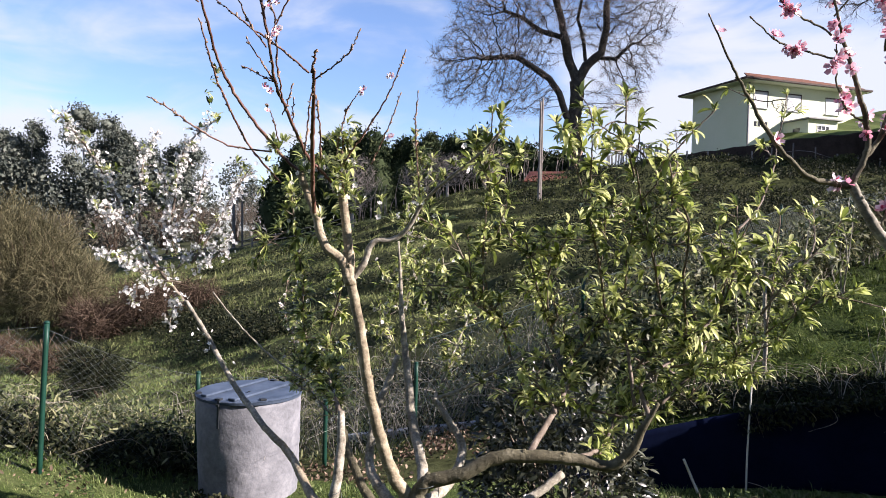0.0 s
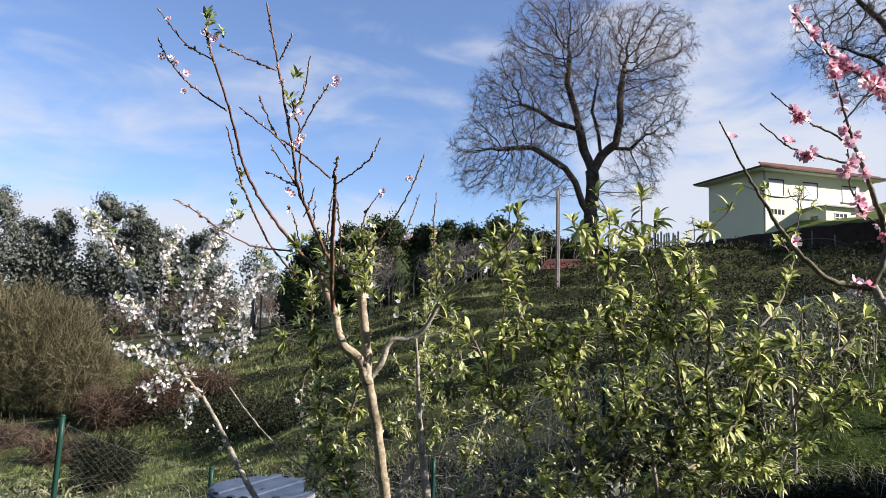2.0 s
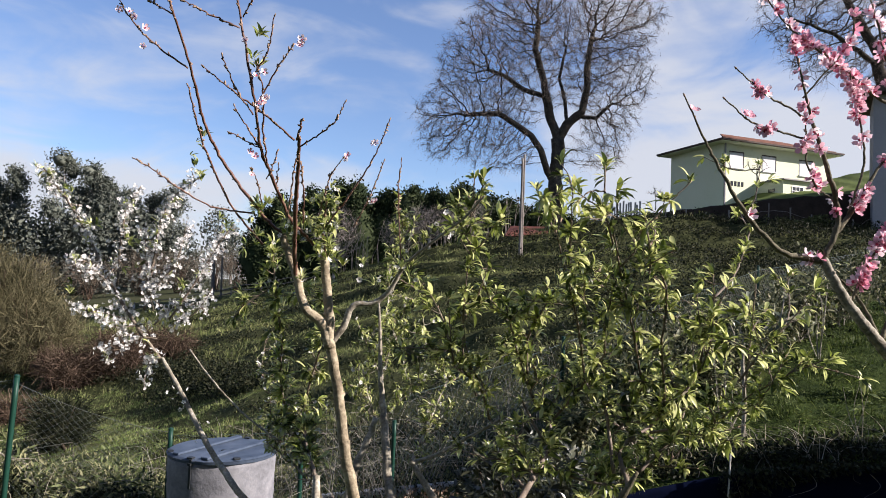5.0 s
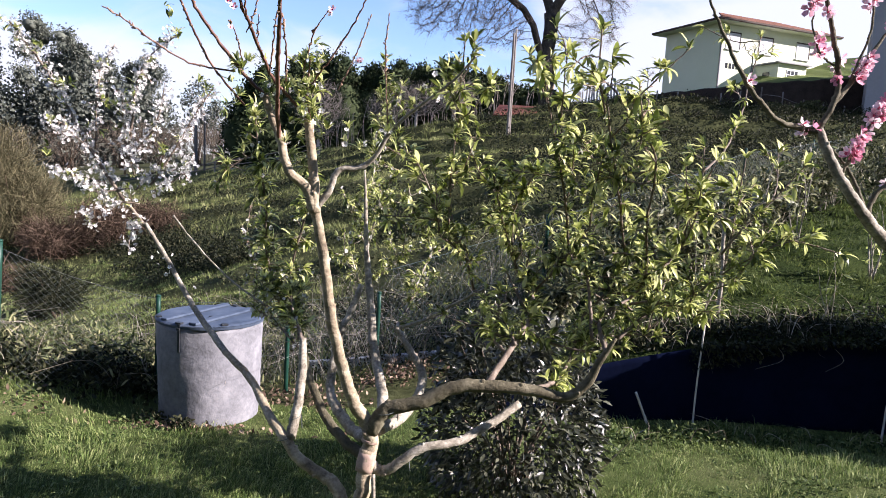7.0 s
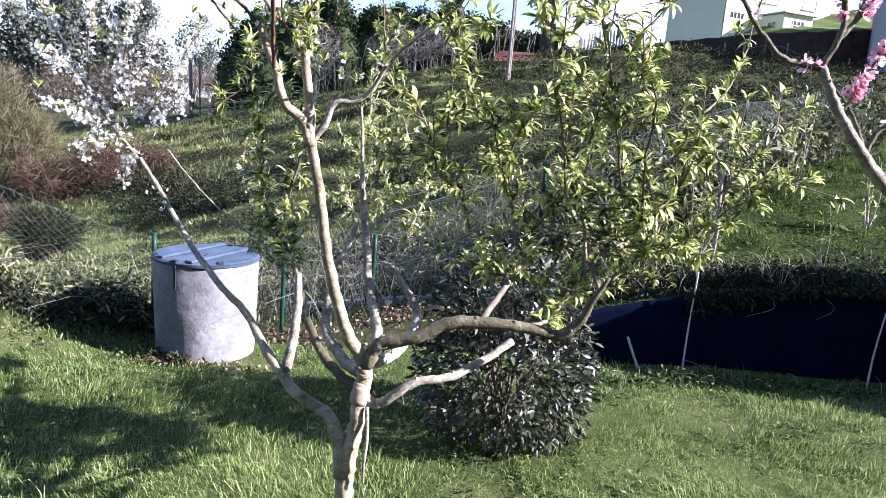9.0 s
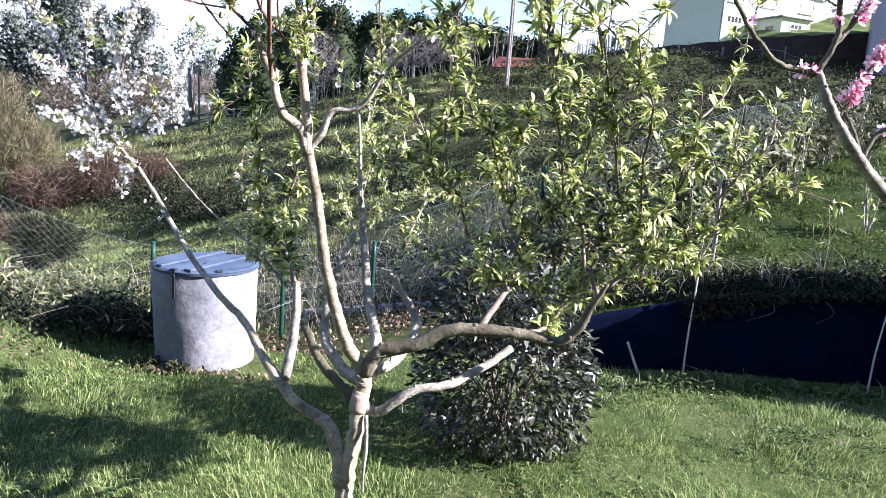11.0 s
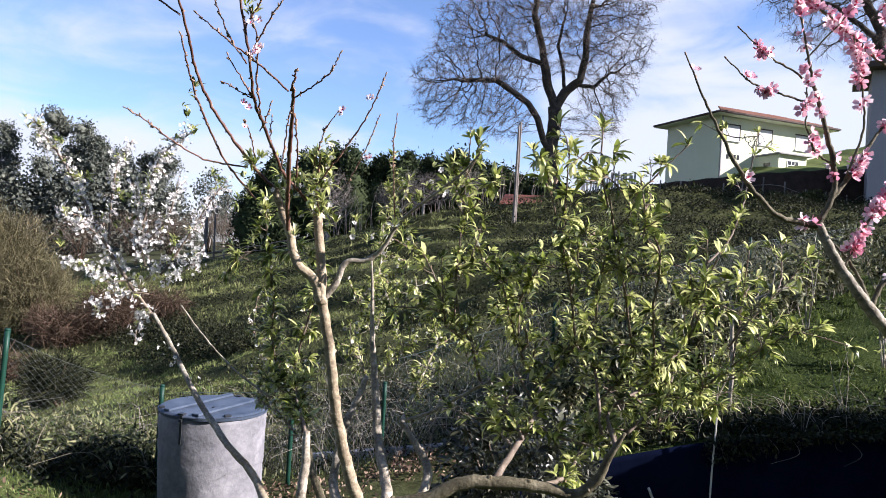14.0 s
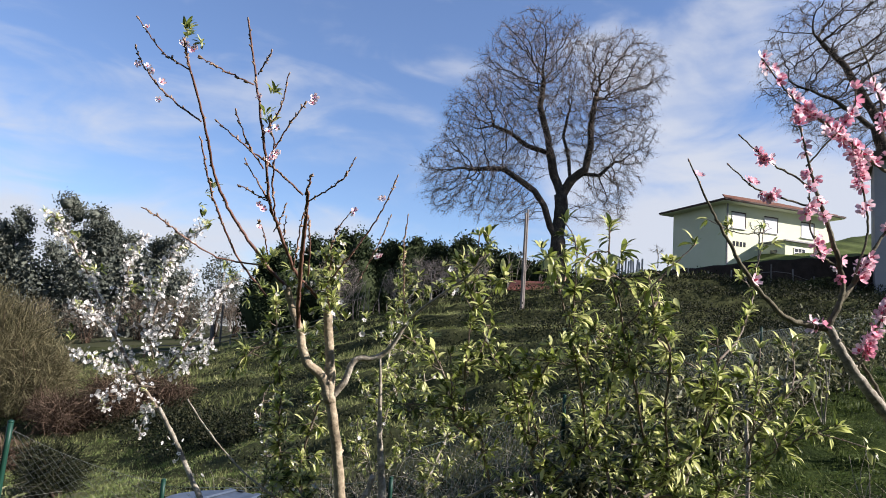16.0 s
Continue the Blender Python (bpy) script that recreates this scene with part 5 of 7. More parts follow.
for i, (x, y, h, s, n) in enumerate(((-19.5, 30, 6.0, 2.5, 21000), (-17.3, 30, 5.0, 1.9, 16000), (-15.6, 29.5, 3.2, 1.6, 9000), (-22.5, 31, 6.2, 2.8, 12000))):
    willow(x, y, h, s, n, 170 + i)
for i, (x, y, h, s, n) in enumerate(((-13.2, 27.5, 1.4, 1.1, 4200), (-11.6, 28, 1.7, 1.1, 4600), (-10.2, 29, 1.4, 1.0, 3000), (-15.6, 24.5, 0.7, 1.0, 1800), (-12.6, 22.8, 0.7, 0.8, 1600))):
    willow(x, y, h, s, n, 180 + i, RUSSET, "low russet dry scrub on the valley bank", "dry_scrub", 0.6)
for i, (x, y, h, s, n) in enumerate(((-8.75, 17.9, 1.15, 0.62, 3600),)):
    willow(x, y, h, s, n, 190 + i, BRAMBLE_SHADED, "dark rounded scrub in the meadow", "meadow_scrub", 0.5)

# brown leafless wood at the far end of the valley
BROWN_WOOD = material("brown_wood", [(0.05, 0.04, 0.03), (0.10, 0.08, 0.06), (0.16, 0.135, 0.105)], 0.3, 0.9, 0, 7, 0.5, island=True, spec=0.05)
for i, (x, y, h, s, n) in enumerate(((-33, 84, 5.5, 3.2, 3800), (-28, 82, 4.8, 2.8, 3800), (-24.5, 84, 5.2, 2.6, 3800), (-21.5, 82, 4.2, 2.4, 4200), (-18.5, 83, 4.6, 2.4, 4200), (-38, 82, 5.0, 3.0, 3800), (-44, 80, 5.5, 3.2, 3800), (-51, 78, 6.0, 3.4, 3800))):
    willow(x, y, h, s, n, 400 + i, BROWN_WOOD, "brown leafless trees at the far end of the valley", "bare_thicket", 0.4)

# dark mounds of scrub over the hill, thickest along its ledges and along its foot, standing in for the shade there
hr = np.random.default_rng(55)
mounds = []
for _ in range(5200):
    y = 10.5 + 32 * hr.random() ** 0.85
    x = hr.uniform(-0.34 * y, 0.60 * y + 2)
    if x > 0.95 * (y - 7.6) - 1.2 and y < 17 or x < -4.5 and 14 < y < 23:
        continue
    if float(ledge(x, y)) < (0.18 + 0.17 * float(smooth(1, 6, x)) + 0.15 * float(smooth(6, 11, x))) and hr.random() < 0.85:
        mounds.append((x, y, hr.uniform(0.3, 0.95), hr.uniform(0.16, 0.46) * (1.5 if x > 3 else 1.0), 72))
for _ in range(200):
    u = hr.random()
    x, y = -5.0 - 7.6 * u + hr.normal(0.7, 0.8), 20.0 + 10.0 * u + hr.normal(0.6, 0.8)
    mounds.append((x, y, hr.uniform(0.4, 0.9), hr.uniform(0.25, 0.7), 130))
P_, W_, S_ = [], [], []
for x, y, w, h, n in mounds:
    d = hr.normal(0, 1, (n, 3))
    d /= np.linalg.norm(d, axis=1, keepdims=True)
    d[:, 2] = np.abs(d[:, 2])
    P_.append(np.array((x, y, float(ground_z(x, y)) - 0.05)) + d * np.array((w * 1.6, w * 0.7, h)) * hr.uniform(0.6, 1.05, n)[:, None])
    W_.append(d + hr.normal(0, 0.6, d.shape))
    S_.append(hr.uniform(0.03, 0.08, n) * (0.7 + y / 50))
P_, W_, S_ = np.concatenate(P_), np.concatenate(W_), np.concatenate(S_)
hill_scrub = place("hill_scrub", mesh_from("hill_scrub", *scattered(TUFT_LEAF * np.array([0.6, 1, 1]), TUFT_F, P_, frames_of(W_, hr.uniform(0, 6, len(P_))), S_), BRAMBLE_SHADED))
tagged(hill_scrub, "mounds of bramble over the hillside, dark in place of shade on ledges and foot", "scrub", kind="stuff")

# two small leafless trees by the house
for i, (x, y, z, h, s, label) in enumerate(((20.9, 44.6, 8.6, 3.05, 0.95, "small leafless tree on the lawn before the house"), (14.9, 46.0, 8.0, 1.5, 0.55, "small pale leafless tree beside the house"))):
    rr = np.random.default_rng(480 + i)
    bare_tree("bare_tree", (x, y, z), [[(x, y, z + h * 0.3), (x + 0.03, y, z + h * 0.5)]], cloud_in([((x, y, z + h * 0.78, s, s * 0.8, h * 0.21), 1.0)], 120, rr), 0.16, 3.0, 0.3, 480 + i, 0.014, 2.3, 0.35, 90, (BARK_GREY, PALE_TWIG, PALE_TWIG), label, droop=-0.2, group="small bare trees")

# ---- poles ----
def pole(x, y, z0, z1, r0, label, lean=0.0, arm=False):
    ob = thing("utility_pole", (x, y, z0), label, "pole", "utility poles")
    place("shaft", mesh_from("shaft", *tube(curve_points([(x, y, z0), (x + lean * 0.5, y, (z0 + z1) / 2), (x + lean, y, z1)], 4), [r0, r0 * 0.8], 10, 0.02, RNG), OLD_WOOD, True), ob)
    return ob


pole(4.52, 34, float(ground_z(4.5, 34)) - 0.3, 8.75, 0.07, "weathered wooden utility pole", -0.02)
pole(4.63, 34.3, float(ground_z(4.7, 34)) - 0.3, 9.0, 0.065, "slimmer weathered pole beside the utility pole", 0.0)
pole(-17.6, 60, float(ground_z(-17.6, 60)) - 0.3, 5.2, 0.16, "distant wooden utility pole", -0.1)
pole(-17.0, 60.4, float(ground_z(-17, 60)) - 0.3, 5.4, 0.09, "distant slim wooden pole beside the other", -0.1)
for i, x in enumerate(np.arange(-20, -6, 1.6)):
    z = float(ground_z(x, 50))
    stick("field_post", [(x, 50 + 0.2 * i, z - 0.2), (x, 50 + 0.2 * i, z + 0.9)], [0.06, 0.05], OLD_WOOD, "small wooden post of the field fence", "post", "field fence posts", 6)
for z in (0.45, 0.8):
    q = np.array([(x, 50 + 0.125 * (x + 20), float(ground_z(x, 50)) + z) for x in np.arange(-20, -6, 1.0)])
    tagged(place("field_rail", mesh_from("field_rail", *tube(q, [0.035], 4), OLD_WOOD)), "grey wooden rail of the field fence", "rail")


# ---- houses ----
def wall_box(name, at, x0, x1, y0, y1, z0, z1, mat, parent, label="", bevel=0.0):
    bm = bmesh.new()
    box(bm, x0, x1, y0, y1, z0, z1, bevel, at)
    return part(name, bm, mat, parent, label)


def house(corner, turn, long, deep, z0, eave, rise, over, label):
    """A two-storey house: its corner nearest the garden, x along the front, y to the back."""
    at = pose(*corner, 0) @ pose(0, 0, 0, 0, 0, turn)
    ob = thing("house", (corner[0], corner[1], z0), label, "house")
    t = 0.3
    walls = wall_box("wall", at, 0, long, 0, t, z0, eave, PLASTER, ob)
    wall_box("wall", at, 0, t, t, deep, z0, eave, PLASTER, ob)
    wall_box("wall", at, long - t, long, t, deep, z0, eave, PLASTER, ob)
    wall_box("wall", at, t, long - t, deep - t, deep, z0, eave, PLASTER, ob)
    bm = bmesh.new()
    e = [bm.verts.new(at @ Vector(v)) for v in ((-over, -over, eave), (long + over, -over, eave), (long + over, deep + over, eave), (-over, deep + over, eave))]
    u = [bm.verts.new(at @ Vector(v)) for v in ((-over, -over, eave + 0.11), (long + over, -over, eave + 0.11), (long + over, deep + over, eave + 0.11), (-over, deep + over, eave + 0.11))]
    ridge = [bm.verts.new(at @ Vector(v)) for v in ((deep * 0.5, deep / 2, eave + rise), (long - deep * 0.5, deep / 2, eave + rise))]
    bm.faces.new(e[::-1])
    for i in range(4):
        bm.faces.new((e[i], e[(i + 1) % 4], u[(i + 1) % 4], u[i]))
    bm.faces.new((u[0], u[1], ridge[1], ridge[0]))
    bm.faces.new((u[1], u[2], ridge[1]))
    bm.faces.new((u[2], u[3], ridge[0], ridge[1]))
    bm.faces.new((u[3], u[0], ridge[0]))
    roof = part("roof", bm, TILE, ob, "brown-red tiled hipped roof")
    wall_box("fascia", at, -over - 0.03, long + over + 0.03, -over - 0.06, -over, eave + 0.02, eave + 0.13, DARK_WOOD, roof)
    wall_box("fascia", at, -over - 0.06, -over, -over, deep + over, eave + 0.02, eave + 0.13, DARK_WOOD, roof)
    wall_box("soffit", at, -over + 0.02, long + over - 0.02, -over + 0.02, deep + over - 0.02, eave - 0.04, eave - 0.003, PLASTER, roof, "pale boarded underside of the eaves")
    # rows of tiles over the front slope
    for i in range(1, 9):
        v = i / 9
        inset = v * deep * 0.5
        yy, zz = -over + v * (deep / 2 + over), eave + 0.11 + v * (rise - 0.11)
        wall_box("batten", at, -over + inset, long + over - inset, yy - 0.05, yy + 0.03, zz, zz + 0.05, TILE, roof)

    def window(x, z, w, h, shutter=0.93):
        win = thing("window", tuple(at @ Vector((x, 0, z))), "")
        win.parent = ob
        win.location = Vector(win.location) - ob.location
        wall_box("recess", at, x, x + w, -0.012, 0.02, z, z + h, SHUTTER, win)
        wall_box("shutter", at, x, x + w, -0.03, -0.0121, z, z + h - 0.03, SHUTTER, win, "lowered white roller shutter")
        for k in range(1, 9):
            wall_box("slat", at, x, x + w, -0.036, -0.0301, z + 0.02 + k * (h - 0.12) / 9 - 0.012, z + 0.02 + k * (h - 0.12) / 9, SHUTTER, win)
        # thin dark strips in place of the shadow above and right of the shutter
        wall_box("shade_strip_top", at, x - 0.04, x + w + 0.04, -0.07, -0.001, z + h, z + h + 0.07, DARK_WOOD, win)
        wall_box("shade_strip_side", at, x + w, x + w + 0.05, -0.05, -0.001, z, z + h, DARK_WOOD, win)
        wall_box("sill", at, x - 0.06, x + w + 0.06, -0.10, -0.001, z - 0.08, z, SHUTTER, win)
    window(0.5, eave - 1.65, 1.15, 1.05)
    window(long * 0.36, eave - 1.65, 1.15, 1.05)
    window(long * 0.72, eave - 1.65, 1.15, 1.05)
    for i in range(4):
        wall_box("vent", at, 0.62 + 0.3 * i, 0.83 + 0.3 * i, -0.012, 0.02, eave - 2.95, eave - 2.6, GLASS_DARK, ob, "small square vent opening")
    # low annex on the front, with a flat roof and a barred window
    a0, a1, top = 3.05, 5.5, eave - 2.6
    wall_box("annex_wall", at, a0, a1, -2.2, -0.002, z0, top, PLASTER, ob)
    wall_box("annex_roof", at, a0 - 0.2, a1 + 0.25, -2.45, -0.002, top + 0.002, top + 0.09, PLASTER_GREY, ob, "thin flat grey annex roof")
    pane = wall_box("annex_window", at, a0 + 0.75, a0 + 1.75, -2.212, -2.19, top - 0.95, top - 0.4, GLASS_DARK, ob)
    for k in range(4):
        wall_box("bar", at, a0 + 0.75 + 0.32 * k, a0 + 0.79 + 0.32 * k, -2.235, -2.213, top - 0.95, top - 0.4, WHITE_PAINT, pane)
    for k in (top - 1.0, top - 0.7, top - 0.4):
        wall_box("bar", at, a0 + 0.72, a0 + 1.78, -2.24, -2.2361, k, k + 0.045, WHITE_PAINT, pane)
    wall_box("annex_vent", at, a0 - 0.012, a0 + 0.01, -1.5, -0.9, top - 0.75, top - 0.5, GLASS_DARK, ob)
    wall_box("downpipe", at, 0.06, 0.14, -0.1, -0.015, z0, eave, PLASTER_GREY, ob)
    return ob


house((20.18, 48.0, 0), 18, 9.3, 5.7, 6.8, 13.15, 1.35, 0.75, "two-storey cream-green house with a brown tiled roof")


def far_house(x, y, z0, z1):
    at = pose(x, y, 0) @ pose(0, 0, 0, 0, 0, -30)
    ob = thing("house", (x, y, z0), "grey plastered house with a dark overhanging roof", "house")
    wall_box("wall", at, 0, 8, 0, 4.5, z0, z1, PLASTER_GREY, ob)
    wall_box("roof", at, -0.9, 9, -0.9, 5.2, z1 + 0.002, z1 + 0.35, DARK_WOOD, ob, "dark flat overhanging roof")
    wall_box("shutter", at, 1.2, 2.4, -0.03, 0.01, z1 - 2.4, z1 - 1.0, GLASS_DARK, ob)
    return ob


far_house(25.9, 40.6, 6.0, 14.7)

# bank with its shade put into a dark brown, and the lawn of the house above it
rr = np.random.default_rng(77)
bx = np.linspace(12.5, 34, 60)
bank_y = 43.0 + 0.02 * (bx - 12.5)
bank_top = np.interp(bx, (12.5, 14, 16.7, 20.6, 24.5, 28.6, 34), (7.3, 7.5, 7.93, 8.62, 9.12, 9.6, 10.2))
V = []
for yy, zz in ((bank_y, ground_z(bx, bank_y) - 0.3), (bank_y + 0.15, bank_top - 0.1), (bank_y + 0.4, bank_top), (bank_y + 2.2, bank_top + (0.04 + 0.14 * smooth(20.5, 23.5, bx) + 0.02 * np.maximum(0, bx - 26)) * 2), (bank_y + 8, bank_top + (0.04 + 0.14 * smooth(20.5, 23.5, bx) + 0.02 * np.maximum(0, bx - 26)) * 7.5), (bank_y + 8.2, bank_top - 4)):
    V.append(np.stack([bx, yy + 0.06 * np.sin(bx * 5), zz + 0.04 * np.sin(bx * 3.3)], 1))
V = np.vstack(V)
i = (np.arange(5)[:, None] * 60 + np.arange(59)[None]).reshape(-1)
bank_me = mesh_from("bank", V, np.stack([i, i + 1, i + 61, i + 60], 1), BANK_SHADED, False)
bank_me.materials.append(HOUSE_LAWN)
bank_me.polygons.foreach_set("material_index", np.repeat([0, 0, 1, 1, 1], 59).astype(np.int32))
tagged(place("house_bank", bank_me), "brown bank below the house, its shade put into the dark colour, with a lawn on top", "bank", kind="structure")
for i, x in enumerate(np.arange(12.8, 29, 1.25)):
    y = 41.6 + rr.uniform(-0.15, 0.15)
    z = float(ground_z(x, y))
    stick("paddock_post", [(x, y, z - 0.2), (x + rr.normal(0, 0.04), y, z + rr.uniform(1.0, 1.5))], [0.05, 0.045], OLD_WOOD, "grey wooden paddock post before the dark bank", "post", "paddock posts", 6)
q = np.array([(x, 41.65, float(ground_z(x, 41.6)) + 0.75) for x in np.arange(12.6, 29, 0.8)])
tagged(place("paddock_wire", mesh_from("paddock_wire", *tube(q, [0.018], 4), OLD_WOOD)), "wire strung along the paddock posts", "wire")
hedge = np.stack([rr.uniform(12, 29, 9000), 40.9 + rr.normal(0, 0.35, 9000), np.zeros(9000)], 1)
hedge[:, 2] = ground_z(hedge[:, 0], hedge[:, 1]) + rr.random(9000) * (0.45 + 0.25 * np.sin(hedge[:, 0] * 1.7))
tagged(place("bank_hedge", mesh_from("bank_hedge", *scattered(TUFT_LEAF, TUFT_F, hedge, frames_of(rr.normal(0, 1, (9000, 3)), rr.uniform(0, 6, 9000)), rr.uniform(0.06, 0.16, 9000)), TUFT)), "low scrubby hedge below the paddock posts", "hedge", kind="stuff")


# the shed by the oak and its picket fence
def shed(x, y, z):
    ob = thing("shed", (x, y, z), "low shed with a rusty red sheet roof", "shed")
    at = pose(x, y, z) @ pose(0, 0, 0, 0, 0, -14)
    wall_box("wall", at, 0, 2.0, 0, 2.0, -0.9, 0.35, DARK_WOOD, ob)
    for i in range(4):
        wall_box("board", at, 0.02 + 0.42 * i, 0.40 + 0.42 * i, -0.04, -0.004, -0.8, 0.3, OLD_WOOD, ob)
    bm = bmesh.new()
    box(bm, -0.2, 2.2, -0.3, 2.3, 0, 0.07, 0.0, at @ pose(0, 0, 0.36, 18, 0, 0))
    part("roof", bm, RED_SHEET, ob, "rusty red sheet roof")
    return ob


shed(4.9, 42.0, float(ground_z(5.7, 42)) - 0.1)
for i, x in enumerate(np.arange(9.8, 13.2, 0.17)):
    z = float(ground_z(x, 43.2))
    bm = bmesh.new()
    h = 1.0 + rr.uniform(-0.15, 0.15)
    box(bm, x - 0.055, x + 0.055, 43.2, 43.23, z - 0.1, z + h, 0.008, pose(x, 43.2, z) @ pose(0, 0, 0, 0, rr.uniform(-4, 4), 0) @ pose(-x, -43.2, -z))
    ob = thing("picket", (x, 43.2, z), "weathered grey board of the picket fence", "picket", "picket fence boards")
    part("board", bm, PALE_WOOD, ob)

# ---- fruit tree with several grafted limbs ----
def limb(name, pts, radii, mat, parent, sides=12, per=6, lump=0.022, label=""):
    p = curve_points(pts, per)
    r = np.interp(np.linspace(0, 1, len(p)), np.linspace(0, 1, len(radii)), radii)
    swell = 1 + 0.045 * np.sin(np.arange(len(p)) * 1.9 + RNG.uniform(0, 6)) * RNG.random(len(p))
    p[1:-1] += RNG.normal(0, 0.07, (len(p) - 2, 3)) * r[1:-1, None]
    ob = place(name, mesh_from(name, *tube(p, list(r * swell), sides, lump, RNG), mat, True), parent, label)
    # pruned knots along it
    for i in RNG.integers(2, len(p) - 2, max(1, len(p) // 9)):
        way = np.cross(p[i + 1] - p[i], RNG.normal(0, 1, 3))
        way = way / (np.linalg.norm(way) + 1e-9) + (p[i + 1] - p[i]) / (np.linalg.norm(p[i + 1] - p[i]) + 1e-9) * 0.5
        k = r[i]
        place("knot", mesh_from("knot", *tube(np.array([p[i], p[i] + way * k * 0.9, p[i] + way * k * 1.25]), [k * 0.62, k * 0.42, k * 0.2], 8), mat, True), ob)
    return ob


tree = thing("fruit_tree", (-0.18, 3.45, -0.2), "multi-grafted fruit tree with bare red shoots and young leaves", "tree")
trunk = limb("trunk", [(-0.19, 3.45, -0.26), (-0.18, 3.45, 0.0), (-0.18, 3.45, 0.19), (-0.17, 3.45, 0.35), (-0.15, 3.46, 0.5), (-0.13, 3.47, 0.66), (-0.12, 3.5, 0.8)],
             [0.075, 0.056, 0.047, 0.044, 0.040, 0.039, 0.043], BARK, tree, 16)
limb("limb", [(-0.12, 3.5, 0.76), (-0.11, 3.5, 0.88), (-0.14, 3.5, 0.95), (-0.21, 3.48, 1.07), (-0.26, 3.46, 1.22), (-0.31, 3.44, 1.4), (-0.34, 3.42, 1.56), (-0.37, 3.4, 1.76), (-0.42, 3.36, 2.03)],
     [0.042, 0.036, 0.031, 0.028, 0.025, 0.024], BARK, tree, 14)
limb("limb", [(-0.20, 3.45, 0.30), (-0.22, 3.47, 0.48), (-0.28, 3.5, 0.61), (-0.35, 3.54, 0.64), (-0.48, 3.58, 0.71), (-0.56, 3.62, 0.8), (-0.65, 3.7, 0.87), (-0.82, 4.0, 0.98), (-1.02, 4.2, 1.08)],
                 [0.042, 0.037, 0.033, 0.030, 0.028, 0.025, 0.021, 0.019], BARK, tree, 14)
limb("limb", [(-1.02, 4.2, 1.08), (-1.14, 4.35, 1.15), (-1.26, 4.5, 1.22), (-1.39, 4.6, 1.36), (-1.56, 4.75, 1.55), (-1.73, 4.85, 1.75)], [0.019, 0.019, 0.017, 0.015, 0.013], BARK_GREY, tree)
limb("limb", [(-0.53, 3.62, 0.80), (-0.51, 3.66, 0.93), (-0.5, 3.7, 1.05), (-0.5, 3.75, 1.13), (-0.51, 3.8, 1.29)], [0.028, 0.026, 0.025, 0.024, 0.018], BARK_GREY, tree)
limb("limb", [(-0.14, 3.5, 0.77), (-0.24, 3.55, 0.82), (-0.35, 3.65, 0.9), (-0.42, 3.75, 0.99), (-0.48, 3.85, 1.08), (-0.52, 3.9, 1.22)], [0.03, 0.026, 0.023, 0.02, 0.018], BARK_GREEN, tree)
limb("limb", [(-0.13, 3.55, 0.84), (-0.22, 3.7, 0.83), (-0.31, 3.85, 0.88), (-0.37, 4.0, 0.93), (-0.37, 4.1, 1.07), (-0.34, 4.15, 1.24), (-0.29, 4.2, 1.37), (-0.24, 4.25, 1.52)], [0.034, 0.03, 0.027, 0.024, 0.02, 0.016], BARK_GREY, tree)
limb("limb", [(-0.09, 3.55, 0.87), (-0.06, 3.7, 0.96), (-0.09, 3.9, 1.05), (-0.14, 4.1, 1.16), (-0.17, 4.25, 1.33), (-0.2, 4.35, 1.52), (-0.23, 4.4, 1.72), (-0.25, 4.45, 1.99), (-0.27, 4.5, 2.2)], [0.034, 0.03, 0.027, 0.025, 0.02, 0.012, 0.006], BARK_GREY, tree)
limb("limb", [(-0.07, 3.55, 0.89), (0.04, 3.75, 0.89), (0.13, 3.95, 0.95), (0.15, 4.1, 1.04), (0.07, 4.2, 1.15), (-0.02, 4.25, 1.27)], [0.03, 0.029, 0.027, 0.026, 0.02, 0.014], BARK_GREY, tree)
limb("limb", [(-0.03, 4.25, 1.26), (0.14, 4.3, 1.31), (0.31, 4.35, 1.4), (0.52, 4.4, 1.51)], [0.012, 0.011, 0.009], BARK_GREY, tree, 8)
limb("limb", [(-0.11, 3.5, 0.90), (-0.04, 3.48, 1.02), (0.11, 3.46, 1.07), (0.28, 3.45, 1.16), (0.45, 3.45, 1.18), (0.68, 3.45, 1.17), (0.85, 3.45, 1.14), (0.95, 3.42, 1.23), (1.0, 3.4, 1.35), (1.06, 3.38, 1.47)],
     [0.042, 0.036, 0.034, 0.033, 0.029, 0.026, 0.020, 0.009], BARK_GREEN, tree, 14)
limb("limb", [(-0.11, 3.5, 0.74), (-0.04, 3.48, 0.7), (0.04, 3.46, 0.76), (0.15, 3.46, 0.84), (0.34, 3.5, 0.87), (0.52, 3.58, 0.95), (0.66, 3.65, 1.03)], [0.028, 0.026, 0.023, 0.022, 0.021], BARK_GREY, tree)
limb("limb", [(-0.42, 3.36, 2.0), (-0.46, 3.35, 2.11), (-0.54, 3.33, 2.18), (-0.58, 3.32, 2.31), (-0.63, 3.32, 2.43), (-0.66, 3.3, 2.52)], [0.027, 0.024, 0.02, 0.018, 0.017], BARK, tree)
limb("limb", [(-0.42, 3.36, 2.0), (-0.43, 3.36, 2.15), (-0.45, 3.36, 2.3), (-0.47, 3.36, 2.43)], [0.026, 0.023, 0.021, 0.022], BARK, tree)
limb("limb", [(-0.42, 3.36, 2.02), (-0.36, 3.36, 2.1), (-0.32, 3.36, 2.2), (-0.22, 3.36, 2.22), (-0.15, 3.34, 2.28), (-0.08, 3.3, 2.4), (0.03, 3.2, 2.5), (0.17, 3.1, 2.61), (0.25, 2.98, 2.70)], [0.018, 0.015, 0.012, 0.009, 0.006, 0.004], BARK_GREY, tree)
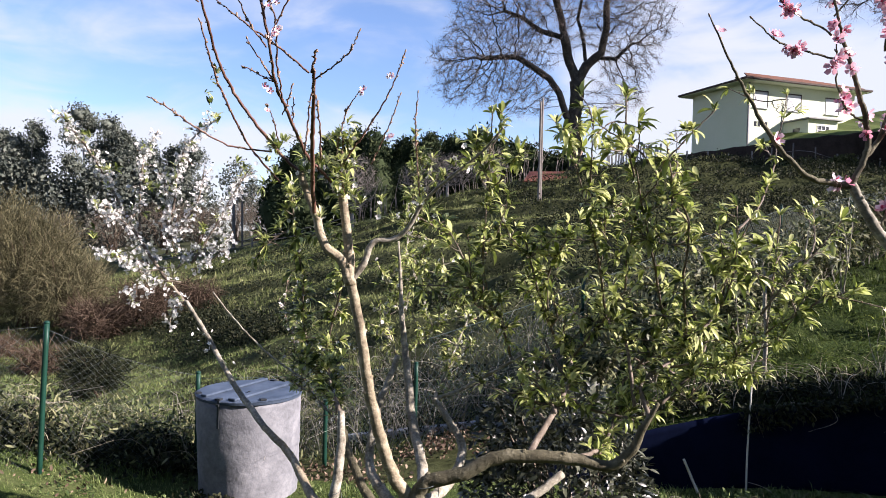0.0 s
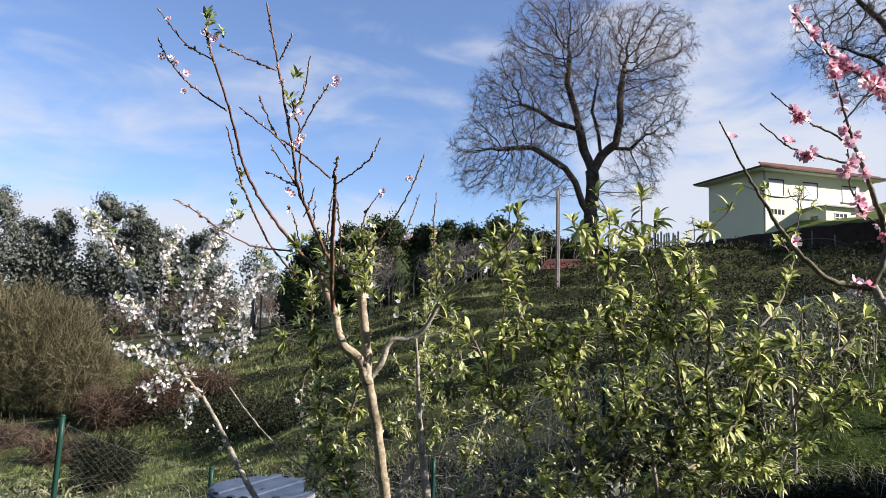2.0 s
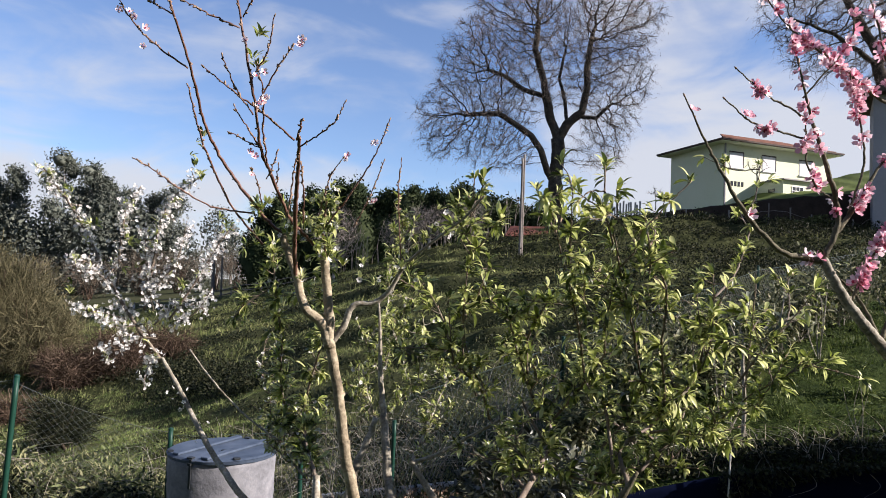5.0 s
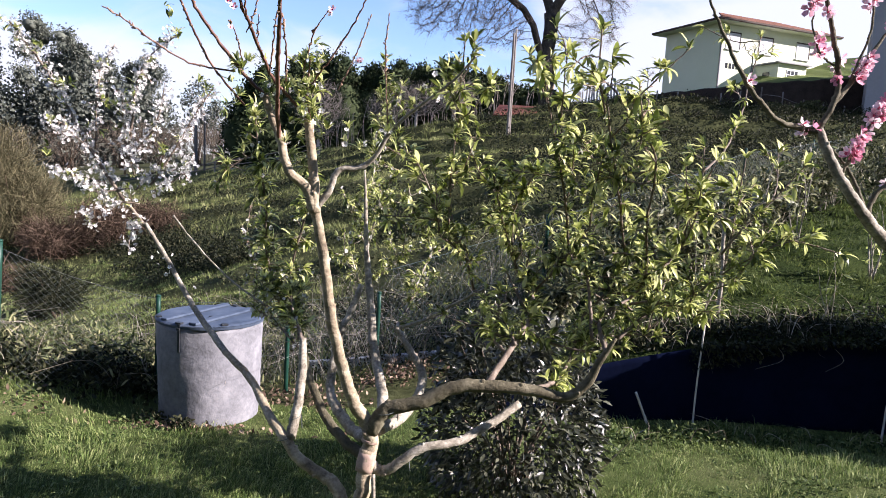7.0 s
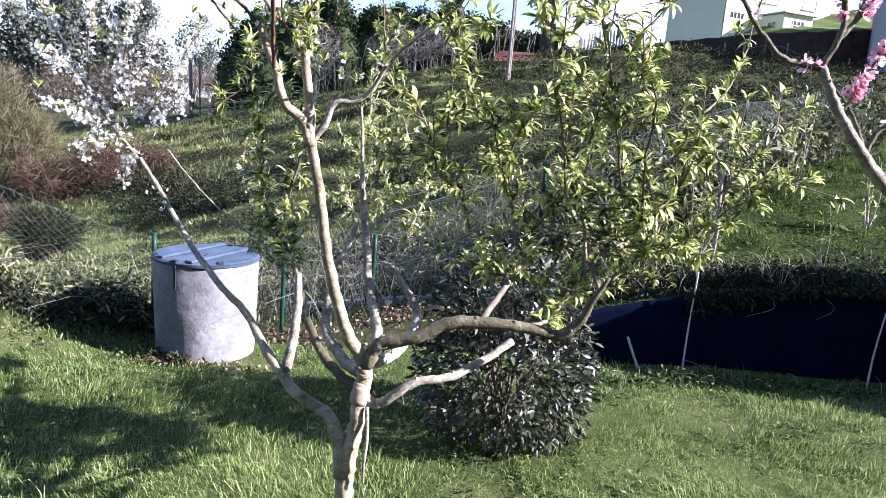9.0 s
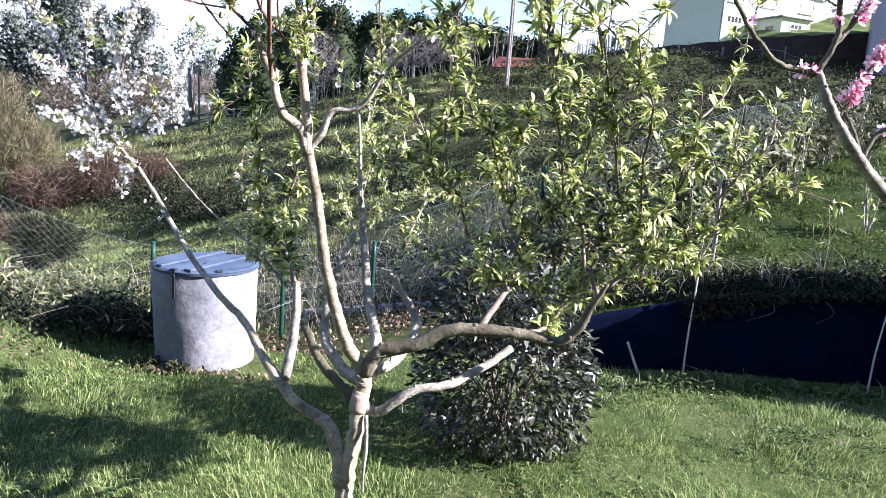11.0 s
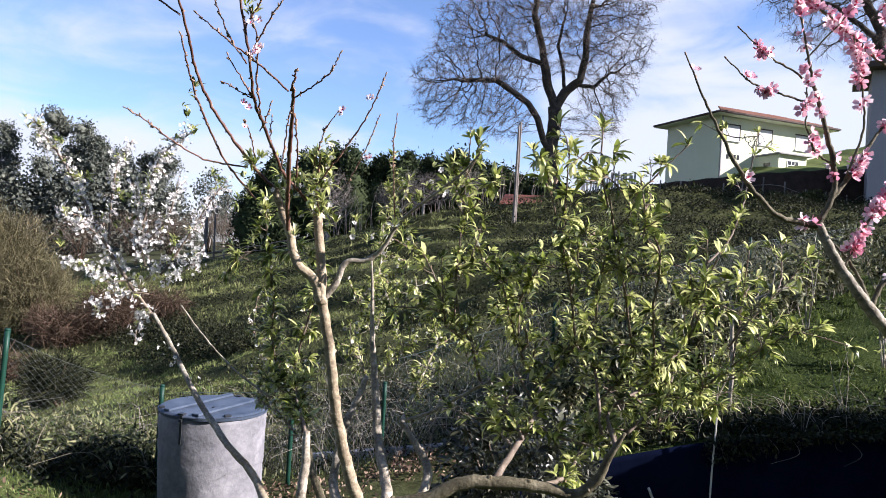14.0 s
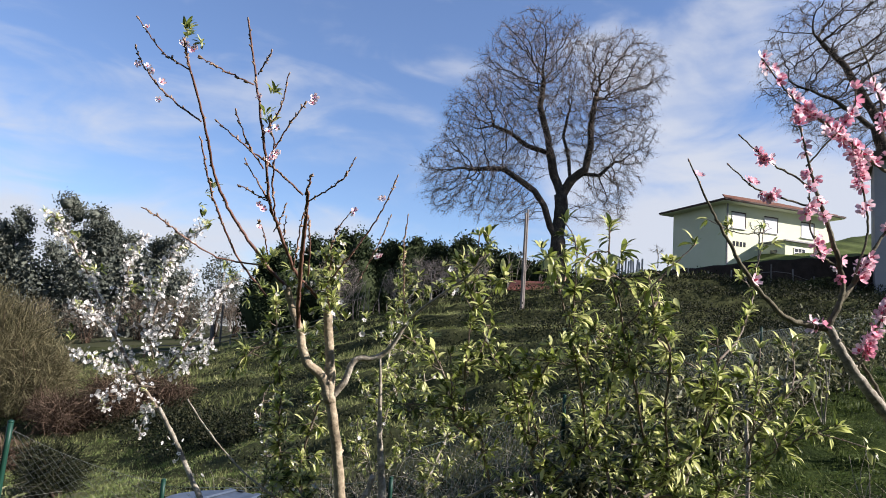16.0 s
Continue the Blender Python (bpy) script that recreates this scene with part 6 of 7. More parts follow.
# grafting tape at the collar and two wire ties
for pts, rad in (([(-0.135, 3.475, 0.70), (-0.12, 3.49, 0.79)], 0.0455), ([(-0.115, 3.5, 0.845), (-0.112, 3.5, 0.862)], 0.042)):
    place("tape", mesh_from("tape", *tube(curve_points(pts, 4), [rad], 16, 0.03, RNG), TAPE, True), tree, "dull orange grafting tape")
place("strip", mesh_from("strip", *tube(curve_points([(-0.085, 3.44, 0.70), (-0.075, 3.40, 0.55), (-0.082, 3.39, 0.42), (-0.08, 3.39, 0.30)], 5), [0.010, 0.009, 0.006], 6), BARK_GREY, True), tree, "hanging strip of pale bark")
for c, rad in (((-0.56, 3.62, 0.80), 0.037), ((-0.515, 3.655, 0.90), 0.031), ((-0.035, 3.48, 1.015), 0.049), ((0.06, 3.46, 0.775), 0.027), ((-0.30, 3.84, 0.875), 0.033)):
    ring = [(c[0] + rad * math.cos(q), c[1] + rad * math.sin(q), c[2] + 0.012 * math.cos(q)) for q in np.linspace(0, 6.28, 9)]
    place("tie", mesh_from("tie", *tube(curve_points(ring + [(c[0] + rad + 0.01, c[1] - 0.02, c[2] - 0.05)], 3), [0.0022], 5), WIRE, True), tree)

BUDS = []          # places and ways of winter buds
LEAVES = []        # leaf tufts: place, way, reach
WHITES = []        # white blossom: place, way
PINKS = []         # pink blossom: place, way


def shoot(pts, r0, r1, mat, parent, name="shoot", buds=34, wobble=0.004, sides=6):
    """A slender one-year shoot with knotty buds."""
    p = curve_points(pts, 3 if name == "spur" else 9)
    p[1:-1] += RNG.normal(0, wobble, (len(p) - 2, 3)) * 0.35
    place(name, mesh_from(name, *tube(p, [r0, r0 * 0.75 + r1 * 0.25, r1], sides, 0.06, RNG), mat, True), parent)
    long = np.linalg.norm(np.diff(p, axis=0), axis=1).sum()
    for u in RNG.uniform(0.08, 1, int(long * buds)):
        i = min(int(u * (len(p) - 1)), len(p) - 2)
        a, way = p[i] + (p[i + 1] - p[i]) * RNG.random(), p[i + 1] - p[i]
        way = way / (np.linalg.norm(way) + 1e-9)
        BUDS.append((a, way * 0.9 + RNG.normal(0, 0.5, 3), RNG.uniform(0.012, 0.026)))
    BUDS.append((p[-1], p[-1] - p[-2], 0.018))
    return p


WHIP_LEFT = [
    (0.0125, 0.005, [(-0.66, 3.31, 2.52), (-0.74, 3.29, 2.59), (-0.81, 3.27, 2.67), (-0.93, 3.2, 2.84), (-0.98, 3.08, 2.98), (-0.98, 2.87, 3.15), (-1.0, 2.7, 3.31), (-1.01, 2.62, 3.4)]),
    (0.0085, 0.004, [(-0.76, 3.36, 2.47), (-0.9, 3.3, 2.64), (-0.97, 3.15, 2.83), (-0.99, 3.0, 2.97), (-1.0, 2.9, 3.09)]),
    (0.006, 0.0025, [(-0.99, 2.86, 3.15), (-1.09, 2.78, 3.21), (-1.17, 2.7, 3.29), (-1.19, 2.62, 3.36)]),
    (0.005, 0.0025, [(-1.0, 2.7, 3.31), (-1.09, 2.63, 3.35), (-1.15, 2.52, 3.43)]),
    (0.0065, 0.003, [(-0.79, 3.3, 2.61), (-0.98, 3.25, 2.63), (-1.12, 3.15, 2.71), (-1.19, 3.1, 2.76), (-1.26, 3.05, 2.8)]),
]
WHIP_MIDDLE = [
    (0.012, 0.0045, [(-0.46, 3.36, 2.42), (-0.54, 3.28, 2.51), (-0.6, 3.16, 2.58), (-0.64, 2.9, 2.74), (-0.65, 2.76, 2.81), (-0.64, 2.57, 2.95), (-0.69, 2.5, 3.24), (-0.72, 2.44, 3.42)]),
    (0.006, 0.003, [(-0.64, 2.82, 2.77), (-0.63, 2.68, 2.88), (-0.61, 2.58, 2.97), (-0.62, 2.5, 3.07)]),
    (0.005, 0.0025, [(-0.65, 2.76, 2.81), (-0.68, 2.7, 2.86), (-0.72, 2.6, 2.94)]),
    (0.005, 0.0025, [(-0.66, 2.64, 2.92), (-0.71, 2.56, 3.0), (-0.74, 2.48, 3.09)]),
    (0.004, 0.0025, [(-0.64, 2.75, 2.81), (-0.71, 2.72, 2.84), (-0.76, 2.7, 2.86)]),
    (0.005, 0.0025, [(-0.66, 2.56, 3.02), (-0.59, 2.5, 3.11), (-0.55, 2.42, 3.22)]),
    (0.005, 0.0025, [(-0.62, 2.58, 2.97), (-0.55, 2.52, 3.07), (-0.49, 2.46, 3.13)]),
    (0.005, 0.0025, [(-0.69, 2.5, 3.2), (-0.79, 2.46, 3.23), (-0.86, 2.4, 3.25)]),
]
WHIP_RED = [
    (0.0165, 0.009, [(-0.59, 3.37, 2.26), (-0.58, 3.2, 2.45), (-0.54, 2.95, 2.64), (-0.51, 2.8, 2.75), (-0.48, 2.62, 2.84)]),
    (0.007, 0.004, [(-0.49, 2.63, 2.83), (-0.47, 2.58, 2.87), (-0.46, 2.55, 2.89)]),
    (0.005, 0.0025, [(-0.48, 2.65, 2.81), (-0.4, 2.6, 2.85), (-0.34, 2.55, 2.89), (-0.3, 2.5, 2.95)]),
    (0.006, 0.0025, [(-0.5, 2.64, 2.83), (-0.6, 2.62, 2.91), (-0.72, 2.6, 2.99), (-0.83, 2.56, 3.07)]),
    (0.004, 0.0025, [(-0.68, 2.5, 3.24), (-0.65, 2.46, 3.27), (-0.62, 2.42, 3.3)]),
    (0.006, 0.003, [(-0.53, 3.1, 2.56), (-0.51, 2.95, 2.69), (-0.51, 2.85, 2.78)]),
    (0.005, 0.003, [(-0.6, 3.1, 2.59), (-0.57, 3.0, 2.7), (-0.54, 2.9, 2.8)]),
    (0.005, 0.0025, [(-0.75, 3.28, 2.63), (-0.75, 3.15, 2.73), (-0.76, 3.05, 2.78)]),
    (0.005, 0.0025, [(-0.61, 3.12, 2.61), (-0.63, 3.0, 2.69), (-0.61, 2.9, 2.78)]),
]
WHIP_RIGHT = [
    (0.008, 0.004, [(-0.46, 3.36, 2.42), (-0.47, 3.3, 2.54), (-0.45, 3.22, 2.67)]),
    (0.005, 0.0025, [(-0.48, 3.24, 2.63), (-0.43, 3.12, 2.76), (-0.36, 3.02, 2.84)]),
    (0.0065, 0.003, [(-0.46, 3.29, 2.56), (-0.38, 3.22, 2.66), (-0.29, 3.16, 2.78), (-0.22, 3.1, 2.9), (-0.17, 3.04, 3.02)]),
    (0.004, 0.0025, [(-0.33, 3.28, 2.56), (-0.26, 3.2, 2.69), (-0.19, 3.1, 2.85)]),
    (0.004, 0.0025, [(-0.1, 3.2, 2.42), (-0.11, 3.14, 2.56), (-0.12, 3.06, 2.72), (-0.11, 3.0, 2.84)]),
    (0.004, 0.0025, [(-0.66, 2.92, 2.72), (-0.62, 2.86, 2.78), (-0.6, 2.82, 2.82)]),
]
for bundle in (WHIP_LEFT, WHIP_MIDDLE, WHIP_RED, WHIP_RIGHT):
    for r0, r1, pts in bundle:
        shoot(pts, r0 * 0.62, r1 * 0.72, SHOOT, tree, sides=8 if r0 > 0.009 else 6, buds=62, wobble=0.0045)
PINK_AT = [(-0.63, 2.56, 2.95), (-0.6, 2.56, 2.96), (-0.61, 2.5, 3.03), (-0.7, 2.8, 2.8), (-0.7, 2.9, 2.75), (-0.24, 3.18, 2.68), (-0.23, 3.08, 2.92), (-0.35, 3.0, 2.84), (-1.02, 2.64, 3.38), (-0.97, 2.62, 3.38), (-1.13, 2.55, 3.39), (-1.19, 2.66, 3.31), (-1.17, 2.7, 3.3), (-1.13, 2.75, 3.27), (-1.13, 2.8, 3.22), (-0.65, 2.5, 3.18), (-0.46, 2.45, 3.13), (-0.62, 2.54, 3.03), (-0.68, 2.75, 2.8), (-0.35, 3.05, 2.85)]
for q in PINK_AT:
    for _ in range(RNG.integers(1, 3)):
        PINKS.append((np.array(q) + RNG.normal(0, 0.012, 3), np.array([RNG.normal(0, 0.6), -1.0, RNG.normal(0.2, 0.5)])))
TUFT_AT = [(-0.84, 3.4, 2.46), (-0.74, 3.3, 2.67), (-0.75, 3.3, 2.61), (-0.44, 3.2, 2.65), (-0.46, 3.3, 2.54), (-0.79, 3.3, 2.62), (-1.03, 3.2, 2.87), (-0.99, 2.62, 3.42), (-0.63, 2.5, 3.1)]
for q in TUFT_AT:
    for _ in range(4):
        LEAVES.append((np.array(q) + RNG.normal(0, 0.03, 3), np.array([0, 0, 0.8]) + RNG.normal(0, 0.4, 3), 0.055))

# the leafy limbs: slender leafy shoots, each from one place to another
LEAFY_RIGHT = [
    ((0.45, 3.45, 1.18), (0.63, 3.35, 1.66), 0.016), ((0.63, 3.35, 1.66), (0.47, 3.3, 1.96), 0.009), ((0.47, 3.3, 1.96), (0.38, 3.2, 2.24), 0.006),
    ((0.61, 3.35, 1.66), (0.85, 3.25, 2.02), 0.008), ((0.85, 3.25, 2.02), (0.87, 3.2, 2.33), 0.006), ((0.57, 3.4, 1.41), (0.34, 3.3, 1.69), 0.009),
    ((0.34, 3.3, 1.69), (0.16, 3.25, 1.94), 0.007), ((0.16, 3.25, 1.94), (0.04, 3.2, 2.26), 0.005), ((0.27, 3.3, 1.80), (0.2, 3.2, 2.37), 0.006),
    ((0.2, 3.2, 2.37), (0.18, 3.1, 2.57), 0.004), ((0.68, 3.45, 1.17), (0.89, 3.4, 1.57), 0.011), ((0.89, 3.4, 1.57), (1.06, 3.35, 1.87), 0.008),
    ((0.51, 3.3, 1.84), (0.57, 3.2, 2.25), 0.006)]
LEAFY_FAR_RIGHT = [
    ((1.02, 3.38, 1.39), (1.1, 3.35, 1.68), 0.012), ((1.1, 3.35, 1.68), (1.13, 3.3, 2.07), 0.009), ((1.13, 3.3, 2.07), (1.05, 3.25, 2.49), 0.006),
    ((1.1, 3.35, 1.65), (1.35, 3.3, 1.65), 0.008), ((1.35, 3.3, 1.65), (1.54, 3.25, 1.87), 0.006), ((1.54, 3.25, 1.87), (1.76, 3.2, 2.05), 0.004),
    ((1.04, 3.36, 1.49), (1.29, 3.25, 1.52), 0.006), ((1.10, 3.33, 1.78), (1.27, 3.2, 1.96), 0.006), ((1.27, 3.2, 1.96), (1.31, 3.15, 2.22), 0.004),
    ((0.95, 3.4, 1.45), (0.77, 3.3, 1.91), 0.009), ((0.77, 3.3, 1.91), (0.66, 3.2, 2.36), 0.007), ((0.66, 3.2, 2.36), (0.56, 3.1, 2.65), 0.004)]
LEAFY_TOP = [
    ((1.06, 3.35, 1.85), (0.89, 3.2, 2.45), 0.007), ((0.89, 3.2, 2.45), (0.78, 3.1, 2.68), 0.004), ((0.9, 3.2, 2.43), (0.96, 3.1, 2.59), 0.004), ((1.12, 3.33, 1.8), (1.48, 3.2, 1.66), 0.005)]
LEAFY_TIPS = [
    ((0.89, 3.2, 2.45), (0.79, 3.1, 2.87), 0.005), ((1.05, 3.25, 2.40), (0.99, 3.15, 2.66), 0.005), ((1.27, 3.2, 1.96), (1.37, 3.15, 2.35), 0.005), ((1.50, 3.25, 1.85), (1.57, 3.3, 2.38), 0.005),
    ((0.2, 3.15, 2.5), (0.21, 3.1, 2.78), 0.004), ((0.66, 3.18, 2.4), (0.65, 3.1, 2.76), 0.004), ((1.45, 3.24, 1.76), (1.62, 3.2, 1.95), 0.004)]
LEAFY_LEFT = [
    ((-0.51, 3.8, 1.27), (-0.65, 3.7, 1.55), 0.009), ((-0.65, 3.7, 1.55), (-0.69, 3.6, 1.99), 0.007), ((-0.69, 3.6, 1.99), (-0.75, 3.5, 2.49), 0.005),
    ((-0.52, 3.8, 1.28), (-0.57, 3.7, 1.71), 0.008), ((-0.57, 3.7, 1.71), (-0.49, 3.6, 2.33), 0.006), ((-0.49, 3.6, 2.33), (-0.47, 3.5, 2.61), 0.004)]
LEAFY_BACK = [
    ((-0.23, 4.4, 1.70), (-0.09, 4.3, 2.18), 0.007), ((-0.23, 4.4, 1.72), (-0.38, 4.3, 2.06), 0.006), ((-0.25, 4.45, 1.99), (-0.21, 4.4, 2.43), 0.005),
    ((-0.2, 4.35, 1.52), (0.04, 4.2, 1.76), 0.006), ((-0.02, 4.25, 1.25), (0.17, 4.1, 1.78), 0.008), ((0.17, 4.1, 1.78), (0.01, 4.0, 2.12), 0.006),
    ((-0.24, 4.25, 1.50), (-0.33, 4.2, 1.8), 0.007), ((0.52, 4.4, 1.51), (0.6, 4.3, 1.27), 0.004), ((-0.08, 3.3, 2.4), (-0.14, 3.2, 2.55), 0.004)]
LEAFY_OUT = [
    ((1.06, 3.38, 1.46), (1.38, 3.6, 1.87), 0.009), ((1.38, 3.6, 1.87), (1.50, 3.6, 2.31), 0.007), ((1.50, 3.6, 2.31), (1.64, 3.6, 2.53), 0.006),
    ((1.50, 3.3, 1.92), (1.66, 3.3, 2.12), 0.006), ((1.66, 3.3, 2.12), (1.73, 3.32, 2.42), 0.004), ((1.64, 3.6, 2.53), (1.68, 3.6, 2.76), 0.005), ((1.68, 3.6, 2.76), (1.72, 3.6, 3.0), 0.0035)]
WHITE_LEFT = [((-0.52, 3.9, 1.18), (-0.8, 3.9, 1.42), 0.006), ((-0.8, 3.9, 1.42), (-0.88, 3.9, 1.87), 0.004), ((-0.55, 3.9, 1.25), (-0.66, 3.85, 1.65), 0.005)]


def spread(p):
    """Sets the shoots of the crown one behind another, so that it is about as deep as it is wide."""
    e = np.array([0.0, 0.0, 2.25])
    p = np.array(p, float)
    up = float(smooth(1.2, 1.75, p[2]))
    k = 1 + up * (0.17 + 0.14 * float(smooth(2.15, 1.6, p[2])) + 0.09 * math.sin(11 * p[0] / p[1] + 3 * p[2]))
    return e + (p - e) * k


def leafy(segments, reach, density, whites=0.0, start=0.25, mat=TWIG_DARK, side_shoots=2):
    """Shoots set with rosettes of young leaves on short spurs, and with side shoots of their own."""
    todo = [(spread(a), spread(b), r, side_shoots) for a, b, r in segments]
    while todo:
        a, b, r, kids = todo.pop(0)
        long = np.linalg.norm(b - a)
        mid_p = (a + b) / 2 + RNG.normal(0, 0.06, 3) * long
        p = shoot([a, mid_p, b], r * 1.2, max(0.0028, r * 0.7), mat, tree, "twig", 14, 0.004)
        for _ in range(kids if long > 0.18 else 0):
            q = p[RNG.integers(len(p) // 4, len(p) - 1)]
            way = (b - a) / long * 0.5 + RNG.normal(0, 0.7, 3) * np.array([1, 1.5, 0.8]) + np.array([0, 0.1, 0.25])
            todo.append((q, q + way / np.linalg.norm(way) * RNG.uniform(0.16, 0.42), max(0.003, r * 0.5), 0))
        n = max(3, int(long * density))
        for u in np.append(RNG.uniform(start if r > 0.008 else 0.12, 0.95, n - 1), 1.0):
            q = p[min(int(u * (len(p) - 1)), len(p) - 1)]
            way = (b - a) / long * (1.0 if u > 0.99 else 0.4) + RNG.normal(0, 0.5, 3)
            if RNG.random() < 0.5 and u < 0.99:
                side = RNG.normal(0, 1, 3) * np.array([1, 0.8, 0.6]) + np.array([0, 0, 0.4])
                side = side / np.linalg.norm(side) * RNG.uniform(0.02, 0.08)
                shoot([q, q + side * 0.5 + RNG.normal(0, 0.005, 3), q + side], 0.0028, 0.0018, mat, tree, "spur", 0, 0.002, 4)
                q, way = q + side, side / np.linalg.norm(side)
            if RNG.random() < whites:
                WHITES.append((q + RNG.normal(0, 0.012, 3), RNG.normal(0, 1, 3) + np.array([0.2, -0.6, 0.2])))
            LEAVES.append((q, way, reach * RNG.uniform(0.7, 1.15)))


leafy(LEAFY_RIGHT, 0.094, 23, side_shoots=4)
leafy(LEAFY_FAR_RIGHT, 0.094, 18, side_shoots=4)
leafy(LEAFY_TOP, 0.096, 18, side_shoots=2)
leafy(LEAFY_TIPS, 0.096, 16, side_shoots=1)
leafy(LEAFY_OUT, 0.085, 14, side_shoots=1)
leafy(LEAFY_LEFT, 0.088, 42, 0.4, side_shoots=1)
leafy(LEAFY_BACK, 0.060, 40, 0.4, side_shoots=4, mat=BARK_GREY)
leafy(WHITE_LEFT, 0.035, 50, 1.0)

# tufts of young leaf and white blossom on the fork of the tall limb
for q, n in (((-0.62, 3.3, 2.5), 5), ((-0.55, 3.34, 2.35), 4), ((-0.46, 3.36, 2.45), 7), ((-0.465, 3.31, 2.52), 9), ((-0.46, 3.27, 2.59), 9), ((-0.45, 3.23, 2.66), 8), ((-0.40, 3.36, 2.4), 4), ((-0.10, 3.31, 2.38), 4), ((0.08, 3.16, 2.56), 4), ((-0.2, 3.35, 2.3), 4)):
    for _ in range(n):
        e = np.array(q) + RNG.normal(0, 0.035, 3)
        LEAVES.append((e, np.array([0, 0, 0.8]) + RNG.normal(0, 0.4, 3), 0.06))
        WHITES.append((e + RNG.normal(0, 0.02, 3), RNG.normal(0, 1, 3) + np.array([0, -0.8, 0])))

# the flowering plum limb
PLUM = [
    (0.013, [(-1.73, 4.85, 1.73), (-1.93, 4.85, 1.98), (-2.12, 4.85, 2.27), (-2.35, 4.82, 2.69), (-2.57, 4.78, 2.99)]),
    (0.008, [(-2.07, 4.88, 2.23), (-2.08, 4.9, 2.54), (-2.06, 4.93, 2.75), (-1.99, 4.95, 2.91)]),
    (0.009, [(-1.87, 4.85, 2.07), (-1.81, 4.8, 2.39), (-1.77, 4.75, 2.62), (-1.68, 4.7, 2.81), (-1.48, 4.66, 2.97)]),
    (0.007, [(-1.82, 4.85, 2.2), (-1.66, 4.8, 2.4), (-1.6, 4.78, 2.64)]),
    (0.008, [(-1.7, 4.85, 2.01), (-1.55, 4.9, 2.28), (-1.46, 4.95, 2.48), (-1.35, 5.0, 2.68)]),
    (0.006, [(-1.98, 4.85, 2.0), (-2.18, 4.8, 2.05), (-2.32, 4.75, 2.08)]),
    (0.005, [(-2.15, 4.85, 2.33), (-2.23, 4.7, 2.38), (-2.29, 4.65, 2.39)]),
]
PLUM_TUFTS = [(-2.56, 4.78, 2.96), (-2.49, 4.78, 2.9), (-2.4, 4.8, 2.84), (-2.22, 4.8, 2.61), (-2.03, 4.88, 2.51), (-1.88, 4.8, 2.47), (-1.96, 4.85, 2.39), (-1.61, 4.8, 2.24), (-1.4, 4.98, 2.69), (-1.49, 4.66, 2.95), (-2.29, 4.7, 2.18)]
PLUM_LOW = [
    ((-2.06, 4.7, 2.25), (-2.23, 4.6, 2.3), 0.004), ((-1.82, 4.85, 1.99), (-2.04, 4.75, 1.95), 0.006), ((-2.04, 4.75, 1.95), (-2.15, 4.7, 2.05), 0.004), ((-1.77, 4.85, 1.88), (-1.96, 4.8, 1.88), 0.006),
    ((-1.96, 4.8, 1.88), (-2.05, 4.75, 1.71), 0.004), ((-1.75, 4.85, 1.8), (-1.82, 4.8, 1.55), 0.005), ((-1.80, 4.85, 1.97), (-1.51, 4.8, 2.12), 0.006),
    ((-1.70, 4.85, 1.96), (-1.41, 4.8, 2.23), 0.005), ((-1.79, 4.8, 2.07), (-1.86, 4.75, 2.64), 0.006)]
for r, pts in PLUM + [(r, [a, b]) for a, b, r in PLUM_LOW]:
    if len(pts) == 2:
        pts = [pts[0], (np.array(pts[0]) + np.array(pts[1])) / 2 + RNG.normal(0, 0.03, 3), pts[1]]
    p = shoot(pts, r, r * 0.45, TWIG_DARK, tree, "plum_shoot", 6)
    long = np.linalg.norm(np.diff(p, axis=0), axis=1).sum()
    for u in RNG.uniform(0.1 if r < 0.012 else 0.3, 1.0, int(long * 56)):
        q = p[min(int(u * (len(p) - 1)), len(p) - 1)]
        side = RNG.normal(0, 1, 3)
        side = side / np.linalg.norm(side) * RNG.uniform(0.008, 0.024 + 0.085 * RNG.random() ** 1.8)
        e2 = q + side
        if np.linalg.norm(side) > 0.04:
            shoot([q, q + side * 0.5, e2], 0.003, 0.002, TWIG_DARK, tree, "spur", 0, 0.002, 4)
        for _ in range(RNG.integers(3, 8)):
            WHITES.append((e2 + RNG.normal(0, 0.02, 3), RNG.normal(0, 1, 3) + np.array([0.3, -0.5, 0.1])))
        if RNG.random() < 0.16:
            LEAVES.append((e2, RNG.normal(0, 0.6, 3) + np.array([0, 0, 0.8]), 0.05))
for q in PLUM_TUFTS:
    for _ in range(3):
        LEAVES.append((np.array(q) + RNG.normal(0, 0.025, 3), RNG.normal(0, 0.5, 3) + np.array([0, 0, 0.7]), 0.065))
# the long whip that droops from the plum limb
shoot([(-1.50, 4.7, 1.83), (-1.30, 4.55, 1.66), (-1.05, 4.4, 1.48), (-0.80, 4.25, 1.36)], 0.0055, 0.0065, BARK_GREY, tree, "whip", 5)
for _ in range(60):
    u = RNG.random()
    WHITES.append((np.array((-1.30, 4.6, 1.28)) * (1 - u) + np.array((-1.56, 4.75, 1.55)) * u + RNG.normal(0, 0.03, 3) + np.array([-0.04, 0, 0.02]), RNG.normal(0, 1, 3)) if RNG.random() < 0.3 else WHITES[RNG.integers(0, len(WHITES))])

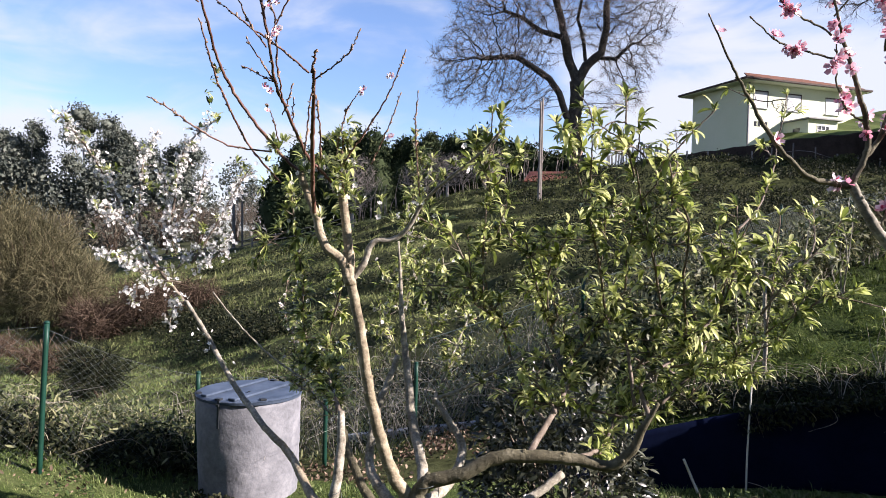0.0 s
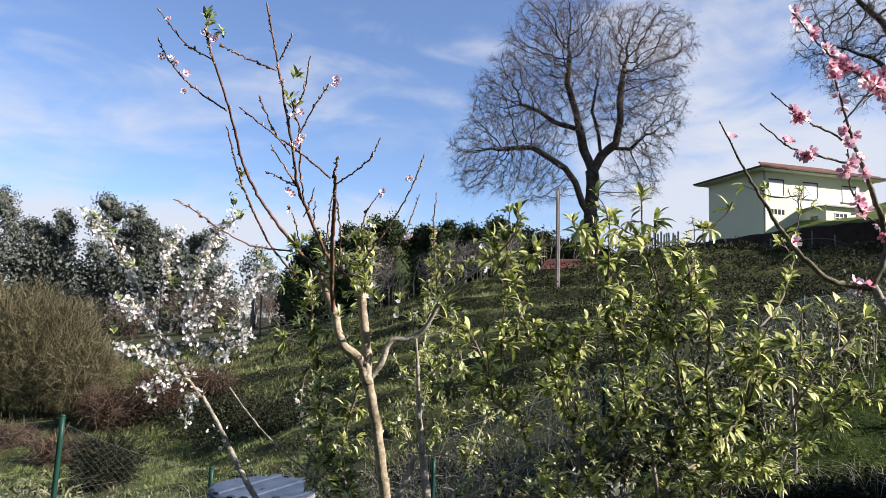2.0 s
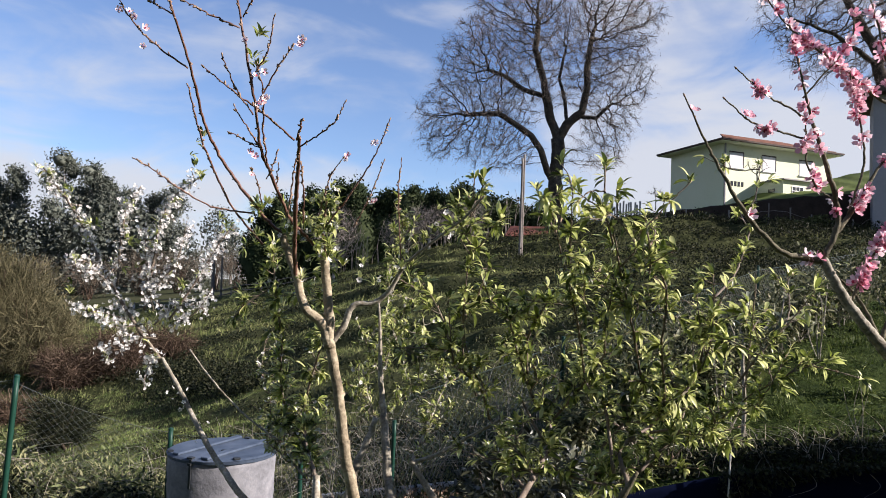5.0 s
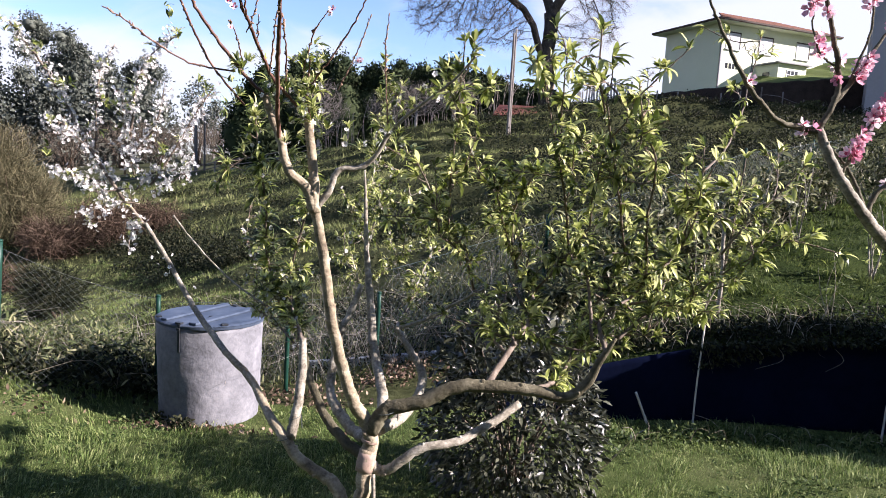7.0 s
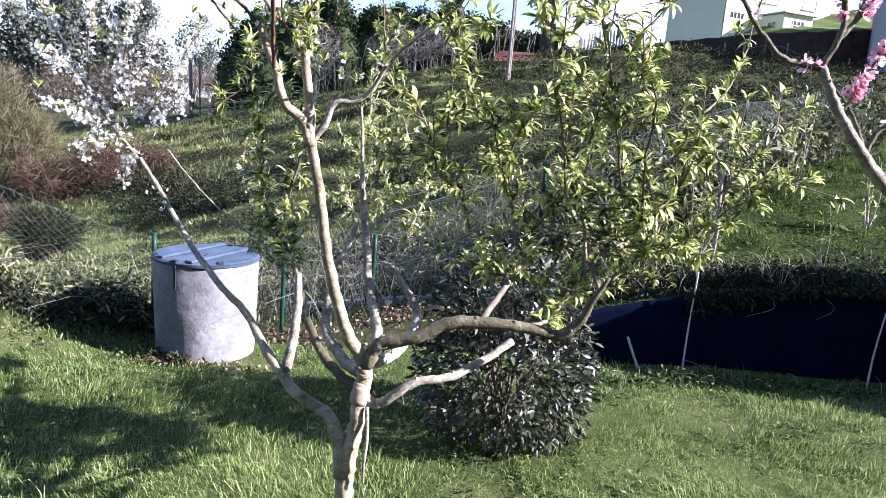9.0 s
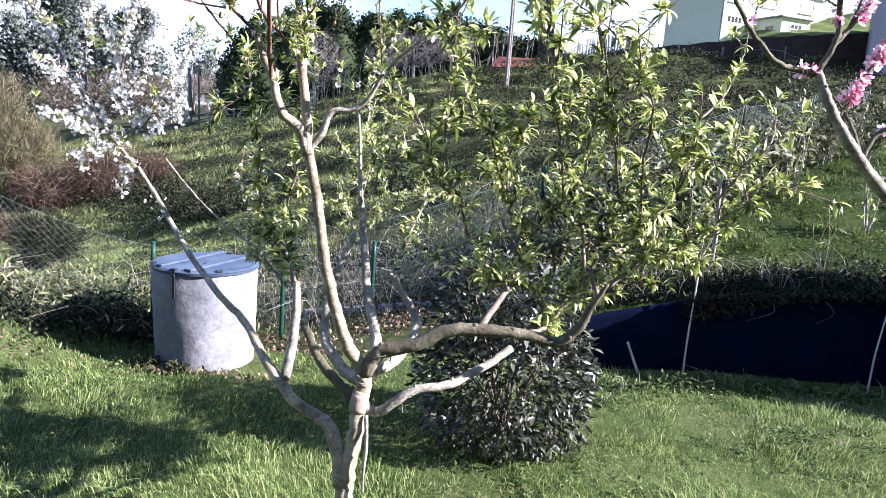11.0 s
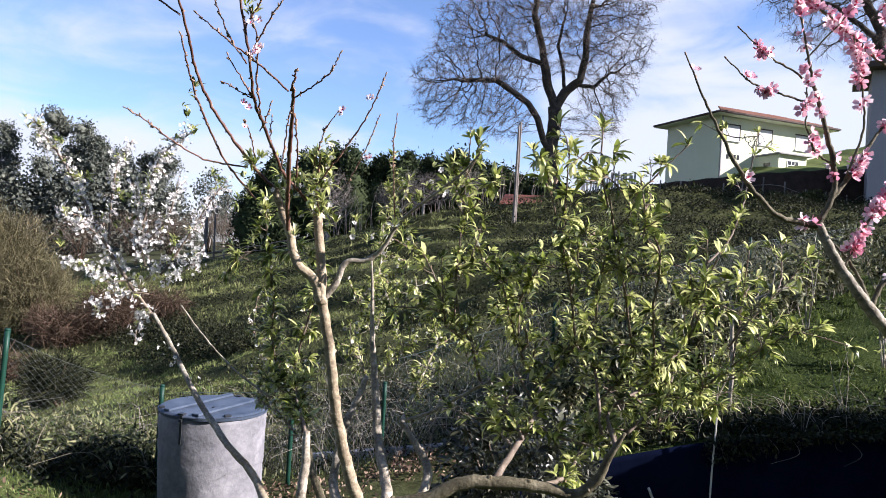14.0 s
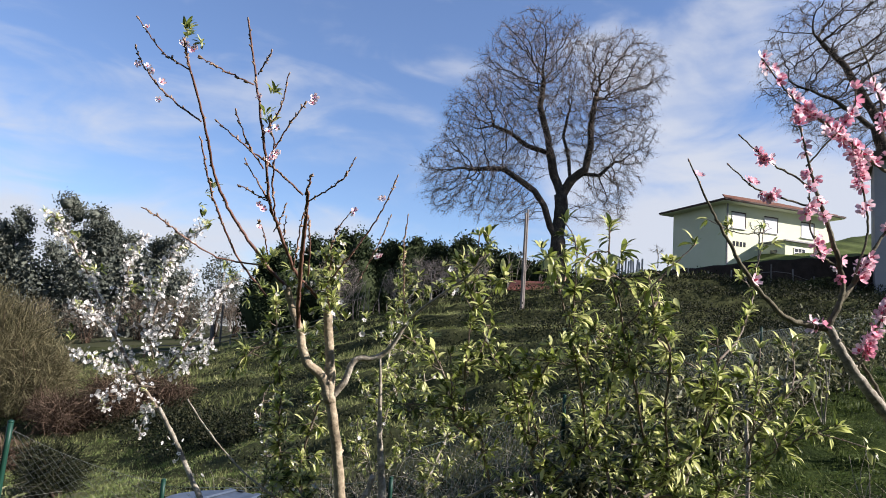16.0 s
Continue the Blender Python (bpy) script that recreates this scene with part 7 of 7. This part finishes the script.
# buds
bp = np.array([b[0] for b in BUDS])
BUD_SHAPE = np.array([(0.22, 0, 0), (0, 0, 0.22), (-0.22, 0, 0), (0, 0, -0.22), (0.12, 0.6, 0), (0, 0.6, 0.12), (-0.12, 0.6, 0), (0, 0.6, -0.12)])
BUD_FACES = np.array([(0, 1, 5, 4), (1, 2, 6, 5), (2, 3, 7, 6), (3, 0, 4, 7), (4, 5, 6, 7)])
bud_mesh = scattered(BUD_SHAPE, BUD_FACES, bp, frames_of(np.array([b[1] for b in BUDS]), RNG.uniform(0, 6, len(bp))), [b[2] for b in BUDS])
place("bud_scatter", mesh_from("buds", *bud_mesh, BUD), tree, "small brown buds", "stuff")

# leaves: each tuft holds some, spreading from its spur
lp, lw, ls = [], [], []
for q, way, reach in LEAVES:
    way = way / (np.linalg.norm(way) + 1e-9)
    m = RNG.integers(6, 12)
    turn0 = RNG.uniform(0, 6.28)
    u = np.cross(way, np.array([0.3, 0.9, 0.2]))
    u /= np.linalg.norm(u) + 1e-9
    v = np.cross(way, u)
    for k in range(m):
        ang = turn0 + k * 2.4
        spread = RNG.uniform(0.35, 1.3)
        lp.append(q + RNG.normal(0, 0.004, 3))
        lw.append(way + (u * math.cos(ang) + v * math.sin(ang)) * spread + RNG.normal(0, 0.12, 3) + np.array([0, 0, 0.25 - 0.22 * spread]))
        ls.append(reach * RNG.uniform(0.5, 1.12) * (0.75 + 0.25 * min(1, spread)))
lp, lw, ls = np.array(lp), np.array(lw), np.array(ls)
turns = frames_of(lw, RNG.normal(0, 0.35, len(lw)))
single = np.argsort(-ls)[:300]
rest = np.setdiff1d(np.arange(len(lp)), single)
leaf_mesh = mesh_from("leaf", LANCE, LANCE_F, LEAF, True)


def piece(name, me, parent, at, turn, size):
    ob = new(name, me)
    ob.parent = parent
    base, up = Vector(parent.location), parent.parent
    while up is not None:
        base, up = base + up.location, up.parent
    ob.matrix_basis = Matrix.LocRotScale(Vector(at) - base, Matrix(turn.tolist()).to_quaternion(), Vector((size, size, size)))
    return ob


for i in single:
    piece("leaf", leaf_mesh, tree, lp[i], turns[i], ls[i])
place("foliage", mesh_from("foliage", *scattered(LANCE, LANCE_F, lp[rest], turns[rest], ls[rest]), LEAF_MANY, True), tree, "narrow yellow-green young leaves", "stuff")


# blossoms: five cupped petals round a small heart, y outwards
def blossom_shape(open_by, notch):
    V, F = [], []
    for i in range(5):
        a = i * 2 * math.pi / 5
        c, s = math.cos(a), math.sin(a)
        for w, l, h in ((0, 0.06, 0.0), (0.17, 0.26, 0.07), (0, 0.3, 0.05), (-0.17, 0.26, 0.07), (0.14, 0.46, open_by), (0, 0.5 - notch, open_by * 0.9), (-0.14, 0.46, open_by)):
            V.append((c * l - s * w, h, s * l + c * w))
        n = i * 7
        F += [(n, n + 1, n + 2, n + 3), (n + 1, n + 4, n + 5, n + 2), (n + 2, n + 5, n + 6, n + 3)]
    return np.array(V), np.array(F)


FLAT, FLAT_F = blossom_shape(0.14, 0.03)
CUP, CUP_F = blossom_shape(0.30, 0.02)
white_mesh = mesh_from("blossom", FLAT, FLAT_F, WHITE_PETAL, True)
wp = np.array([b[0] for b in WHITES])
wt = frames_of(np.array([b[1] for b in WHITES]), RNG.uniform(0, 6, len(wp)))
ws = RNG.uniform(0.020, 0.033, len(wp))
for i in range(min(300, len(wp))):
    piece("blossom", white_mesh, tree, wp[-1 - i], wt[-1 - i], ws[-1 - i])
m = len(wp) - 300
place("blossoms", mesh_from("blossoms", *scattered(FLAT, FLAT_F, wp[:m], wt[:m], ws[:m]), WHITE_MANY, True), tree, "clusters of white blossom", "stuff")

pink_mesh = mesh_from("blossom", CUP, CUP_F, PINK_PETAL, True)
blush_mesh = mesh_from("blossom", CUP, CUP_F, BLUSH_PETAL, True)
heart_mesh = mesh_from("heart", BUD_SHAPE * np.array([0.5, 0.42, 0.5]), BUD_FACES, PINK_HEART)


def pink(at, way, size, parent, petals=pink_mesh):
    ob = piece("blossom", petals, parent, at, frames_of(np.array([way]), np.array([RNG.uniform(0, 6)]))[0], size)
    h = new("heart", heart_mesh)
    h.parent = ob


for q, way in PINKS:
    pink(q, way, RNG.uniform(0.026, 0.036), tree, blush_mesh)

# ---- flowering peach ----
peach = thing("peach_tree", (2.75, 2.75, 0.25), "young peach tree in pink blossom", "tree")
limb("trunk", [(2.75, 2.78, 0.1), (2.66, 2.77, 0.8), (2.48, 2.76, 1.45), (2.2, 2.74, 1.83), (1.92, 2.7, 2.03), (1.80, 2.66, 2.11), (1.725, 2.63, 2.17), (1.65, 2.61, 2.245), (1.565, 2.6, 2.35), (1.495, 2.6, 2.47)], [0.045, 0.04, 0.034, 0.028, 0.024, 0.021, 0.018, 0.016], BARK_GREY, peach)
PEACH = [
    (0.014, (0.06, 0.09, 0.12, 0.16, 0.52, 0.93), [(1.49, 2.6, 2.46), (1.43, 2.6, 2.47), (1.33, 2.58, 2.49), (1.21, 2.56, 2.59), (1.11, 2.54, 2.72), (1.02, 2.52, 2.86), (0.93, 2.52, 3.04)]),
    (0.015, 22, [(1.49, 2.6, 2.46), (1.54, 2.6, 2.56), (1.55, 2.6, 2.66), (1.5, 2.58, 2.8), (1.44, 2.57, 2.96), (1.4, 2.56, 3.08), (1.34, 2.55, 3.29)]),
    (0.012, 20, [(1.54, 2.6, 2.56), (1.63, 2.63, 2.67), (1.72, 2.65, 2.81), (1.84, 2.68, 2.96)]),
    (0.009, 60, [(1.86, 2.7, 3.08), (1.71, 2.65, 3.12), (1.59, 2.63, 3.2), (1.46, 2.6, 3.27), (1.35, 2.6, 3.35), (1.24, 2.6, 3.49)]),
    (0.005, 9, [(1.44, 2.6, 2.98), (1.36, 2.57, 3.02), (1.24, 2.55, 3.07), (1.12, 2.52, 3.15)]),
    (0.005, 10, [(1.46, 2.6, 2.91), (1.34, 2.57, 2.93), (1.19, 2.54, 2.96), (1.07, 2.5, 3.03)])]
PEACH_MORE = [
    (0.013, 5, [(1.74, 2.64, 2.15), (1.79, 2.66, 2.25), (1.87, 2.68, 2.31), (2.01, 2.72, 2.42)]),
    (0.008, 46, [(1.62, 2.62, 2.32), (1.66, 2.63, 2.40), (1.74, 2.66, 2.52), (1.86, 2.7, 2.66)]),
    (0.011, 0, [(1.72, 2.62, 2.19), (1.70, 2.66, 2.28), (1.66, 2.69, 2.36), (1.60, 2.7, 2.42)]),
    (0.006, 26, [(1.60, 2.62, 2.64), (1.66, 2.62, 2.84), (1.64, 2.62, 3.02), (1.60, 2.62, 3.2)]),
    (0.004, 12, [(1.40, 2.58, 3.07), (1.46, 2.56, 3.15), (1.56, 2.55, 3.28), (1.58, 2.55, 3.4)]),
    (0.005, 16, [(1.52, 2.59, 2.70), (1.44, 2.56, 2.74), (1.40, 2.55, 2.84), (1.39, 2.54, 2.98)]),
    (0.006, 22, [(1.86, 2.7, 2.96), (1.78, 2.66, 3.2), (1.70, 2.62, 3.42), (1.62, 2.6, 3.6)])]
BUDS = []
for r0, n, pts in PEACH + PEACH_MORE:
    p = shoot(pts, r0 * 0.85, 0.0025, BARK_GREEN, peach, "limb", 14)
    if not isinstance(n, tuple):
        knots = RNG.uniform(0.15, 1.0, max(1, n // 3)) ** 0.8
        n = tuple(np.clip(knots[RNG.integers(0, len(knots), int(n * 0.85))] + RNG.normal(0, 0.03, int(n * 0.85)), 0.05, 1.0)) if n else ()
    for u in n:
        i = min(int(u * (len(p) - 1)), len(p) - 2)
        off = RNG.normal(0, 1, 3)
        off = off / np.linalg.norm(off)
        pink(p[i] + off * 0.014 + (p[i + 1] - p[i]) * RNG.random(), off + np.array([0.15, -0.7, 0.1]), RNG.uniform(0.04, 0.058), peach)
bp = np.array([b[0] for b in BUDS])
place("bud_scatter", mesh_from("buds", *scattered(BUD_SHAPE, BUD_FACES, bp, frames_of(np.array([b[1] for b in BUDS]), RNG.uniform(0, 6, len(bp))), [b[2] for b in BUDS]), BUD), peach, "small brown buds", "stuff")
